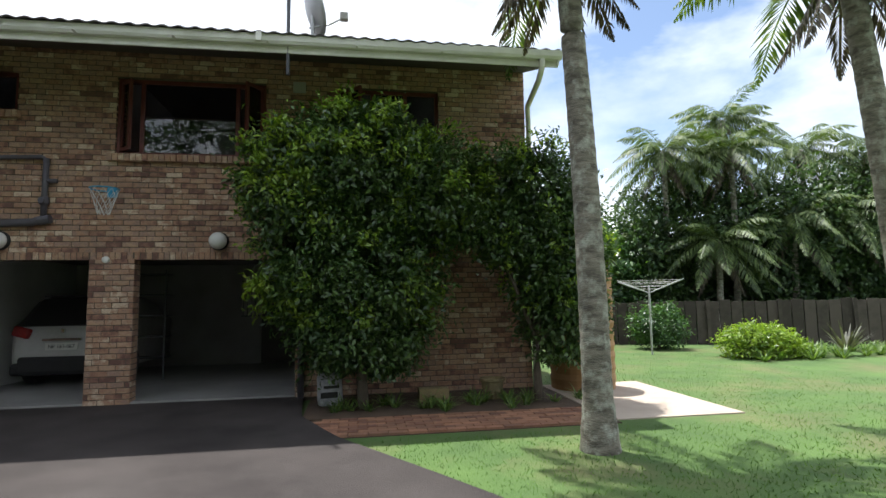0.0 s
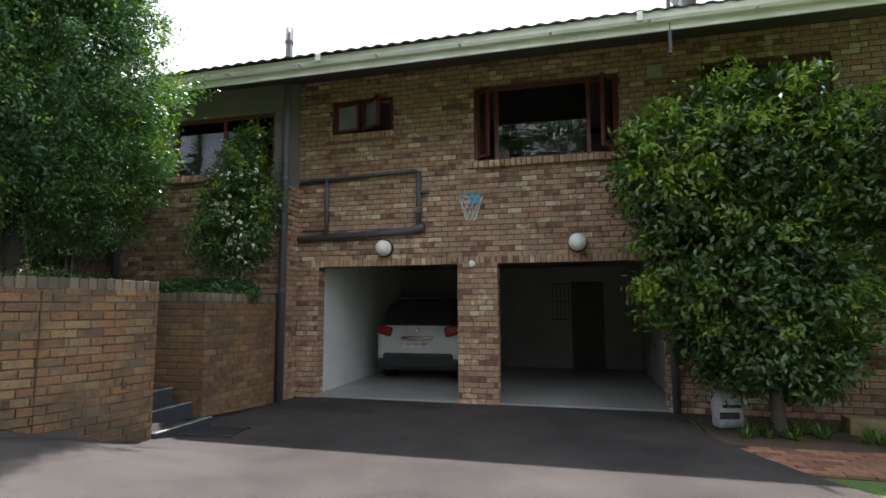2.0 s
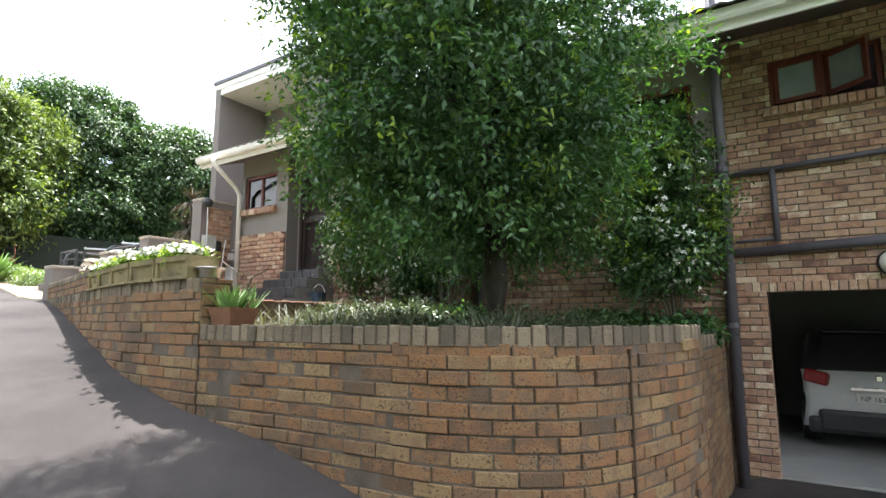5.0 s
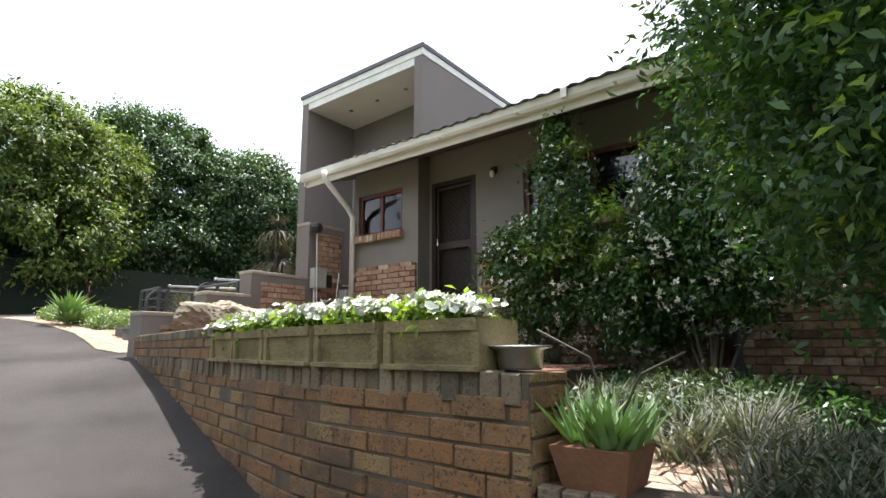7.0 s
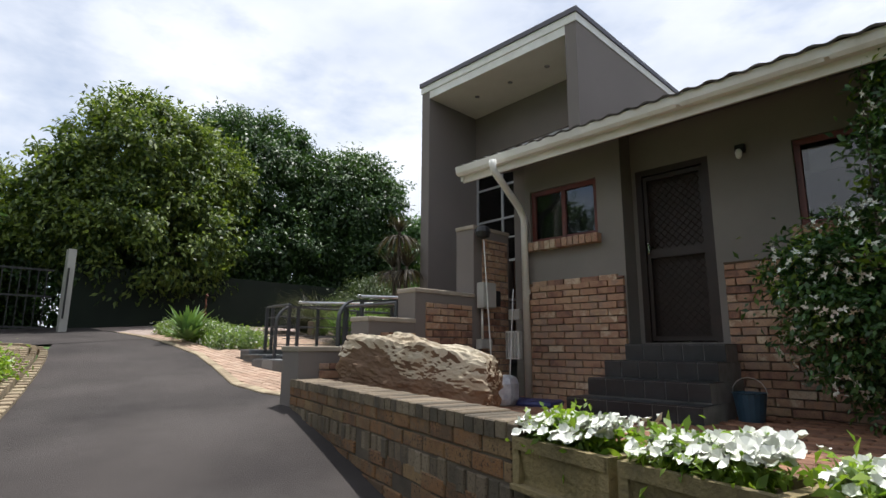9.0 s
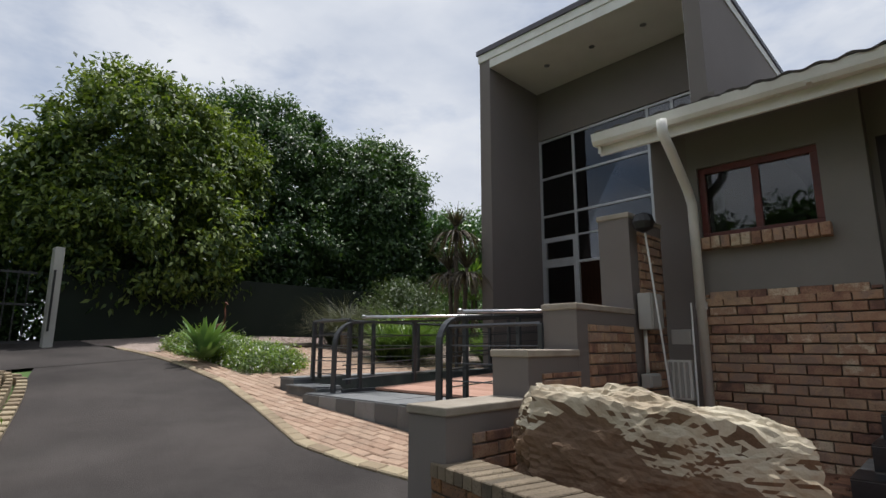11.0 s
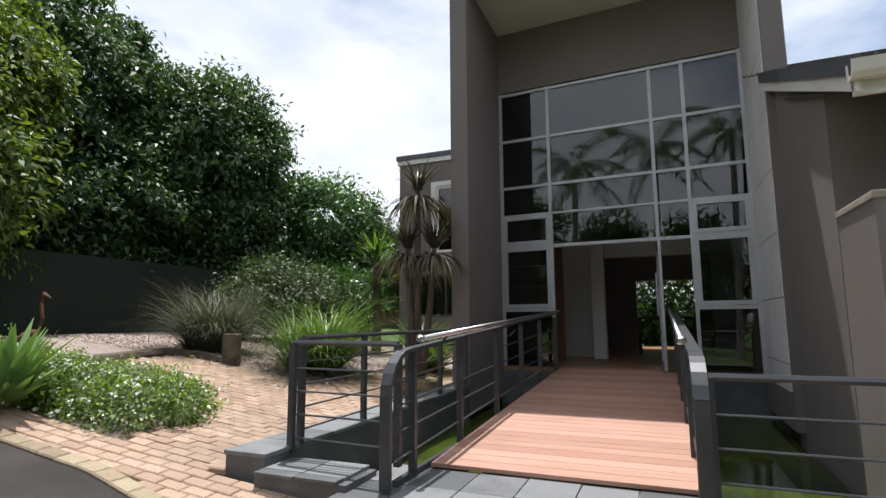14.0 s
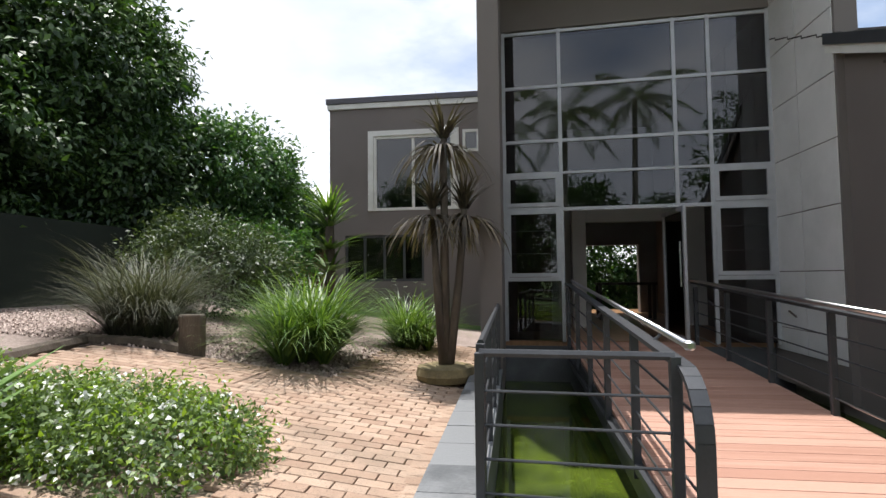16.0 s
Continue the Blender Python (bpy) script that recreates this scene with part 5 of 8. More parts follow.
def slate_run(x0, x1, y0, y1, z, sx, sy, parent, seed=1, th=0.012):
    rng = random.Random(seed)
    nx, ny = max(1, round((x1 - x0) / sx)), max(1, round((y1 - y0) / sy))
    for i in range(nx):
        for j in range(ny):
            a, b = x0 + (x1 - x0) * i / nx, x0 + (x1 - x0) * (i + 1) / nx
            c, d = y0 + (y1 - y0) * j / ny, y0 + (y1 - y0) * (j + 1) / ny
            dz = rng.uniform(-0.002, 0.002)
            part("slate", box(a + 0.004, b - 0.004, c + 0.004, d - 0.004, z, z + th + dz, 0.002), M_SLATE_ONE, parent)


M_SLATE_ONE = material("slate_single", (0.21, 0.215, 0.22), (0.10, 0.105, 0.11), 4, 0.5, 0.35, 50, pieces="object", spread=0.5)
slate_run(-18.95, -17.02, 5.93, 6.72, 2.502, 0.33, 0.4, slab, 1)
for i in range(6):
    w = (18.95 - 17.02) / 6
    part("slate", box(-18.95 + i * w + 0.003, -18.95 + (i + 1) * w - 0.003, 5.915, 5.932, 2.2, 2.498), M_SLATE_ONE, slab)
copw = tagged(empty("pavement_coping", pose(0, 0, 0)), "slate coping round the ponds", "coping", kind="structure")
slate_run(-19.9, -19.55, 6.14, TY, 2.622, 0.35, 0.4, copw, 2, 0.025)
slate_run(-19.55, -18.95, 6.03, 6.43, 2.552, 0.3, 0.1, copw, 3, 0.02)
slate_run(-17.0, SX0 - 0.02, 5.95, 6.38, 2.462, 0.3, 0.11, copw, 4, 0.02)
DZ0, DZ1, DY0, DY1 = 2.55, 2.77, 6.70, GY
deck = tagged(empty("deck_bridge", pose(-17.83, DY0, DZ0, math.degrees(math.atan2(DZ1 - DZ0, DY1 - DY0)), 0, 0)), "reddish composite deck bridge over the ponds", "deck", kind="structure")
n = 36
for k in range(n):
    w = (DY1 - DY0) / n
    part("deck_board", box(-0.82, 0.83, k * w + 0.003, (k + 1) * w - 0.003, -0.028, 0.0, 0.003), M_DECK, deck)
for sx in (-0.84, 0.80):
    part("bearer", box(sx, sx + 0.05, 0.0, DY1 - DY0, -0.25, -0.03), M_STEEL, deck)

# ---- steel balustrades ----


def deck_z(y):
    return DZ0 + (DZ1 - DZ0) * (y - DY0) / (DY1 - DY0)


def side_rail(x, side, label):
    """The rail along the bridge, with a hooped front post, rods and a tube handrail."""
    r = tagged(empty("balustrade", pose(x, 6.15, 2.52)), label, "railing")
    O = Vector((x, 6.15, 2.52))
    h = 0.80
    # hooped flat bar
    bm = bmesh.new()
    pts = [(-0.02, 0.0), (-0.02, 0.52)] + [(-0.02 + 0.26 - 0.26 * math.cos(a), 0.52 + 0.26 * math.sin(a)) for a in [radians(15 * k) for k in range(1, 7)]] + [(0.6, 0.80)]
    y1 = 11.5 - 6.15
    pts.append((y1, deck_z(11.5) - 2.52 + h + 0.02))
    for a, b in zip(pts, pts[1:]):
        d = Vector((0, b[0] - a[0], b[1] - a[1])).normalized()
        nn = Vector((0, -d.z, d.y)) * 0.012
        va = [Vector((sx, a[0], a[1])) + sn * nn for sx in (-0.035, 0.035) for sn in (-1, 1)]
        vb = [Vector((sx, b[0], b[1])) + sn * nn for sx in (-0.035, 0.035) for sn in (-1, 1)]
        A = [bm.verts.new(v) for v in va]
        B = [bm.verts.new(v) for v in vb]
        for i, j in ((0, 1), (1, 3), (3, 2), (2, 0)):
            bm.faces.new((A[i], A[j], B[j], B[i]))
    part("hoop_rail", bm, M_STEEL, r)
    for y in (0.34, 1.2, 2.2, 3.2, 4.2, 5.25):
        z0 = deck_z(max(6.15 + y, DY0)) - 2.52
        part("post", box(-0.024, 0.024, y - 0.02, y + 0.02, z0 - 0.12, z0 + h - 0.03 + 0.0 * y, 0.003), M_STEEL, r)
    for k in range(4):
        dz = 0.12 + 0.155 * k
        part("rod", tube([(0, 0.1, dz + 0.02), (0, y1, deck_z(11.5) - 2.52 + dz)], 0.007, 6), M_STEEL if k else M_BRUSHED, r)
    bx = 0.06 * side
    part("handrail", tube([(bx, 0.36, h + 0.05), (bx, y1, deck_z(11.5) - 2.52 + h + 0.06)], 0.018, 10), M_BRUSHED, r, smooth=True)
    part("ferrule", add_lathe(bmesh.new(), [(0.016, 0), (0.027, 0.01), (0.027, 0.035), (0.012, 0.045)], (bx, 0.33, h + 0.03), 12), M_BRUSHED, r)
    for y in (0.8, 2.7, 4.6):
        part("bracket", tube([(0, y, h), (bx, y, h + 0.055)], 0.009, 6), M_STEEL, r)
    part("kick_plate", box(-0.02, 0.02, 0.1, y1, -0.02, 0.03), M_STEEL, r)
    return r


side_rail(-18.68, 1, "dark grey steel balustrade along the bridge")
side_rail(-17.02, -1, "dark grey steel balustrade along the bridge")


def flat_rail(p, q, z, label, posts, h=0.74):
    """A straight rail from plan point p to q with square posts and thin rods."""
    p, q = Vector((*p, z)), Vector((*q, z))
    r = tagged(empty("balustrade", Matrix.Translation(p)), label, "railing")
    d = q - p
    part("top_rail", tube([(0, 0, h), tuple(d + Vector((0, 0, h)))], 0.02, 6), M_STEEL, r)
    for k in range(posts):
        c = d * (k / max(posts - 1, 1))
        part("post", box(c.x - 0.022, c.x + 0.022, c.y - 0.022, c.y + 0.022, 0, h, 0.003), M_STEEL, r)
    for k in range(4):
        z1 = 0.10 + 0.155 * k
        part("rod", tube([(0, 0, z1), tuple(d + Vector((0, 0, z1)))], 0.007, 6), M_STEEL, r)
    return r


flat_rail((-19.57, 6.42), (-18.72, 6.36), 2.60, "dark grey steel balustrade across the pond", 2)
flat_rail((-19.57, 6.52), (-19.60, 10.0), 2.63, "dark grey steel balustrade beside the pond", 5)
flat_rail((-16.98, 6.22), (-15.97, 6.22), 2.47, "dark grey steel balustrade across the pond", 2)

# ---- far wing of the house ----
HY = 16.7
FW, FS, FL = (-22.85, -20.85, 5.35, 7.22), (-20.62, -20.2, 6.75, 7.3), (-23.6, -21.6, 3.6, 4.75)
cells_wall("wall_far_wing", "x", HY, 0.3, -24.0, TX0 + 0.0, 2.4, 7.95, [FW, FS, FL], M_PLASTER, label="grey-brown plastered two-storey wing")
cells_wall("wall_far_side", "y", -24.0, 0.3, HY + 0.3, 24.0, 2.4, 7.95, [], M_PLASTER, label="plastered side wall of the far wing")
# again the gloomy indoor grey, behind the far windows
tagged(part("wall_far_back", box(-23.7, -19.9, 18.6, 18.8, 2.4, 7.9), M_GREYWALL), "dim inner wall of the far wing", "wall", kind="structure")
tagged(part("roof_far", box(-24.05, TX0 - 0.03, HY - 0.05, 24, 7.95, 8.08), M_WHITE), "white parapet edge", "roof", kind="structure")
tagged(part("roof_far_cap", box(-24.08, TX0 - 0.06, HY - 0.08, 24.1, 8.085, 8.22), M_PIPE), "grey metal parapet capping", "roof", kind="structure")
casement("window_7", *FW, HY - 0.06, (0, 0.5), {}, "large white-framed window of the far wing", M_WHITE, 0.07, M_TINTGLASS)
casement("window_8", *FS, HY - 0.06, (0,), {}, "small white-framed window", M_WHITE, 0.07, M_TINTGLASS)
casement("window_9", *FL, HY, (0, 0.25, 0.5, 0.75), {}, "dark framed ground-floor window", M_STEEL, 0.06, M_TINTGLASS)
bm = bmesh.new()
for c in ((FW[0] - 0.14, FW[1] + 0.14, FW[3], FW[3] + 0.13), (FW[0] - 0.14, FW[0], FW[2] - 0.0, FW[3]), (FW[1], FW[1] + 0.14, FW[2], FW[3])):
    add_box(bm, c[0], c[1], HY - 0.06, HY + 0.0, c[2], c[3])
tagged(part("trim_window", bm, M_WHITE), "white raised window surround", "trim", kind="structure")

# ---- trees and shrubs ----
def tree(name, base, label, category, seed, blobs, n, clumps, spread, leaf, width, mat, trunk_r, trunk_h, shell=0.3, tip=0, zmin=None, lump=0.16, bark=M_BARK, droop=0.25):
    """A tree at base; the blobs of its crown are given from the base."""
    t = tagged(empty(name, pose(*base)), label, category)
    rng = random.Random(seed)
    bm = tube([(0, 0, -0.2), (rng.uniform(-0.05, 0.05), rng.uniform(-0.05, 0.05), trunk_h * 0.5), (0, 0, trunk_h)], [trunk_r * 1.25, trunk_r, trunk_r * 0.8], 10)
    part("trunk", bm, bark, t, smooth=True)
    targets = []
    for bl in blobs:
        for k in range(4):
            targets.append((bl[0] + rng.uniform(-0.5, 0.5) * bl[3], bl[1] + rng.uniform(-0.5, 0.5) * bl[4], bl[2] + rng.uniform(-0.3, 0.5) * bl[5]))
    branches("branch_frame", (0, 0, trunk_h * 0.9), targets, trunk_r * 0.55, bark, t, seed)
    leaves("crown", seed, n, blobs, clumps, spread, leaf, width, mat, t, shell=shell, zmin=zmin, lump=lump, droop=droop)
    if tip:
        up = [(b[0], b[1], b[2] + b[5] * 0.12, b[3] * 1.01, b[4] * 1.01, b[5] * 0.98) for b in blobs]
        leaves("young_growth", seed + 50, tip, up, max(20, clumps // 5), spread * 0.8, leaf * 1.05, width, M_LEAF_TIP, t, shell=0.05, zmin=(zmin or 0) + 0.8, lump=lump)
    return t


# the last crown blob hangs above view, added to shade the drive
tree("camphor_shrub", (-8.0, 4.85, 1.62), "dense rounded small-leaved tree growing over a brick planter", "tree", 21,
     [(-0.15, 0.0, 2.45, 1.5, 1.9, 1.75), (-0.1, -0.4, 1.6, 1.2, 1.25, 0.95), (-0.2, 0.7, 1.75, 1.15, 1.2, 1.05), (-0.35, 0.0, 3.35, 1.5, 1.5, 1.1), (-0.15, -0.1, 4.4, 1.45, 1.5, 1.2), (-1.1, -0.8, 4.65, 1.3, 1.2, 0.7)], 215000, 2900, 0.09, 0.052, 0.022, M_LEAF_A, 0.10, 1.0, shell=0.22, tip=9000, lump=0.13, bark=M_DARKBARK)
tree("hedge_shrub", (0.1, 7.55, 0.02), "tall glossy green shrub against the garage wall", "shrub", 31,
     [(-0.2, 0, 3.25, 1.25, 0.75, 1.05), (-0.95, 0.0, 3.1, 0.75, 0.6, 0.85), (0.95, 0.05, 3.1, 0.95, 0.6, 0.85), (-0.15, 0.05, 1.9, 1.25, 0.7, 1.1), (0.0, 0.1, 1.1, 0.95, 0.6, 0.7)], 66000, 1300, 0.11, 0.095, 0.038, M_LEAF_HEDGE, 0.07, 1.0, shell=0.28, tip=15000, zmin=0.35, lump=0.14)
tree("hedge_shrub", (2.6, 7.5, 0.02), "glossy dark green shrub at the corner of the house", "shrub", 32,
     [(0, 0, 2.85, 0.85, 0.65, 1.0), (0.3, 0, 2.0, 0.8, 0.6, 0.9), (0.35, 0.05, 1.2, 0.6, 0.5, 0.75), (-0.5, 0, 2.5, 0.5, 0.5, 0.5)], 32000, 760, 0.10, 0.095, 0.038, M_LEAF_HEDGE, 0.06, 0.9, shell=0.3, tip=2400, zmin=0.5, lump=0.16)


def jasmine(base, seed, blobs, n, flowers, label):
    t = tagged(empty("jasmine_shrub", pose(*base)), label, "shrub")
    branches("stem", (0, 0, 0), [(b[0] + dx, b[1], b[2] + 0.2) for b in blobs for dx in (-0.2, 0.1, 0.3)], 0.02, M_BARK, t, seed)
    leaves("foliage", seed, n, blobs, n // 30, 0.085, 0.068, 0.03, M_LEAF_A, t, shell=0.35, lump=0.2)
    rng = np.random.default_rng(seed + 5)
    p, d = crown_points(rng, flowers, blobs, flowers // 3, 0.06, 0.08, 0.12)
    quads = []
    for k in range(5):
        ang = 2 * np.pi * k / 5 + rng.random(flowers)
        side = unit(np.cross(d, rng.normal(size=(flowers, 3))))
        other = np.cross(d, side)
        way = side * np.cos(ang)[:, None] + other * np.sin(ang)[:, None] + d * 0.3
        L = np.full(flowers, 0.04)
        quads.append(leaf_quads(p + way * 0.018, way, d, L, L * 0.42))
    joined_quads("blossom", quads, M_PETAL, t)
    top = [(b[0], b[1], b[2] + b[5] * 0.25, b[3], b[4], b[5] * 0.9) for b in blobs]
    leaves("young_growth", seed + 9, n // 7, top, n // 220, 0.07, 0.07, 0.03, M_LEAF_TIP, t, shell=0.1, lump=0.2)
    return t


jasmine((-7.2, 7.65, 1.62), 41, [(0, 0, 1.5, 0.62, 0.34, 0.75), (-0.15, -0.05, 1.0, 0.7, 0.36, 0.55), (0.05, 0, 2.3, 0.28, 0.22, 0.45)], 15000, 600, "straggly white-flowering jasmine on the brick wall")
jasmine((-11.6, 7.45, 2.0), 43, [(0, 0, 1.0, 0.75, 0.42, 0.85), (0.2, 0, 1.9, 0.36, 0.28, 0.75), (-0.5, 0, 1.1, 0.4, 0.3, 0.6), (0.15, 0, 2.7, 0.16, 0.12, 0.4)], 13500, 800, "tall white-flowering jasmine against the plastered wall")
jasmine((-10.0, 7.3, 1.75), 44, [(0, 0, 1.4, 0.95, 0.5, 0.85), (0.5, 0.05, 1.7, 0.6, 0.4, 0.85), (-0.5, 0, 1.0, 0.55, 0.4, 0.7), (-0.25, 0, 2.2, 0.25, 0.2, 0.5)], 21000, 1300, "spreading white-flowering jasmine against the plastered wall")


def frond_quads(rng, origin, azimuth, length, lift, sag, leaflets, leaf, width, hang=0.5):
    """One feather frond: leaflets along an arching rib."""
    out = np.array([math.cos(azimuth), math.sin(azimuth), 0.0])
    n = leaflets
    t = np.linspace(0.08, 1.0, n)
    rise = lift * t - sag * t * t
    rib = np.array(origin)[None, :] + out[None, :] * (length * t * math.cos(lift * 0.5))[:, None] + np.array([0, 0, 1.0])[None, :] * (length * rise)[:, None]
    tang = unit(np.gradient(rib, axis=0))
    side = unit(np.cross(tang, np.array([0, 0, 1.0])))
    quads = []
    L = leaf * np.sin(np.pi * np.clip(t * 0.85 + 0.12, 0, 1)) * (0.85 + 0.3 * rng.random(n))
    for s in (1, -1):
        way = unit(side * s + tang * 0.7 - np.array([0, 0, hang]) + rng.normal(size=(n, 3)) * 0.12)
        quads.append(leaf_quads(rib + way * L[:, None] / 2, way, np.cross(way, tang) * s + np.array([0, 0, 0.3]), L, np.full(n, width), 0.1))
    w = 0.03
    quads.append(np.stack([rib[:-1] - side[:-1] * w / 2, rib[:-1] + side[:-1] * w / 2, rib[1:] + side[1:] * w / 2, rib[1:] - side[1:] * w / 2], 1))
    return np.concatenate(quads)


def palm(base, top, r, seed, fronds, length, label, leaf=0.6, dry=0, low=None):
    t = tagged(empty("palm_tree", pose(*base)), label, "tree")
    rng = np.random.default_rng(seed)
    o, e = Vector((0, 0, -0.1)), Vector(top) - Vector(base)
    pts, rs = [], []
    n = 60
    for k in range(n + 1):
        f = k / n
        p = o.lerp(e, f) + Vector((0.06 * math.sin(f * 3.0), 0, 0))
        pts.append(p)
        rs.append(r * (1.0 + 0.35 * max(0, 0.1 - f) / 0.1 - 0.25 * f) * (1.03 if k % 2 else 0.99))
    part("trunk", tube(pts, rs, 18), M_PALMBARK, t, smooth=True)
    quads = []
    for k in range(fronds):
        az = 2.4 * k + rng.random() * 0.4
        lift = 1.1 - (1.5 if low is None else 1.1 - low) * (k / fronds) + rng.normal() * 0.08
        quads.append(frond_quads(rng, tuple(e), az, length * (0.85 + 0.3 * rng.random()), lift, 0.75, 46, leaf, 0.045, 0.55))
    joined_quads("crown", quads, M_PALMLEAF, t)
    if dry:
        quads = [frond_quads(rng, tuple(e + Vector((0, 0, -0.1))), 2.4 * k, length * 0.55 if low is None else 0.95, -0.9 if low is None else -1.25, 0.7 if low is None else 0.15, 40, leaf * 0.8 if low is None else 0.35, 0.03, 1.2) for k in range(dry)]
        joined_quads("dry_skirt", quads, M_DRYLEAF, t)
    return t


palm((2.35, 5.05, 0.03), (2.2, 5.2, 5.9), 0.152, 51, 12, 2.0, "tall palm with a lichened grey trunk on the lawn", dry=10, low=0.25)
palm((6.45, 5.3, 0.02), (5.7, 5.1, 5.7), 0.16, 52, 12, 2.0, "palm with a lichened grey trunk beside the lawn", dry=6, low=0.2)
for k, (x, y, h, ln) in enumerate(((11.2, 18.0, 7.0, 2.5), (13.4, 17.2, 6.9, 2.5), (14.4, 18.8, 8.6, 2.6), (17.6, 18.5, 7.4, 3.0), (9.8, 19.0, 3.4, 2.4), (19.5, 17.5, 7.0, 2.8), (15.2, 16.6, 4.2, 2.6), (12.2, 16.6, 3.4, 2.4), (17.2, 16.4, 4.4, 2.6), (13.2, 19.5, 6.6, 2.6))):
    palm((x, y, 0.0), (x + 0.2, y, h), 0.12, 60 + k, 30, ln * 0.85, "feathery palm behind the garden fence", leaf=0.55, dry=5)
for k, (x, y, s) in enumerate(((8.4, 18.0, 1.3), (12.5, 18.8, 2.0), (16.5, 17.6, 2.1), (6.8, 20.5, 1.5), (20.5, 17.0, 2.4), (10.4, 18.6, 1.7), (14.5, 18.0, 2.0), (18.5, 16.8, 2.0))):
    tree("garden_tree", (x, y, 0.0), "leafy green tree behind the fence", "tree", 80 + k, [(0, 0, 2.2 * s * 0.8, s * 1.25, s, s * 1.3), (0.6, 0.2, 1.3, s, s, s)], 16000, 600, 0.22, 0.2, 0.085, M_LEAF_FAR if k else M_LEAF_A, 0.1, 1.2, shell=0.3)
tree("round_bush", (8.6, 14.3, 0.0), "small round green bush beside the fence", "shrub", 91, [(0, 0, 0.65, 0.8, 0.7, 0.65)], 7000, 300, 0.09, 0.08, 0.04, M_LEAF_A, 0.04, 0.3)
tree("yellow_bush", (9.4, 11.6, 0.0), "low yellow-green variegated bush", "shrub", 92, [(0, 0, 0.4, 0.85, 0.6, 0.42), (0.6, -0.2, 0.3, 0.6, 0.4, 0.3)], 8000, 320, 0.09, 0.10, 0.04, M_LEAF_TIP, 0.03, 0.2)
bd = tagged(empty("border_plants", pose(12.5, 11.6, 0.0)), "strappy green border plants along the lawn", "plants", kind="stuff")
rng = np.random.default_rng(5)
arr = [blade_strip(rng, (float(rng.uniform(-3.6, 3.5)), float(rng.uniform(-0.8, 0.8)), 0.0), 26, 0.5, 0.035, 1.0, 1.0, 4) for _ in range(60)]
joined_quads("foliage", arr, M_BLADE, bd)
yc = tagged(empty("agave_plant", pose(11.8, 11.4, 0.0)), "grey-green spiky agave in the border", "plant")
joined_quads("foliage", [blade_strip(rng, (0, 0, 0.1), 34, 0.8, 0.08, 1.0, 0.9, 4, 0.15)], M_GREYBLADE, yc)

# trees to the west
for k, (x, y, label, mat, bl) in enumerate((
    (-28.6, 6.6, "tall yellow-green broadleaf tree behind the gravel", M_LEAF_YELLOW, [(0, 0, 4.8, 2.2, 2.3, 2.2), (0.4, 0.3, 2.6, 2.3, 2.5, 2.0), (0.2, -1.4, 3.2, 1.5, 1.6, 1.9), (0.0, 1.6, 4.6, 1.6, 1.8, 1.8)]),
    (-30.6, 10.9, "large dark green mango-like tree", M_LEAF_FAR, [(0, 0, 5.6, 2.7, 3.1, 2.6), (0.8, -1.2, 2.8, 2.5, 2.5, 2.2), (0.9, 1.0, 2.8, 2.4, 2.5, 2.2), (0, 0.2, 7.0, 1.8, 2.2, 1.5)]),
    (-29.2, 14.4, "large dark green broadleaf tree", M_LEAF_FAR, [(0, 0, 5.0, 2.2, 2.5, 2.3), (0.4, 0.6, 2.6, 2.1, 2.3, 1.9)]),
    (-27.6, 17.6, "green tree beside the far wing", M_LEAF_A, [(0, 0, 3.2, 2.2, 2.3, 1.8), (0.3, 0.3, 1.6, 1.9, 2.0, 1.5)]),
    (-30.5, 2.0, "broadleaf tree beyond the gate", M_LEAF_YELLOW, [(0, 0, 3.2, 2.0, 2.4, 1.9), (0.3, 0.6, 1.9, 2.0, 2.0, 1.4)]),
    (-28.9, 23.0, "distant green tree beyond the garden", M_LEAF_FAR, [(0, 0, 2.6, 2.2, 2.4, 1.8)]))):
    big = [(b[0], b[1], b[2], b[3] * 1.0, b[4], b[5]) for b in bl]
    tree("broadleaf_tree", (x, y, ground_z(x, y) - 0.1), label, "tree", 100 + k, big, 80000 if k < 3 else 34000, 900 if k < 3 else 420, 0.2, 0.17, 0.07, mat, 0.2, 2.2, shell=0.16, lump=0.09, droop=0.6)
# tall trees on the far side of the drive, behind the walker
for k, (x, y, s) in enumerate(((6, -14, 1.5), (1.5, -15, 2.2), (-3.5, -14.5, 2.2), (-8, -13.5, 2.0), (-13.5, -14, 1.0), (-18, -13.5, 1.1), (-22.5, -12.5, 1.05), (-27, -9.5, 1.2), (11, -12, 1.6))):
    tree("boundary_tree", (x, y, ground_z(x, y) - 0.1), "tall leafy tree along the boundary", "tree", 400 + k, [(0, 0, 4.9 * s, 2.0 * s, 1.6 * s, 2.0 * s), (0.5, 0.3, 2.6 * s, 1.9 * s, 1.6 * s, 1.8 * s), (0.2, 0.3, 1.2, 1.9 * s, 1.5 * s, 1.3 * s)], 14000, 600, 0.3, 0.3, 0.13, M_LEAF_FAR, 0.2, 2.0)
for k, (x, y, h) in enumerate(((-19.2, -4.5, 8.8), (-16.2, -5.0, 9.6), (-22.5, -3.5, 7.8))):
    palm((x, y, ground_z(x, y)), (x + 0.3, y, ground_z(x, y) + h), 0.14, 450 + k, 14, 2.6, "tall feathery palm along the boundary", leaf=0.7)
hedge = tagged(empty("undergrowth", pose(-28.6, 10.0, 3.1)), "dark undergrowth along the foot of the trees", "undergrowth", kind="stuff")
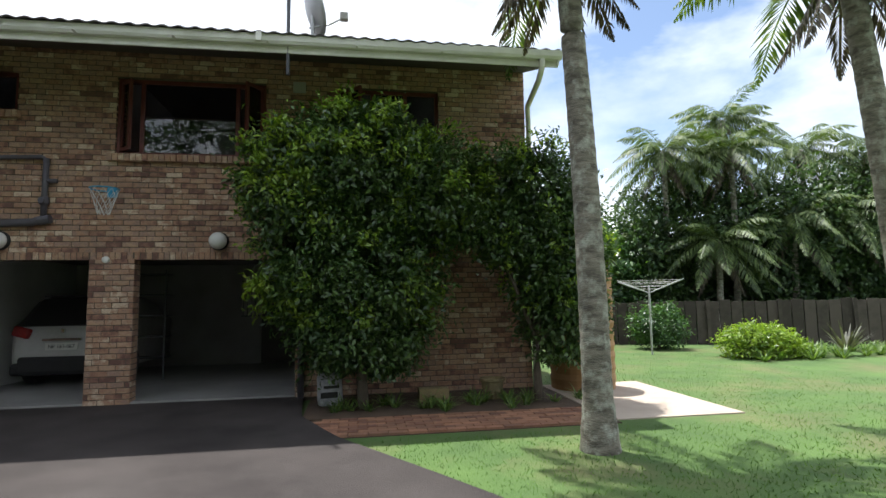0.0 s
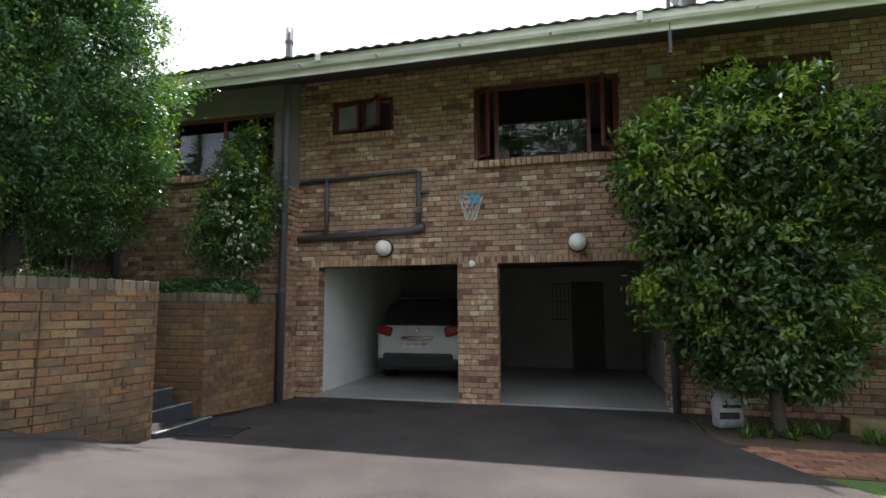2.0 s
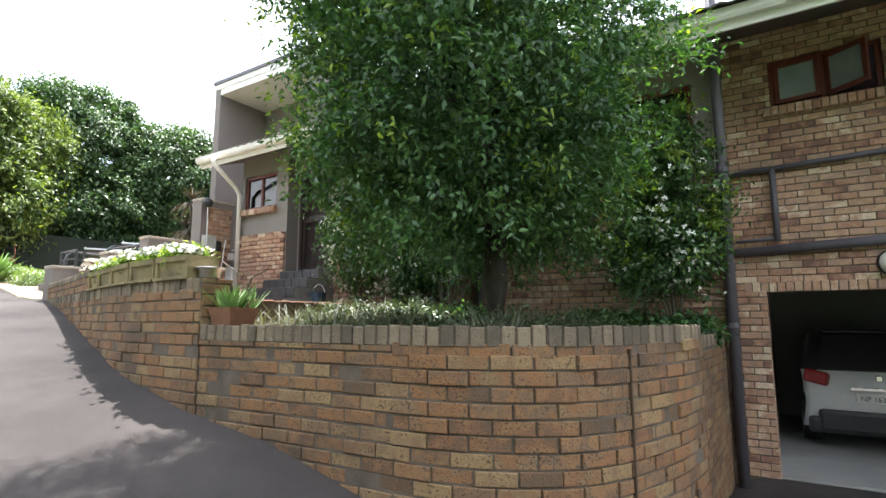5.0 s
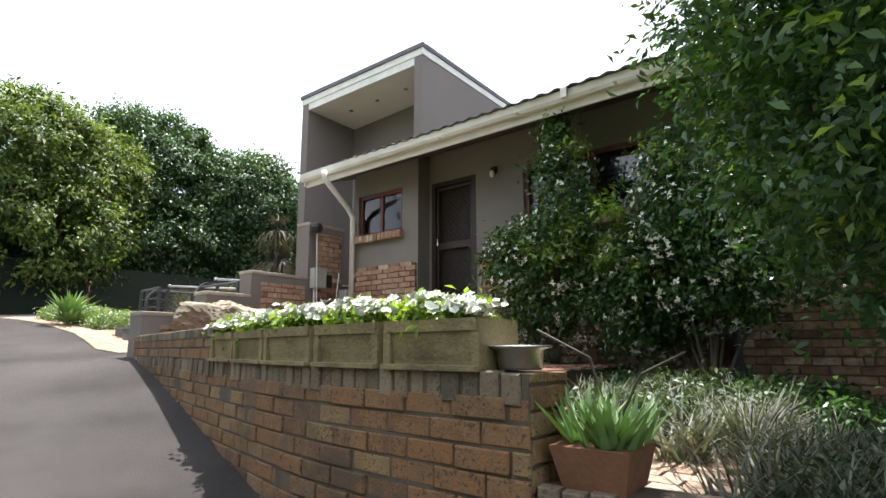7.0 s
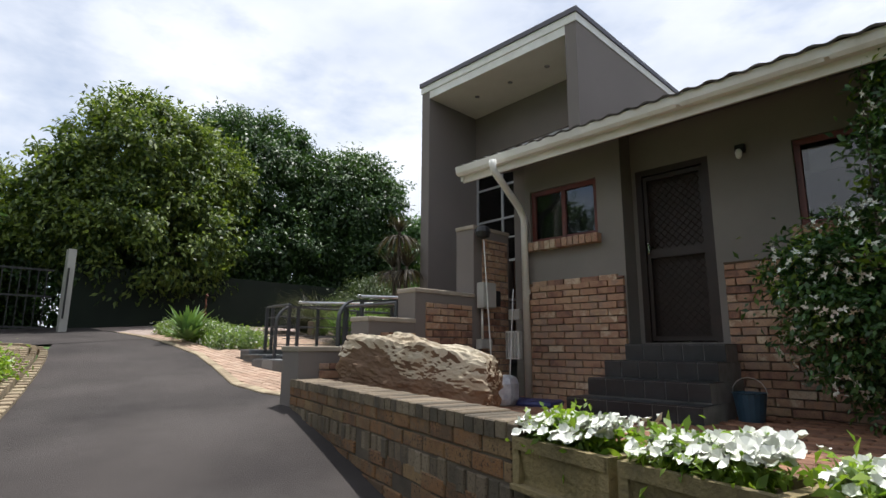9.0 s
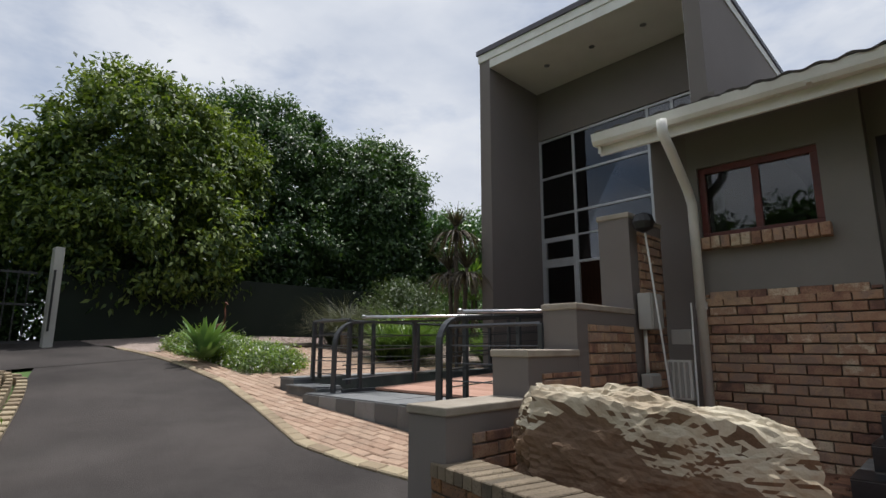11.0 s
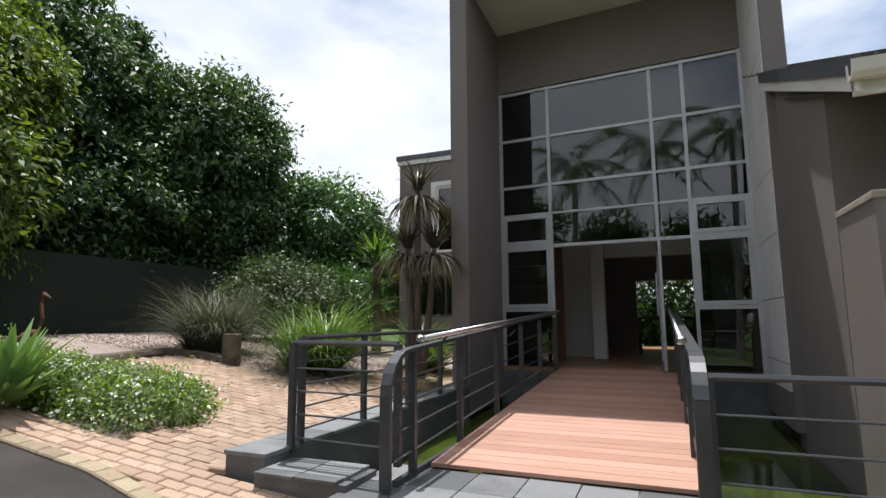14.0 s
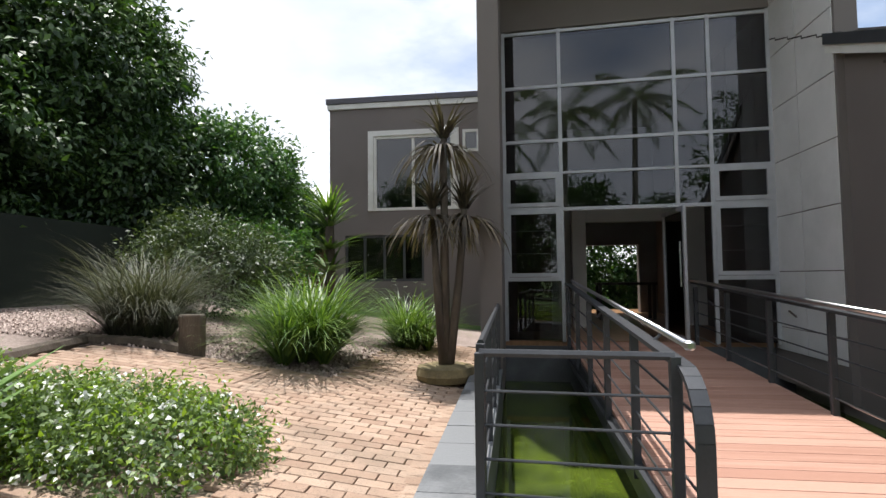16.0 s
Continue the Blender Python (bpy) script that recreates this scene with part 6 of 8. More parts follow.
leaves("foliage", 131, 70000, [(0, dy, 1.5, 0.9, 2.2, 1.6) for dy in (-4, -1, 2, 5, 8, 11)] + [(-1.4, dy, 0.6, 0.9, 1.6, 1.7) for dy in (-14, -12, -10, -8, -6)], 1900, 0.2, 0.17, 0.07, M_LEAF_FAR, hedge)
bv = tagged(empty("bougainvillea", pose(-26.6, 1.6, 3.0)), "magenta-flowering bougainvillea beyond the gate", "shrub")
M_MAGENTA = material("magenta_bract", (0.30, 0.03, 0.16), (0.17, 0.02, 0.09), 4, 0.6, 0, 20, pieces="island", spread=0.4, leafy=0.3)
leaves("foliage", 132, 6000, [(0, 0, 1.6, 0.9, 1.3, 1.4), (0, 0.5, 2.6, 0.7, 1.0, 1.0)], 260, 0.16, 0.11, 0.06, M_LEAF_A, bv)
leaves("blossom", 133, 1800, [(0, 0.2, 1.7, 0.95, 1.35, 1.4)], 60, 0.14, 0.07, 0.05, M_MAGENTA, bv)
tree("olive_shrub", (-24.6, 12.3, 2.95), "loose olive-green shrub in the gravel garden", "shrub", 141, [(0, 0, 1.0, 1.3, 1.1, 0.85), (0.7, 0.3, 0.8, 0.9, 0.9, 0.7), (-0.6, 0.6, 1.4, 0.8, 0.8, 0.7)], 15000, 600, 0.12, 0.085, 0.03, M_LEAF_GREY, 0.05, 0.4, shell=0.35)
tree("leafy_shrub", (-25.2, 15.6, 2.95), "green shrub near the far wing", "shrub", 142, [(0, 0, 1.1, 1.3, 1.1, 1.0), (-1.0, 0.4, 1.3, 1.0, 0.9, 1.0)], 9000, 420, 0.14, 0.12, 0.05, M_LEAF_A, 0.05, 0.4, shell=0.35)


def rosette(parent, seed, at, n, length, width, spread, lift, mat, sag=0.6, name="foliage", inner=0.05):
    rng = np.random.default_rng(seed)
    return joined_quads(name, [blade_strip(rng, at, n, length, width, spread, lift, 5, sag, inner)], mat, parent)


M_CORDYLINE = material("bronze_cordyline_leaf", (0.085, 0.07, 0.05), (0.035, 0.03, 0.022), 1.5, 0.4, 0, 20, pieces="island", spread=0.5, leafy=0.15)
cd = tagged(empty("cordyline", pose(-20.17, 9.75, 2.70)), "three-headed cordyline with dark drooping leaves", "plant")
for tp in ((0.0, 0.0, 2.55), (-0.12, -0.05, 1.75), (0.22, 0.05, 1.75)):
    part("stem", tube([(tp[0] * 0.15, 0, -0.02), (tp[0] * 0.7, tp[1], tp[2] * 0.55), tp], [0.06, 0.045, 0.035], 8), M_BARK, cd, smooth=True)
    k = int(tp[2] * 100 + tp[0] * 10)
    rosette(cd, k, (tp[0], tp[1], tp[2]), 70, 0.48, 0.03, 0.8, 0.9, M_CORDYLINE, 0.5)
    rosette(cd, k + 1, (tp[0], tp[1], tp[2] - 0.12), 80, 0.75, 0.035, 1.0, 0.1, M_DRYLEAF, 1.8, "dry_skirt")
ring = tagged(part("planter_ring", add_lathe(bmesh.new(), [(0.30, -0.05), (0.33, 0.02), (0.31, 0.10), (0.22, 0.12)], (0, 0, 0), 18), M_TROUGH), "low mossy stone ring round the cordyline", "planter ring")
ring.location = (-20.17, 9.75, 2.62)
yu = tagged(empty("yucca_tree", pose(-22.75, 13.2, 2.9)), "dark spiky yucca on a rough trunk", "plant")
part("stem", tube([(0, 0, -0.05), (0.03, 0, 0.9), (0, 0, 1.9)], [0.11, 0.09, 0.08], 9), M_BARK, yu, smooth=True)
for z in (0.9, 1.3, 1.7, 1.95):
    rosette(yu, int(z * 10), (0, 0, z), 44, 0.75, 0.07, 1.0, 0.75 if z > 1.5 else 0.35, M_BLADE, 0.25)
for k, (x, y, n, ln, mat, label, fl) in enumerate(((-21.85, 9.95, 1300, 1.42, M_BLADE, "large arching clump of strappy green grass", 14), (-21.0, 11.8, 700, 1.2, M_BLADE, "arching clump of strappy green grass with white blooms", 12), (-24.0, 10.15, 2400, 1.55, M_GREYBLADE, "wiry grey-green grass clump", 0), (-22.6, 11.2, 500, 1.1, M_BLADE, "arching clump of strappy green grass", 8))):
    g = tagged(empty("grass_clump", pose(x, y, ground_z(x, y) - 0.02)), label, "plant")
    rng = np.random.default_rng(200 + k)
    arr = [blade_strip(rng, (float(rng.normal() * 0.16), float(rng.normal() * 0.16), 0.0), n // 10, ln, 0.022 if mat is M_BLADE else 0.010, 1.0, 1.15, 6, 0.75) for _ in range(10)]
    joined_quads("foliage", arr, mat, g)
    if fl:
        q = []
        for j in range(fl):
            a = rng.random() * 6.28
            p = np.array([math.cos(a) * 0.6 * rng.random(), math.sin(a) * 0.6 * rng.random(), ln * (0.62 + 0.3 * rng.random())])
            for m in range(6):
                b = m * 1.05
                w = np.array([[math.cos(b), math.sin(b), 0.4]])
                q.append(leaf_quads(p[None, :] + w * 0.02, w, np.array([[0, 0, 1.0]]), np.array([0.045]), np.array([0.02])))
        joined_quads("blossom", q, M_PETAL, g)
wp = tagged(part("wooden_stump", box(-0.13, 0.13, -0.06, 0.06, -0.05, 0.52, 0.02), M_BARK), "short weathered wooden stump in the gravel", "stump")
wp.location = (-22.85, 9.25, 2.80)
ag = tagged(empty("agave_plant", pose(-22.2, 6.1, 2.80)), "bright green fox-tail agave rosette", "plant")
rosette(ag, 301, (0, 0, 0.14), 50, 0.60, 0.12, 0.95, 1.0, M_AGAVE, 0.12, "foliage", 0.08)
rosette(ag, 302, (0, 0, 0.06), 30, 0.52, 0.11, 1.1, 0.45, M_AGAVE, 0.1, "foliage", 0.12)
bird = tagged(empty("bird_statue", pose(-22.75, 6.55, 2.78)), "rusty iron long-legged bird ornament", "statue")
bm = bmesh.new()
add_lathe(bm, [(0.01, -0.14), (0.07, -0.08), (0.09, 0.0), (0.06, 0.1), (0.01, 0.16)], (0, 0, 0), 10)
bmesh.ops.rotate(bm, verts=bm.verts[:], cent=(0, 0, 0), matrix=Euler((0, radians(65), 0)).to_matrix())
bmesh.ops.translate(bm, verts=bm.verts[:], vec=(0, 0, 0.55))
add_tube(bm, [(0.0, -0.03, 0.5), (0.02, -0.03, 0.0)], 0.009, 5)
add_tube(bm, [(0.0, 0.03, 0.5), (0.02, 0.03, 0.0)], 0.009, 5)
add_tube(bm, [(0.12, 0, 0.6), (0.17, 0, 0.75), (0.13, 0, 0.9), (0.17, 0, 0.98), (0.27, 0, 0.94)], [0.02, 0.015, 0.014, 0.022, 0.004], 6)
part("body", bm, M_RUST, bird)

# flower bed by the drive
bed = tagged(empty("flower_bed", pose(-22.5, 6.72, 2.6)), "low green ground cover with small white flowers", "plants", kind="stuff")
blobs = [(-1.35 + 0.4 * k, -0.12 + 0.10 * math.sin(k * 1.7) + 0.04 * k, 0.02, 0.6, 0.6, 0.27) for k in range(7)]
blobs = [(b[0], b[1], ground_z(-22.5 + b[0], 6.72 + b[1]) - 2.6 + 0.06, b[3], b[4], b[5]) for b in blobs]
leaves("foliage", 311, 42000, blobs, 1600, 0.05, 0.04, 0.018, M_LEAF_BED, bed, shell=0.2)
leaves("foliage", 313, 9000, blobs, 400, 0.06, 0.045, 0.02, M_LEAF_TIP, bed, shell=0.1)
leaves("blossom", 312, 3000, [(b[0], b[1], b[2] + 0.02, b[3], b[4], b[5] * 1.04) for b in blobs], 1300, 0.014, 0.031, 0.026, M_PETAL, bed, shell=0.03)

# planter plants
pp = tagged(empty("planter_plants", pose(-8.3, 4.15, 1.66)), "grey-green grassy planting behind the brick wall", "plants", kind="stuff")
rng = np.random.default_rng(77)
arr = []
for k in range(150):
    x, y = float(rng.uniform(-1.05, 0.75)), float(rng.uniform(-0.2, 1.3))
    arr.append(blade_strip(rng, (x, y, 0.0), 24, 0.34, 0.014, 1.0, 1.0, 4, 0.7))
joined_quads("foliage", arr, M_GREYBLADE, pp)
leaves("foliage", 78, 9000, [(-0.3, 0.1, 0.08, 0.7, 0.35, 0.16), (0.4, 0.4, 0.08, 0.5, 0.6, 0.16), (0.6, 1.4, 0.08, 0.4, 0.9, 0.16)], 400, 0.05, 0.045, 0.016, M_LEAF_GREY, pp)
gw2 = tagged(empty("path_grasses", pose(-9.9, 4.6, 1.7)), "tufted grey-green grasses beside the brick patio", "plants", kind="stuff")
joined_quads("foliage", [blade_strip(rng, (float(rng.uniform(-0.9, 0.6)), float(rng.uniform(0.1, 2.6)), 0.0), 22, 0.42, 0.014, 1.0, 1.0, 4, 0.7) for _ in range(130)], M_GREYBLADE, gw2)
leaves("foliage", 178, 9000, [(-0.2, 0.8, 0.1, 0.5, 0.6, 0.22), (0.1, 1.6, 0.1, 0.5, 0.9, 0.24)], 350, 0.05, 0.05, 0.02, M_LEAF_GREY, gw2)
bp = tagged(empty("bed_plants", pose(-7.6, 7.4, 1.62)), "low green leafy plants in the bed by the garage", "plants", kind="stuff")
leaves("foliage", 79, 9000, [(-0.3, 0, 0.1, 0.6, 0.32, 0.22), (0.45, 0.1, 0.1, 0.4, 0.35, 0.18)], 300, 0.06, 0.08, 0.035, M_LEAF_A, bp)
pw = tagged(empty("path_plants", pose(-10.0, 5.6, 1.7)), "low leafy plants under the jasmine", "plants", kind="stuff")
leaves("foliage", 80, 12000, [(-0.5, 1.2, 0.08, 1.0, 0.4, 0.2), (0.6, 0.9, 0.08, 0.6, 0.6, 0.2)], 400, 0.06, 0.06, 0.03, M_LEAF_A, pw)
hb = tagged(empty("border_ferns", pose(0.3, 7.3, 0.03)), "low green ferns along the brick path", "plants", kind="stuff")
rng = np.random.default_rng(81)
joined_quads("foliage", [blade_strip(rng, (float(rng.uniform(-0.7, 3.0)), float(rng.uniform(-0.2, 0.5)), 0.0), 22, 0.28, 0.02, 1.0, 1.0, 4) for _ in range(34)], M_BLADE, hb)

# potted succulent on the low wall
pot = tagged(empty("plant_pot", pose(-9.62, 3.70, LOWTOP + 0.005)), "small square terracotta pot with spiky green succulents", "plant pot")
bm = bmesh.new()
vs = [bm.verts.new((sx * w, sy * w, z)) for z, w in ((0, 0.10), (0.13, 0.13)) for sx, sy in ((-1, -1), (1, -1), (1, 1), (-1, 1))]
bm.faces.new(vs[:4][::-1])
bm.faces.new(vs[4:])
for k in range(4):
    bm.faces.new((vs[k], vs[(k + 1) % 4], vs[4 + (k + 1) % 4], vs[4 + k]))
part("pot", bm, material("terracotta", (0.22, 0.10, 0.05), (0.14, 0.065, 0.035), 8, 0.9, 0.3, 60), pot)
rng = np.random.default_rng(9)
joined_quads("foliage", [blade_strip(rng, (float(rng.uniform(-0.09, 0.09)), float(rng.uniform(-0.09, 0.09)), 0.12), 10, 0.2, 0.028, 0.8, 1.0, 3, 0.1) for _ in range(12)], M_AGAVE, pot)
part("dry_stalk", tube([(0.05, 0, 0.12), (-0.05, 0.05, 0.4), (-0.25, 0.05, 0.5)], 0.005, 5), M_DRYLEAF, pot)
part("dry_stalk", tube([(0.0, 0.05, 0.12), (0.12, 0.05, 0.35), (0.25, 0.1, 0.42)], 0.005, 5), M_DRYLEAF, pot)

# lawn blades near the camera
lawn_grass = tagged(empty("lawn_grass", pose(3.0, 4.0, 0.0)), "short mown green grass", "grass", kind="stuff")
rng = np.random.default_rng(15)
n = 60000
gx, gy = rng.uniform(-0.6, 9.0, n), rng.uniform(1.0, 13.0, n)
edge = np.array([north_edge(float(x)) for x in gx])
keep = (gy > edge + 0.08) & ~((gx < 4.9) & (gy > 5.85) & (gy < 9.0)) & (rng.random(n) < np.clip(1.35 - np.hypot(gx - 0.5, gy - 2.5) / 9, 0.12, 1))
gx, gy = gx[keep], gy[keep]
n = len(gx)
p = np.stack([gx - 3.0, gy - 4.0, np.full(n, 0.012)], 1)
ax = rng.normal(size=(n, 3)) * 0.7 + np.array([0, 0, 1.0])
quads_object("turf", leaf_quads(p, ax, rng.normal(size=(n, 3)), 0.05 + 0.05 * rng.random(n), np.full(n, 0.012)), M_GRASS, lawn_grass)

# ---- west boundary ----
tagged(part("wall_green", box(-27.45, -27.2, 4.9, 20.0, 2.6, 4.75), M_GREENWALL), "green boundary wall, near-black in colour for tree shade", "wall", kind="structure")
# plain wall added to stop bright sky gaps behind the gate
tagged(part("wall_boundary", box(-32.2, -32.0, -16.0, 5.0, 1.4, 4.6), M_GREENWALL), "plain dark wall added behind the gate hedge against sky gaps", "wall", kind="structure")
sheet("road_gateway", lambda x, y: y < north_edge(x) - 0.03 and y > 1.3 and x < -22.9, -31.0, -22.6, 1.2, 8.0, 0.2, 0.017, M_ASPHALT, "grey asphalt apron at the gate", "driveway")
gp = tagged(empty("gate_post", pose(-25.9, 4.65, ground_z(-25.9, 4.65) - 0.05)), "tall flat plastered gate post", "gate post")
part("post", box(-0.14, 0.14, -0.08, 0.08, 0.0, 1.95, 0.01), M_PLASTER_LIGHT, gp)
part("latch_bar", tube([(0.17, -0.04, 0.35), (0.17, -0.04, 1.5)], 0.02, 6), M_BLACK, gp)
gate = tagged(empty("metal_gate", pose(-26.1, 4.4, ground_z(-26.1, 4.4))), "black palisade driveway gate", "gate")
for k in range(15):
    part("bar", tube([(0.0, -0.12 - 0.16 * k, 0.08), (0.0, -0.12 - 0.16 * k, 1.45)], 0.012, 5), M_BLACK, gate)
for z in (0.1, 0.8, 1.4):
    part("rail", box(-0.02, 0.02, -2.5, 0.0, z - 0.02, z + 0.02), M_BLACK, gate)

# ---- gravel garden edging and kerb island ----
gravel = sheet("ground_gravel", lambda x, y: (y > 9.2 and x < -21.25 + max(0, y - 10.5) * 0.5 and x > -27.2 and y < 15.5) or (y > north_edge(x) + 0.05 and x < -23.9 and x > -27.2 and y < 15), -27.4, -19.6, 5.0, 16.0, 0.2, 0.005, M_GRAVEL, "pinkish gravel strewn with leaves", "gravel")
stones = tagged(empty("gravel_stones", pose(-23, 10, 2.8)), "loose pink and brown gravel stones", "gravel", kind="stuff")
rng = np.random.default_rng(33)
n = 9000
sx, sy = rng.uniform(-27, -20.9, n), 9.2 + np.abs(rng.normal(size=n)) * 1.8
keep = ((sx < -21.25 + np.maximum(0, sy - 10.5) * 0.5) & (sy < 14))
sx, sy = sx[keep], sy[keep]
sz = np.array([ground_z(float(x), float(y)) for x, y in zip(sx, sy)])
p = np.stack([sx + 23, sy - 10, sz - 2.8 + 0.015], 1)
quads_object("pebbles", leaf_quads(p, rng.normal(size=(len(p), 3)) * np.array([1, 1, 0.2]), rng.normal(size=(len(p), 3)) * 0.3 + np.array([0, 0, 1]), 0.025 + 0.03 * rng.random(len(p)), 0.02 + 0.02 * rng.random(len(p)), 0.5), M_STONE, stones)
edge_beam = tagged(part("timber_edging", tube([(x, y, ground_z(x, y) + 0.03) for x, y in ((-23.8, 7.4), (-23.9, 8.2), (-24.1, 9.2), (-23.6, 9.4), (-22.95, 9.3))], 0.075, 8), M_BARK), "dark timber log edging of the gravel bed", "edging")
kerb = tagged(empty("pavement_island", pose(0, 0, 0)), "sandstone-coloured brick border of the drive", "kerb", kind="structure")
M_KERB = brick_material("kerb_brick", "island", [(0.40, 0.33, 0.22), (0.24, 0.18, 0.12), (0.33, 0.26, 0.17)], (0.12, 0.10, 0.06), 0.4)
rows = []
kl = Line(ribbon([(-15.6, 2.35), (-17.5, 2.82), (-19.5, 3.25), (-21.3, 3.62), (-22.2, 3.72), (-22.7, 3.45), (-22.6, 3.05), (-21.8, 2.7)], 8))
rng = random.Random(4)
for ring_k in range(-1, 6):
    s = 0.11 * (ring_k % 2)
    while s < kl.length - 0.1:
        q, t = kl.at(s)
        o = Vector((t.y, -t.x))
        left = Vector((-t.y, t.x))
        w = 0.07 if ring_k == 0 else 0.11
        c = q + left * (0.04 + 0.125 * ring_k)
        z = ground_z(c.x, c.y) + (0.05 if ring_k == 0 else 0.03 if ring_k > 0 else 0.0)
        rows.append((Vector((c.x, c.y, z + rng.uniform(-0.004, 0.004))), Vector((t.x, t.y, 0.0)), Vector((0, 0, 1)), Vector((left.x, left.y, 0.0)), 0.2, 0.12, w))
        s += 0.212
pieces_mesh("kerb_brick", rows, M_KERB, kerb)
isl = tagged(empty("island_plants", pose(-20.2, 2.0, 2.35)), "yellow-green low plants on the drive island", "plants", kind="stuff")
leaves("foliage", 501, 14000, [(-2.0 + 0.7 * k, 0.1 + 0.15 * k - 0.35 * (k > 4), 0.08, 0.6, 0.45, 0.3) for k in range(6)], 500, 0.07, 0.07, 0.03, M_LEAF_TIP, isl)

# ---- flower troughs on the wall ----
tl = Line([p for p in high_pts if p.x > -12.6])


def trough(s0, s1, seed):
    q, t = tl.at((s0 + s1) / 2)
    left = Vector((-t.y, t.x))
    ang = math.degrees(math.atan2(t.y, t.x))
    c = q + left * 0.115
    ln = s1 - s0 - 0.055
    tr = tagged(empty("flower_trough", pose(c.x, c.y, HIGHTOP + 0.008, 0, 0, ang)), "mossy concrete trough of white petunias on a brick wall", "flower trough", "troughs on the wall")
    bm = bmesh.new()
    prof = [(-0.11, 0.0), (-0.105, 0.03), (-0.12, 0.135), (-0.135, 0.14), (-0.135, 0.185), (-0.105, 0.185), (-0.10, 0.15)]
    full = prof + [(-y, z) for y, z in reversed(prof)]
    ra = [bm.verts.new((-ln / 2, y, z)) for y, z in full]
    rb = [bm.verts.new((ln / 2, y, z)) for y, z in full]
    for k in range(len(full)):
        bm.faces.new((ra[k], ra[(k + 1) % len(full)], rb[(k + 1) % len(full)], rb[k]))
    for x0, x1 in ((-ln / 2 - 0.008, -ln / 2 + 0.03), (ln / 2 - 0.03, ln / 2 + 0.008)):
        add_box(bm, x0, x1, -0.13, 0.13, 0.002, 0.184)
    part("trough", bm, M_TROUGH, tr)
    part("base_slab", box(-ln / 2 - 0.004, ln / 2 + 0.004, -0.15, 0.13, -0.006, 0.016, 0.004), M_TROUGH, tr)
    rng = np.random.default_rng(seed)
    blobs = [(-ln / 2 + 0.12 + 0.14 * k, 0.0, 0.20, 0.13, 0.12, 0.07) for k in range(max(1, int((ln - 0.1) / 0.14)))]
    leaves("foliage", seed, int(2600 * ln), blobs, int(200 * ln), 0.03, 0.042, 0.018, M_LEAF_TIP, tr, shell=0.2)
    n = int(430 * ln)
    quads = []
    for k in range(n):
        heap = 0.5 + 0.5 * math.sin(9.0 * (k * 0.618 % 1.0) * ln + seed)
        p = np.array([-ln / 2 + 0.03 + (ln - 0.06) * (k * 0.618 % 1.0), rng.normal() * 0.07, 0.195 + 0.04 * heap + 0.06 * rng.random()])
        d = unit(np.array([[rng.normal() * 0.45, -0.5 + rng.normal() * 0.4, 0.9]]))[0]
        sd = unit(np.cross(d, rng.normal(size=(1, 3))))[0]
        ot = np.cross(d, sd)
        R = 0.017 + 0.011 * rng.random()
        m = 6
        rim = [(sd * math.cos(2 * np.pi * (j + 0.5 * h) / m) + ot * math.sin(2 * np.pi * (j + 0.5 * h) / m)) * R * (1.0 if h else 0.84) + d * (0.014 + rng.normal() * 0.003) for j in range(m) for h in (0, 1)]
        for j in range(m):
            quads.append(np.array([p, p + rim[2 * j], p + rim[2 * j + 1], p + rim[(2 * j + 2) % (2 * m)]]))
    quads_object("blossom", np.array(quads), M_PETAL, tr)
    return tr


cuts = [0.0, 0.52, 1.05, 1.62, 2.12, 2.64]
for k in range(5):
    trough(cuts[k], cuts[k + 1], 600 + k)
bowl = tagged(part("steel_bowl", add_lathe(bmesh.new(), [(0.075, 0.0), (0.08, 0.008), (0.085, 0.07), (0.115, 0.078), (0.118, 0.084), (0.11, 0.086), (0.08, 0.075), (0.075, 0.012)], (0, 0, 0), 28), M_BRUSHED, smooth=True), "stainless steel pet bowl on the wall end", "bowl")
bowl.location = (-9.90, 3.67, HIGHTOP + 0.008)

# ---- boulder ----
bm = bmesh.new()
bmesh.ops.create_icosphere(bm, subdivisions=6, radius=1.0)
noise.seed_set(7)
for v in bm.verts:
    c = v.co.copy()
    m = max(abs(c.x), abs(c.y), abs(c.z))
    c = c.lerp(c / m, 0.72)
    z = c.z
    f = noise.fractal(c * 1.6, 1.0, 2.0, 6)
    g = noise.fractal(c * 5.0 + Vector((3, 1, 2)), 0.8, 2.0, 5)
    c += v.co.normalized() * (0.10 * f + 0.05 * g + 0.022 * noise.fractal(c * 15.0, 0.7, 2.0, 4))
    if z > 0.55:
        c.z += 0.12 * round(3 * noise.noise(c * 2.2)) / 3 - 0.18 * max(0, c.x - 0.1)
    v.co = Vector((c.x * 0.72, c.y * 0.30 * (1.0 - 0.25 * z), c.z * 0.40 - 0.09 * c.x))
boulder = tagged(part("boulder", bm, M_ROCKFACE), "big rough sandstone boulder, coloured sunlit pale on top and brown on its face", "boulder")
# sunlit top put into the colour: paler rock by height and slope
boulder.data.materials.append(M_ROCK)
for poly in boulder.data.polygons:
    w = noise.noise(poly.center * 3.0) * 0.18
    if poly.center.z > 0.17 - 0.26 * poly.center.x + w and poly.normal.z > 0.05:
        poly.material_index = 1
boulder.matrix_world = pose(-14.78, 5.52, 2.36, 0, 0, 28)

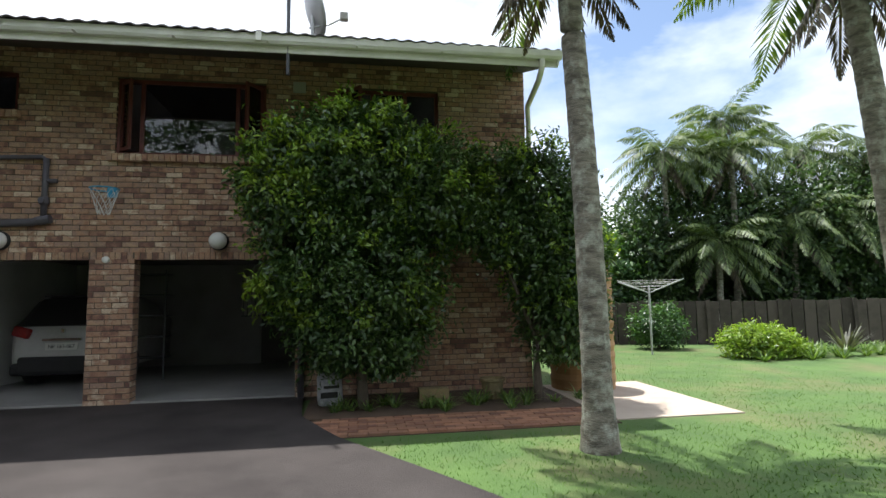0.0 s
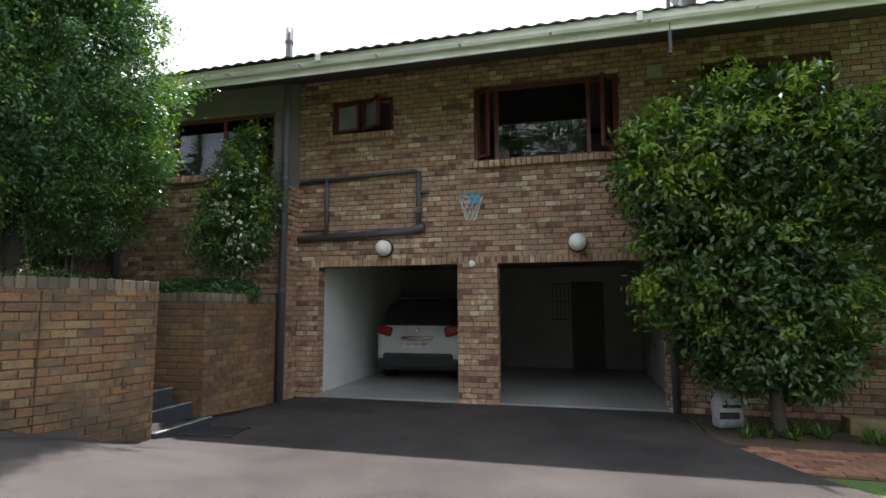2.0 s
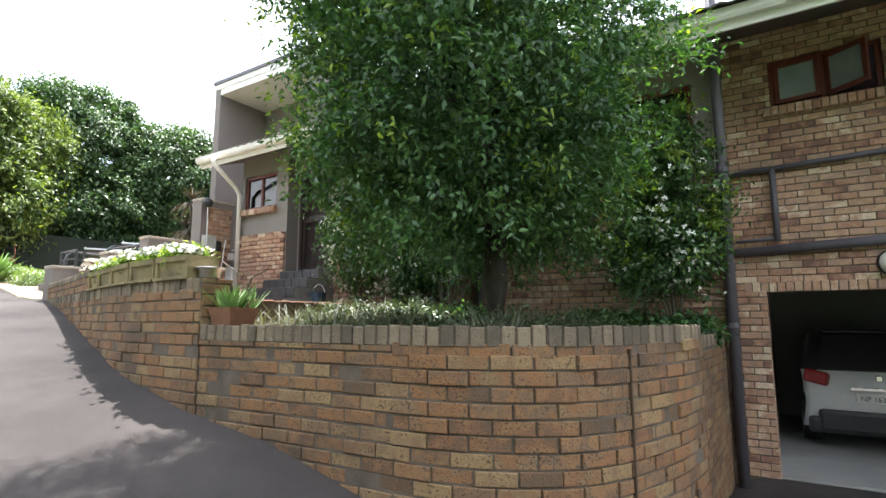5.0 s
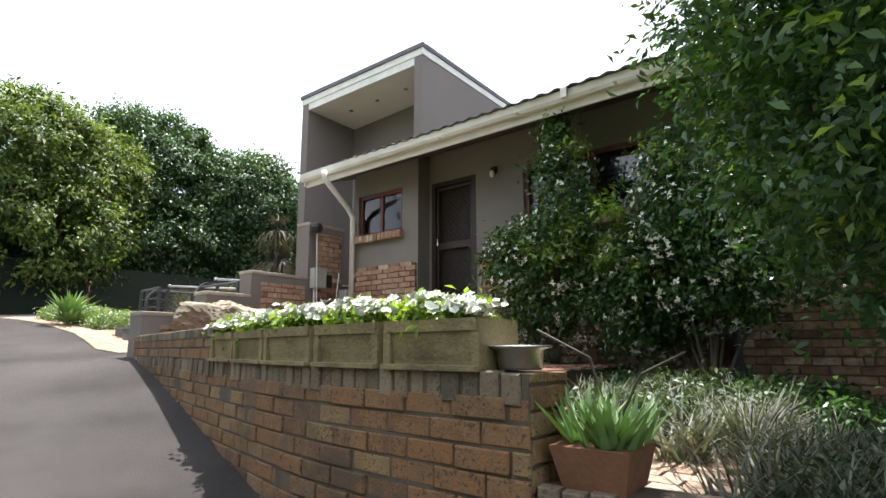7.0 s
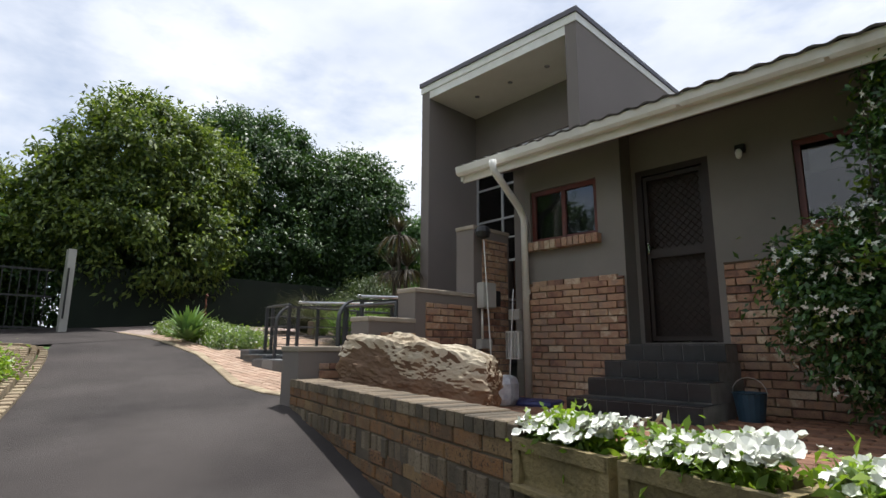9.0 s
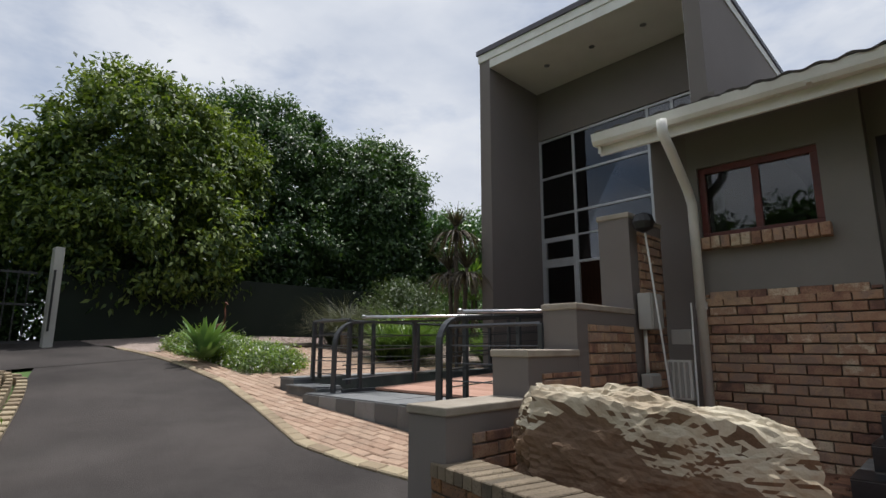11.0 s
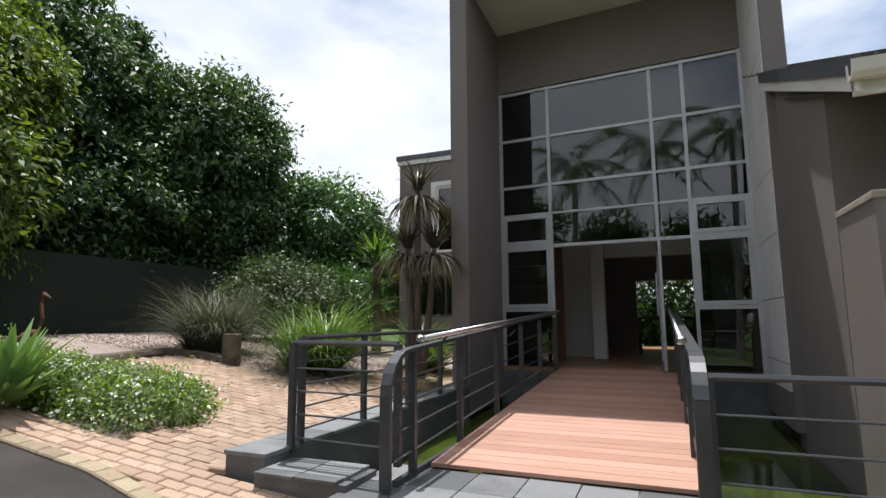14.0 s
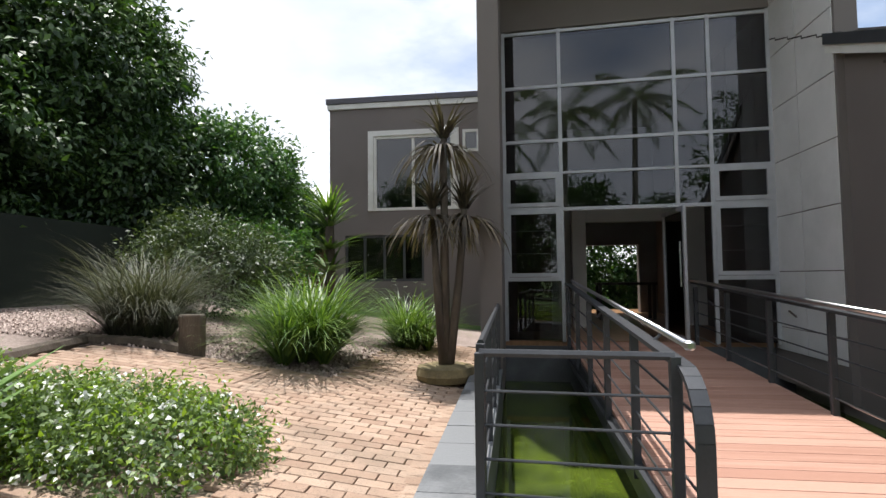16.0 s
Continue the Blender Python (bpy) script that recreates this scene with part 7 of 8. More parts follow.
# ---- meter boxes and clutter by the downpipe ----
def wall_box(name, y0, y1, z0, z1, d, mat, label):
    ob = tagged(empty(name, pose(SX1 + 0.03, y0, z0)), label, "box")
    part("case", box(0, d, 0, y1 - y0, 0, z1 - z0, 0.008), mat, ob)
    part("lid", box(d, d + 0.012, 0.012, y1 - y0 - 0.012, 0.012, z1 - z0 - 0.012, 0.004), mat, ob)
    return ob


wall_box("meter_box", 7.22, 7.46, 3.18, 3.50, 0.12, M_PLASTER_LIGHT, "grey metal electricity meter box on a brick pier")
wall_box("switch_box", 7.52, 7.62, 3.22, 3.42, 0.06, M_BLACK, "small dark switch box on the brick pier")
wall_box("junction_box", 7.20, 7.42, 2.68, 2.80, 0.08, M_PLASTER_LIGHT, "grey junction box on the brick pier")
wb = tagged(empty("louvre_box", pose(-15.5, 7.78, 2.55)), "white louvred vent box on the wall", "box")
part("case", box(-0.12, 0.10, 0.0, 0.07, 0.0, 0.36, 0.006), M_WHITE, wb)
for k in range(4):
    part("slat", box(-0.10 + 0.05 * k, -0.075 + 0.05 * k, -0.015, 0.0, 0.02, 0.34), M_PLASTER_LIGHT, wb)
wc = tagged(part("cable_box", box(-0.09, 0.09, -0.06, 0.0, 0, 0.14, 0.006), M_PLASTER_LIGHT), "small grey cable box on the wall", "box")
wc.location = (-15.47, 7.83, 3.05)
downpipe("conduit", [(-15.60, 7.30, 3.18), (-15.60, 7.30, 2.80)], 0.016, M_WHITE, "thin white conduit between boxes")
mop = tagged(empty("mop", pose(-15.30, 7.15, 2.06)), "long-handled mop leaning on the wall with a round dark head", "mop")
part("handle", tube([(0, 0, 0), (-0.22, 0.1, 1.98)], 0.009, 6), M_NET, mop)
part("head", add_lathe(bmesh.new(), [(0.02, -0.09), (0.08, -0.06), (0.10, 0.0), (0.08, 0.06), (0.02, 0.09)], (-0.23, 0.1, 2.08), 12), M_BLACK, mop)
mop2 = tagged(empty("broom", pose(-15.20, 7.3, 2.06)), "pale broom handle leaning on the wall", "broom")
part("handle", tube([(0, 0, 0), (-0.06, 0.2, 1.35)], 0.008, 6), M_NET, mop2)
part("bristles", box(-0.14, 0.14, -0.03, 0.03, 0.0, 0.1, 0.01), M_DRYLEAF, mop2)
bg = tagged(part("plastic_bag", box(-0.2, 0.2, -0.16, 0.16, 0.0, 0.34, 0.09), M_BAG), "crumpled pale plastic sack on the patio", "sack")
bg.matrix_world = pose(-15.05, 6.95, 2.06, 0, 0, 20)
tp = tagged(part("blue_sheet", box(-0.32, 0.32, -0.2, 0.2, 0.0, 0.07, 0.03), M_NAVY), "folded navy plastic sheet beside the downpipe", "sheet")
tp.matrix_world = pose(-14.85, 7.25, 2.06, 0, 0, 12)
wcan = tagged(empty("bucket", pose(-12.72, 7.55, 2.06)), "dark blue plastic bucket with a wire handle", "bucket")
part("pail", add_lathe(bmesh.new(), [(0.10, 0.0), (0.135, 0.25), (0.145, 0.26), (0.13, 0.262), (0.10, 0.02)], (0, 0, 0), 18), material("bucket_blue", (0.04, 0.09, 0.14), (0.03, 0.065, 0.10), 6, 0.4, 0, 40), wcan)
part("handle", tube([(0.14 * math.cos(a), 0.0, 0.25 + 0.14 * math.sin(a)) for a in [math.pi * k / 8 for k in range(9)]], 0.005, 5), M_BRUSHED, wcan)
wl2 = tagged(empty("wall_lamp", pose(-12.75, WY - 0.0, 4.74)), "small dark bulkhead lamp under the eaves", "lamp")
part("base", box(-0.05, 0.05, -0.04, 0.0, -0.05, 0.05, 0.01), M_BLACK, wl2)
part("globe", add_lathe(bmesh.new(), [(0.012, -0.12), (0.03, -0.10), (0.035, -0.05), (0.02, -0.02)], (0, -0.08, 0), 12), M_GLOBE, wl2)

# ---- fittings on the garage wall ----
for x in (-5.14, -2.11):
    lamp = tagged(empty("wall_lamp", pose(x, FY - 0.005, 2.47)), "round white globe lamp on a black base over the garage", "lamp", "globe lamps over the garage")
    bm = add_lathe(bmesh.new(), [(0.14, 0.0), (0.145, 0.02), (0.13, 0.05), (0.10, 0.055)], (0, 0, 0), 22)
    bmesh.ops.rotate(bm, verts=bm.verts[:], cent=(0, 0, 0), matrix=Euler((radians(90), 0, 0)).to_matrix())
    part("base", bm, M_BLACK, lamp, smooth=True)
    bm = add_lathe(bmesh.new(), [(0.105, 0.03), (0.128, 0.07), (0.132, 0.12), (0.11, 0.18), (0.06, 0.225), (0.01, 0.235)], (0, 0, 0), 24)
    bmesh.ops.rotate(bm, verts=bm.verts[:], cent=(0, 0, 0), matrix=Euler((radians(90), 0, 0)).to_matrix())
    part("globe", bm, M_GLOBE, lamp, smooth=True)
bell = tagged(empty("bell_box", pose(-3.71, FY - 0.005, 2.19)), "small round white alarm disc on the brick pier", "alarm")
bm = add_lathe(bmesh.new(), [(0.052, 0.0), (0.052, 0.03), (0.045, 0.042), (0.01, 0.046)], (0, 0, 0), 18)
bmesh.ops.rotate(bm, verts=bm.verts[:], cent=(0, 0, 0), matrix=Euler((radians(90), 0, 0)).to_matrix())
part("disc", bm, M_WHITE, bell, smooth=True)
hoop = tagged(empty("basketball_hoop", pose(-3.66, FY - 0.01, 3.19)), "small blue toy basketball hoop with a white net", "hoop")
part("plate", box(-0.07, 0.07, -0.03, 0.0, -0.06, 0.09, 0.01), M_BLUE, hoop)
ringp = [(-0.02 + 0.19 * math.cos(a), -0.22 + 0.19 * math.sin(a), 0.03) for a in [2 * math.pi * k / 20 for k in range(21)]]
part("rim", tube(ringp, 0.010, 6), M_BLUE, hoop)
bm = bmesh.new()
for k in range(10):
    for sg in (1, -1):
        pts = []
        for j in range(5):
            a = 2 * math.pi * (k + sg * j * 0.5) / 10
            r = 0.19 - 0.028 * j
            pts.append((-0.02 + r * math.cos(a), -0.22 + r * math.sin(a), 0.03 - 0.095 * j))
        add_tube(bm, pts, 0.0035, 4)
part("net", bm, M_NET, hoop)
pipes = tagged(empty("waste_pipes", pose(0, 0, 0)), "grey-purple painted waste pipes in a rectangle on the brick wall", "pipe")
py = FY - 0.07
part("pipe", tube([(-6.66, py, 3.64), (-4.62, py, 3.72), (-4.56, py, 3.66)], 0.035, 8), M_PIPE, pipes, smooth=True)
part("pipe", tube([(-4.56, py, 3.70), (-4.56, py, 2.80)], 0.042, 8), M_PIPE, pipes, smooth=True)
part("pipe", tube([(-6.68, py, 2.66), (-4.70, py, 2.74), (-4.54, py, 2.80)], 0.058, 10), M_PIPE, pipes, smooth=True)
part("pipe", tube([(-6.17, py, 3.66), (-6.17, py, 2.78)], 0.035, 8), M_PIPE, pipes, smooth=True)
part("pipe", tube([(-6.6, py, 2.80), (-6.17, py, 2.82)], 0.022, 8), M_PIPE, pipes, smooth=True)
part("pipe", tube([(-4.56, py, 3.36), (-4.40, py, 3.36)], 0.035, 8), M_PIPE, pipes, smooth=True)
part("trap", add_lathe(bmesh.new(), [(0.05, -0.06), (0.065, -0.04), (0.065, 0.04), (0.05, 0.06)], (-4.56, py, 3.06), 12), M_PIPE, pipes, smooth=True)
part("rodding_eye", tube([(-4.56, py - 0.05, 3.06), (-4.56, py - 0.085, 3.06)], 0.045, 12), M_PIPE, pipes)
part("end_cap", tube([(-4.62, py, 2.76), (-4.46, py, 2.79)], 0.066, 10), M_PIPE, pipes)
downpipe("downpipe", [(-0.86, FY - 0.09, 2.6), (-0.86, FY - 0.09, 0.06)], 0.05, M_PIPE, "grey painted downpipe beside the garage opening", [(-0.86, FY - 0.09, 1.5)])
dish = tagged(empty("satellite_dish", pose(-0.72, 7.75, 5.35)), "pale grey satellite dish on a mast over the eaves", "satellite dish")
part("mast", tube([(-0.22, -0.55, -0.75), (-0.22, -0.55, 1.0)], 0.025, 8), M_STEEL, dish)
part("stand", tube([(0.05, 0.1, -0.1), (0.05, 0.1, 0.5)], 0.03, 8), M_ALU, dish)
bm = bmesh.new()
rings = []
for j in range(6):
    r = 0.4 * j / 5
    rings.append([bm.verts.new((r * math.cos(a) * 0.9, r * r * 0.55, r * math.sin(a))) for a in [2 * math.pi * k / 24 for k in range(24)]])
for a, b in zip(rings, rings[1:]):
    for k in range(24):
        bm.faces.new((a[k], a[(k + 1) % 24], b[(k + 1) % 24], b[k]))
bmesh.ops.remove_doubles(bm, verts=bm.verts[:], dist=0.0005)
bmesh.ops.transform(bm, matrix=pose(0.0, 0.1, 0.55, 20, 0, -70), verts=bm.verts[:])
refl = part("reflector", bm, M_ALU, dish, smooth=True)
sm = refl.modifiers.new("thick", "SOLIDIFY")
sm.thickness = 0.012
part("arm", tube([(0.0, 0.1, 0.28), (0.3, 0.05, 0.33), (0.5, 0.0, 0.42)], 0.014, 6), M_ALU, dish)
part("receiver", box(0.46, 0.58, -0.05, 0.05, 0.38, 0.50, 0.015), M_PLASTER_LIGHT, dish)
vb = tagged(part("vent_grille", box(-0.1, 0.1, -0.03, 0.0, -0.08, 0.1, 0.006), M_PLASTER_LIGHT), "pale vent grille on the brick wall", "vent")
vb.location = (-0.93, FY - 0.006, 4.98)

# ---- car in the garage ----
car = tagged(empty("hatchback_car", pose(-5.17, 10.45, 0.09) @ Matrix.Diagonal((1.0, 1.0, 1.09, 1.0))), "white hatchback parked nose-in inside the garage", "car")
bm = bmesh.new()
prof = [(0.02, 0.42), (0.0, 0.55), (0.05, 0.80), (0.10, 0.98), (0.30, 1.20), (0.52, 1.44), (0.85, 1.50), (1.8, 1.47), (2.5, 1.30), (3.1, 0.98), (3.9, 0.80), (4.05, 0.5), (4.0, 0.25), (0.15, 0.25)]
def car_w(y, z):
    w = 0.875 - (0.16 * max(0, z - 0.95) / 0.5) - 0.05 * (y < 0.08) - 0.10 * max(0, y - 3.5)
    return w
secs = []
for f in (-1.0, -0.93, -0.75, 0, 0.75, 0.93, 1.0):
    inset = 0.06 * abs(f) ** 6
    secs.append([bm.verts.new((f * car_w(y, z), y + inset * (1 if y < 2 else -1) * (1.2 if abs(f) > 0.9 else 0.6), z - 0.05 * abs(f) ** 4 * (z > 1.0))) for y, z in prof])
for a, b in zip(secs, secs[1:]):
    for k in range(len(prof)):
        bm.faces.new((a[k], a[(k + 1) % len(prof)], b[(k + 1) % len(prof)], b[k]))
bm.faces.new(secs[0])
bm.faces.new(secs[-1][::-1])
carbody = part("body", bm, M_CARPAINT, car, smooth=True)
# roof and pillars darkened in colour, as the unlit garage hides their white
carbody.data.materials.append(M_CARDARK)
for poly in carbody.data.polygons:
    if poly.center.z > 1.05:
        poly.material_index = 1
part("bumper", box(-0.70, 0.70, -0.035, 0.25, 0.22, 0.50, 0.05), M_CARDARK, car)
part("bumper_skirt", box(-0.82, 0.82, -0.02, 0.25, 0.20, 0.40, 0.05), M_CARDARK, car)
bm = bmesh.new()
v = [bm.verts.new(c) for c in ((-0.66, 0.085, 1.0), (0.66, 0.085, 1.0), (0.56, 0.46, 1.43), (-0.56, 0.46, 1.43))]
bm.faces.new(v)
ext = bmesh.ops.extrude_face_region(bm, geom=bm.faces[:])
bmesh.ops.translate(bm, verts=[g for g in ext["geom"] if isinstance(g, bmesh.types.BMVert)], vec=(0, 0.03, -0.02))
part("rear_window", bm, M_CARDARK, car)
for sx in (-1, 1):
    tl2 = part("tail_lamp", box(-0.15, 0.15, -0.03, 0.10, -0.09, 0.08, 0.035), M_TAILLAMP, car)
    tl2.matrix_local = pose(sx * 0.69, 0.045, 0.90, -8, sx * -12, sx * 14)
    wh = empty("wheel", pose(sx * 0.78, 0.75, 0.31))
    wh.parent = car
    bm = tube([(-0.1, 0, 0), (0.1, 0, 0)], 0.31, 24)
    part("tyre", bm, M_RUBBER, wh)
    part("rim", tube([(sx * 0.09, 0, 0), (sx * 0.105, 0, 0)], 0.2, 20), M_ALU, wh)
part("boot_trim", box(-0.32, 0.32, -0.018, 0.04, 0.745, 0.79, 0.008), M_CHROME, car)
part("number_plate", box(-0.26, 0.26, -0.014, 0.03, 0.60, 0.715, 0.004), M_WHITE, car)
part("badge", box(-0.03, 0.03, -0.0, 0.06, 0.87, 0.94, 0.008), M_CHROME, car)
plate = bpy.data.curves.new("plate_text", "FONT")
plate.body, plate.size, plate.align_x, plate.extrude = "NP 163-067", 0.088, "CENTER", 0.001
part_text = new("plate_lettering", plate)
plate.materials.append(M_BLACK)
part_text.parent = car
part_text.matrix_local = pose(0.0, -0.0165, 0.628, 90, 0, 0)
part("spoiler", box(-0.55, 0.55, 0.42, 0.62, 1.455, 1.49, 0.012), M_CARDARK, car)
shelf = tagged(empty("garage_shelf", pose(-3.95, 11.0, 0.09)), "dark steel shelving loaded with dim boxes", "shelf")
for z in (0.4, 0.8, 1.2, 1.6, 2.0):
    part("shelf_board", box(-0.45, 0.3, 0, 0.4, z, z + 0.025), M_STEEL, shelf)
for sx in (-0.45, 0.27):
    part("upright", box(sx, sx + 0.03, 0, 0.03, 0, 2.1), M_STEEL, shelf)
gdoor = tagged(part("door_3", box(-2.28, -1.55, 13.42, 13.47, 0.09, 2.1), M_DARKDOOR), "dark brown inner garage door", "door", kind="structure")
gw = tagged(empty("window_10", pose(-2.75, 13.36, 1.2)), "small barred window in the garage back wall", "window", kind="structure")
for k in range(5):
    part("bar", box(0.04 + 0.09 * k, 0.06 + 0.09 * k, 0, 0.02, 0, 0.85), M_STEEL, gw)
for z in (0, 0.42, 0.83):
    part("frame", box(0, 0.45, 0.0, 0.02, z, z + 0.025), M_STEEL, gw)

# ---- right of the garage ----
bag = tagged(empty("compost_bag", pose(-0.40, 7.85, 0.05, 0, 0, 14)), "half-used printed plastic compost bag standing upright", "bag")
bm = box(-0.17, 0.17, -0.11, 0.11, 0.0, 0.46, 0.06)
for v in bm.verts:
    v.co.x += 0.02 * math.sin(v.co.z * 16)
    v.co.y *= 1.0 - 0.5 * max(0, v.co.z - 0.3)
part("sack", bm, M_BAG, bag, smooth=True)
part("print_band", box(-0.14, 0.10, -0.118, -0.108, 0.12, 0.20, 0.004), M_BLACK, bag)
part("print_band", box(-0.10, 0.12, -0.118, -0.108, 0.25, 0.29, 0.004), M_BLACK, bag)
tank = tagged(part("water_tank", add_lathe(bmesh.new(), [(0.52, 0.0)] + [(0.52 + (0.018 if k % 2 else 0.0), 0.08 + 0.09 * k) for k in range(21)] + [(0.46, 2.0), (0.3, 2.1), (0.1, 2.13)], (0, 0, 0), 32), M_TANK), "tan ribbed plastic water tank beside the house", "water tank")
tank.location = (3.72, 8.55, 0.03)
bin_ = tagged(part("flower_pot", add_lathe(bmesh.new(), [(0.13, 0.0), (0.17, 0.26), (0.19, 0.27), (0.19, 0.31), (0.165, 0.31), (0.15, 0.25)], (0, 0, 0), 18), M_TROUGH), "empty grey concrete flower pot by the wall", "plant pot")
bin_.location = (2.0, 7.9, 0.03)
bin2 = tagged(part("planter_box", box(-0.22, 0.22, -0.12, 0.12, 0, 0.2, 0.015), M_TROUGH), "low concrete planter box by the wall", "planter")
bin2.location = (1.1, 7.9, 0.03)
apron = tagged(part("pavement_apron", box(3.1, 4.85, 6.2, 8.9, -0.1, 0.035), M_CONCRETE), "pale concrete apron beside the lawn", "paving", kind="structure")
airer = tagged(empty("clothes_line", pose(7.6, 13.0, 0.0)), "folding umbrella clothes line on a pole", "clothes line")
part("pole", tube([(0, 0, -0.05), (0, 0, 1.82)], 0.028, 8), M_ALU, airer)
for k in range(4):
    a = math.pi / 2 * k + 0.3
    part("arm", tube([(0, 0, 1.62), (1.1 * math.cos(a), 1.1 * math.sin(a), 1.95)], 0.013, 6), M_ALU, airer)
for r in (0.35, 0.6, 0.85, 1.05):
    pts = [(r * math.cos(math.pi / 2 * k + 0.3), r * math.sin(math.pi / 2 * k + 0.3), 1.62 + 0.3 * r) for k in range(5)]
    part("line", tube(pts, 0.004, 4), M_NET, airer)
fence = tagged(empty("fence", pose(7.0, 16.6, -0.05, 0, 0, -20)), "weathered slab fence behind the lawn, its colour darkened for shade", "fence")
rngf = random.Random(8)
for k in range(34):
    part("slab", box(0.34 * k + 0.012, 0.34 * k + 0.322, -0.03, 0.03, 0.0, 1.42 + rngf.uniform(-0.04, 0.03), 0.006), M_FENCE, fence)
    if k % 6 == 0:
        part("post", box(0.34 * k - 0.05, 0.34 * k + 0.05, -0.10, -0.031, 0.0, 1.45), M_FENCE, fence)
part("rail", box(0, 34 * 0.34, 0.031, 0.08, 0.3, 0.38), M_FENCE, fence)
part("rail", box(0, 34 * 0.34, 0.031, 0.08, 1.1, 1.18), M_FENCE, fence)
# thatched neighbour roof beyond the trees
nb = tagged(empty("neighbour_house", pose(-27.5, 27.0, 2.5)), "brown brick neighbouring house with a grey hipped roof", "house")
part("wall", box(-2.5, 3.6, -2, 4, 0, 4.4), M_BRICK, nb)
bm = bmesh.new()
v = [bm.verts.new(c) for c in ((-3, -2.5, 4.3), (4.1, -2.5, 4.3), (4.1, 4.5, 4.3), (-3, 4.5, 4.3), (-0.5, 1.0, 5.7), (1.6, 1.0, 5.7))]
for f in ((0, 1, 5, 4), (1, 2, 5), (2, 3, 4, 5), (3, 0, 4), (3, 2, 1, 0)):
    bm.faces.new([v[i] for i in f])
part("roof", bm, M_PANEL, nb)

# ---- paving pieces ----
M_SAND = material("jointing_sand", (0.22, 0.17, 0.12), (0.13, 0.10, 0.07), 6, 0.95, 0.4, 90)
pave = sheet("pavement_bed", lambda x, y: (y > north_edge(x) - 0.25 and -25.5 < x < -15.9 and y < 9.35 and x > -24.0 and not (x > -19.85 and y > 6.1)) or (-21.4 < x < -19.8 and 9.0 < y < 14), -26, -15.8, 4.6, 14.2, 0.15, -0.012, M_SAND, "sanded joints between clay pavers", "paving")
joined, single = [], []
rng = random.Random(12)
gy = 4.7
row_k = 0
tilt_a = radians(-4)
while gy < 12.6:
    gx = -25.4 + (0.1 if row_k % 2 else 0.0)
    while gx < -15.95:
        x, y = gx + 0.10, gy + 0.05
        ok = (y > north_edge(x) + 0.09 and y < 9.2 and x > -23.9 and not (x > -19.95 and y > 6.08) and not (x > -16.05)) or (-21.25 < x < -19.98 and 8.9 < y < 12.6)
        if y > north_edge(x) + 0.09 and ok and not (-24.0 < x < -21.0 and abs(y - 6.6) < 0.4):
            z = ground_z(x, y)
            up = Vector(((ground_z(x - 0.1, y) - ground_z(x + 0.1, y)) / 0.2, (ground_z(x, y - 0.1) - ground_z(x, y + 0.1)) / 0.2, 1.0)).normalized()
            a = Vector((1, 0, 0))
            a = (a - up * a.dot(up)).normalized()
            b = up.cross(a)
            dz = rng.uniform(-0.003, 0.003)
            row = (Vector((x, y, z + 0.005 + dz)), a, up, b, 0.192, 0.03, 0.092)
            if -20.9 < x < -19.95 and 6.2 < y < 8.2 and len(single) < 300:
                single.append(row)
            else:
                joined.append(row)
        gx += 0.2
    gy += 0.1
    row_k += 1
pieces_mesh("paver_field", joined, M_PAVER, pave)
single_pieces("paver", single, M_PAVER_ONE, pave)
# row of edging bricks along the asphalt
rows = []
el = Line([(x, north_edge(x) + 0.05) for x in [-15.98 - 0.12 * k for k in range(75)]])
s = 0.0
while s < el.length:
    q, t = el.at(s)
    z = ground_z(q.x, q.y)
    up = Vector(((ground_z(q.x - 0.1, q.y) - ground_z(q.x + 0.1, q.y)) / 0.2, (ground_z(q.x, q.y - 0.1) - ground_z(q.x, q.y + 0.1)) / 0.2, 1.0)).normalized()
    a = Vector((t.x, t.y, 0))
    a = (a - up * a.dot(up)).normalized()
    rows.append((Vector((q.x, q.y, z + 0.004)), a, up, up.cross(a), 0.205, 0.06, 0.12))
    s += 0.214
pieces_mesh("edging_brick", rows, M_KERB, pave)
rows = []
for k in range(24):
    y = 6.2 + 0.128 * k
    rows.append((Vector((-19.97, y, ground_z(-19.97, y) + 0.008)), Vector((0, 1, 0)), Vector((0, 0, 1)), Vector((-1, 0, 0)), 0.12, 0.04, 0.2))
pieces_mesh("border_paver", rows, M_PAVER, pave)
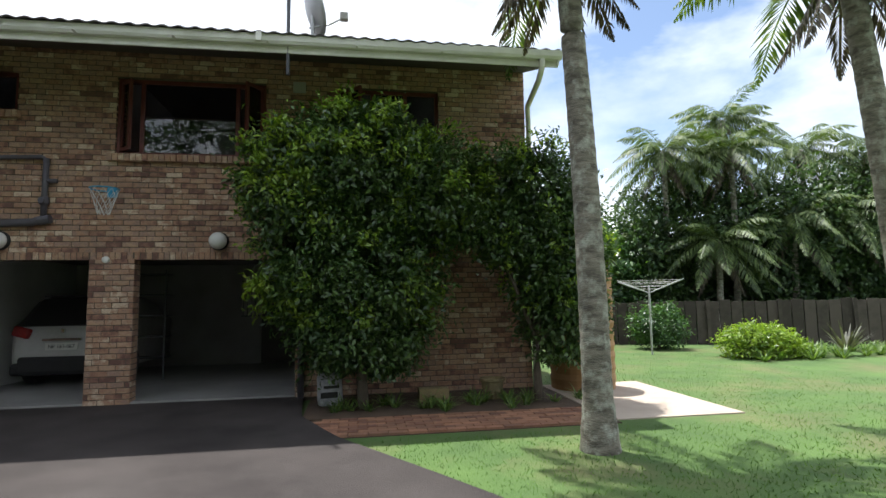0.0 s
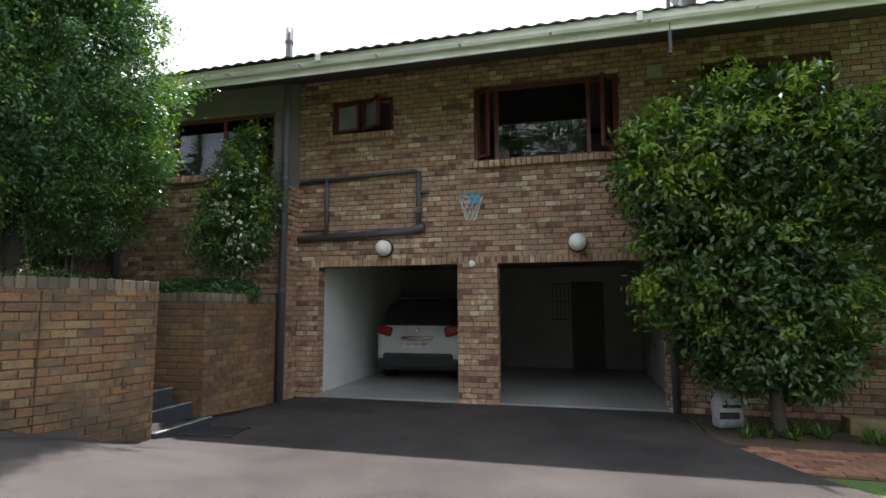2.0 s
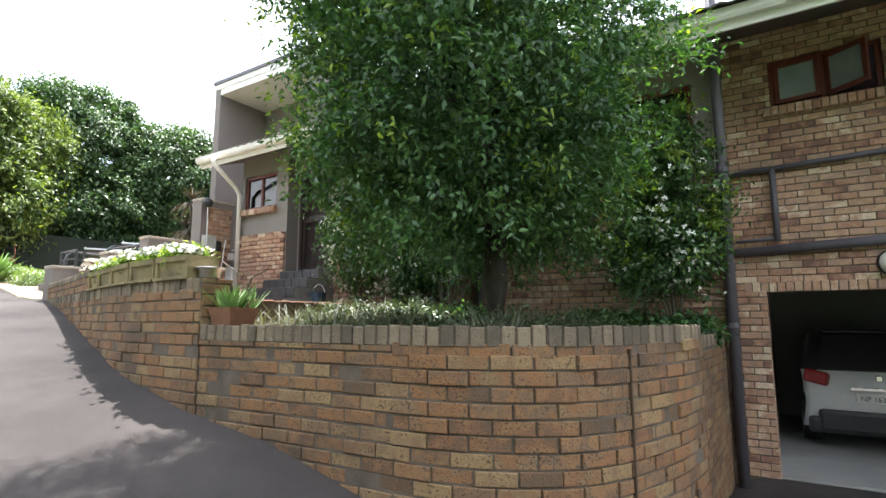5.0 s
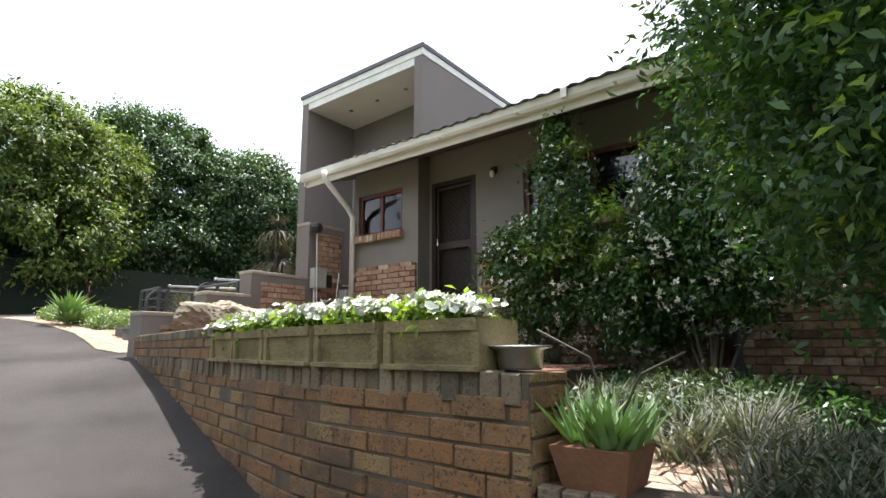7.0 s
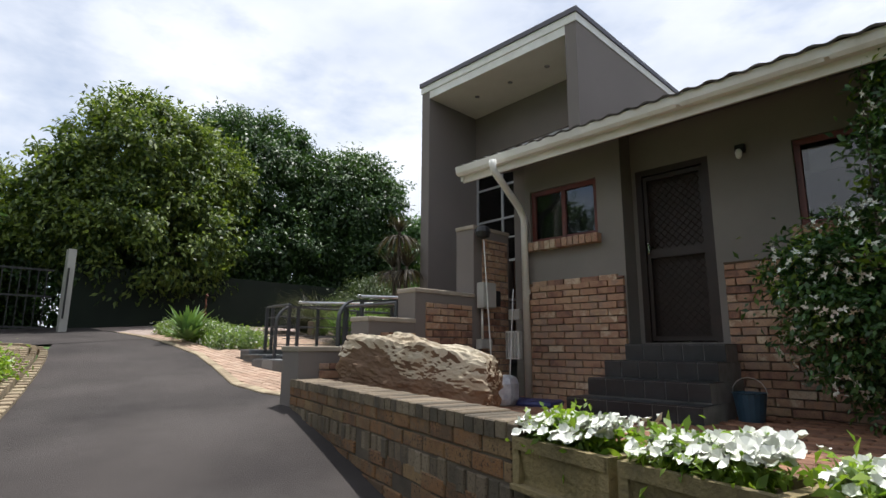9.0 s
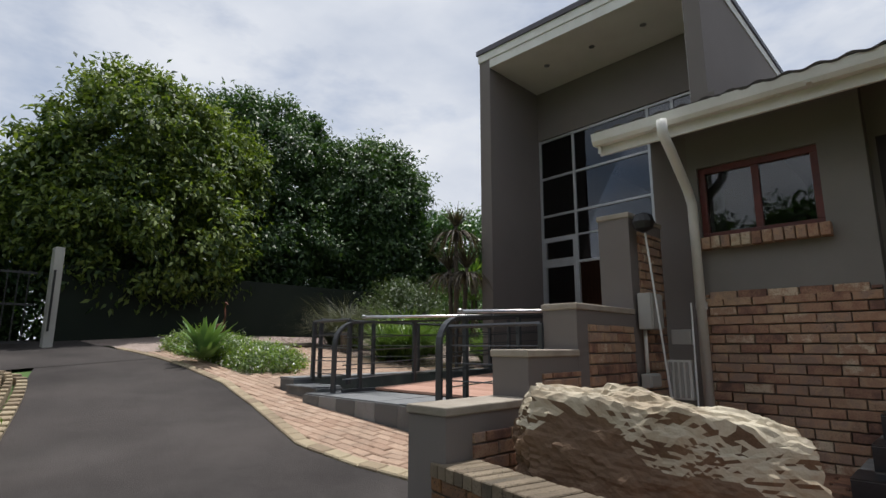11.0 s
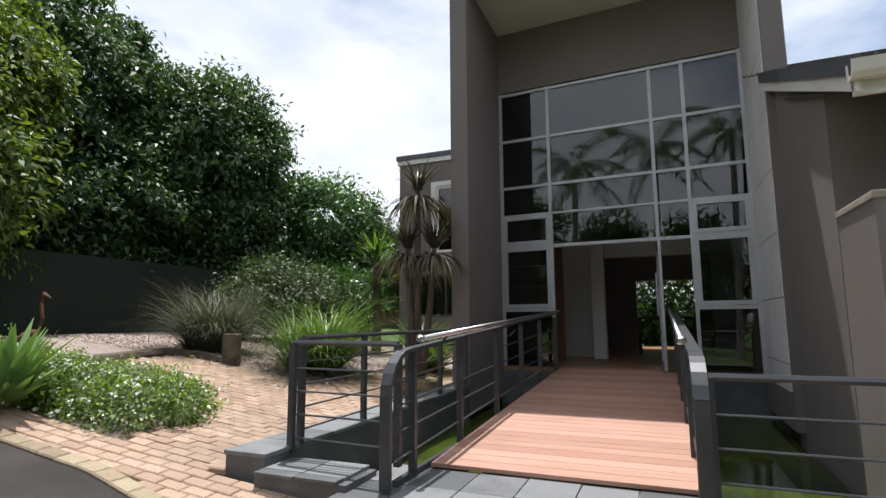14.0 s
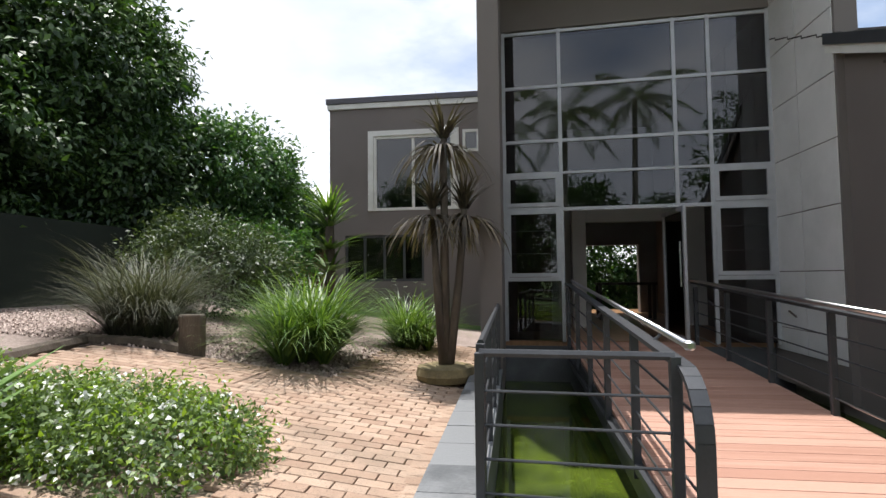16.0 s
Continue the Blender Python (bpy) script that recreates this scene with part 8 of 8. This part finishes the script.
# brick path by the garage shrubs
path = tagged(part("pavement_path", box(-0.55, 3.1, 6.05, 6.98, -0.1, 0.03), M_SOIL), "worn red brick path between lawn and shrubs", "path", kind="structure")
rows = []
gy, k = 6.06, 0
while gy < 6.92:
    gx = -0.55 + (0.11 if k % 2 else 0) + 0.0
    while gx < 2.95:
        if gx > -0.55 - 0.4 * (gy - 6.06) - 0.01:
            rows.append((Vector((gx + 0.11, gy + 0.055, 0.03 + rng.uniform(-0.004, 0.004))), Vector((1, 0, 0)), Vector((0, 0, 1)), Vector((0, 1, 0)), 0.212, 0.05, 0.10))
        gx += 0.222
    gy += 0.11
    k += 1
single_pieces("path_brick", rows[:120], brick_material("red_path_brick_single", "object", [(0.34, 0.17, 0.10), (0.15, 0.07, 0.045), (0.25, 0.12, 0.07)], (0.08, 0.06, 0.04), 0.5), path)
pieces_mesh("path_brick_field", rows[120:], M_PATHBRICK, path)
soil_bed = tagged(part("ground_shrub_bed", box(-0.7, 3.05, 6.98, 8.58, -0.1, 0.045), M_SOIL), "dark soil under the shrubs", "soil", kind="structure")
# patio pavers
rows = []
gy, k = 3.95, 0
while gy < 8.05:
    gx = -15.6 + (0.11 if k % 2 else 0)
    while gx < -11.1:
        yl = max(5.12 - (gx + 15.65) * 0.292, 4.2 - (gx + 12.5) * 0.225) + 0.05
        if gy > yl and not (-14.35 < gx < -12.95 and gy > 6.95):
            rows.append((Vector((gx + 0.11, gy + 0.055, 2.06 + rng.uniform(-0.002, 0.003))), Vector((1, 0, 0)), Vector((0, 0, 1)), Vector((0, 1, 0)), 0.21, 0.03, 0.10))
        gx += 0.222
    gy += 0.111
    k += 1
pieces_mesh("patio_brick", rows, M_PATHBRICK, patio)
# pale pavers of the lower path
rows = []
gy, k = 3.84, 0
while gy < 5.6:
    gx = -10.88 + (0.11 if k % 2 else 0)
    while gx < -9.48:
        rows.append((Vector((gx + 0.11, gy + 0.055, 1.70 + rng.uniform(-0.002, 0.003))), Vector((1, 0, 0)), Vector((0, 0, 1)), Vector((0, 1, 0)), 0.21, 0.03, 0.10))
        gx += 0.222
    gy += 0.111
    k += 1
single_pieces("path_paver", rows, M_PAVER_ONE, lower_path)
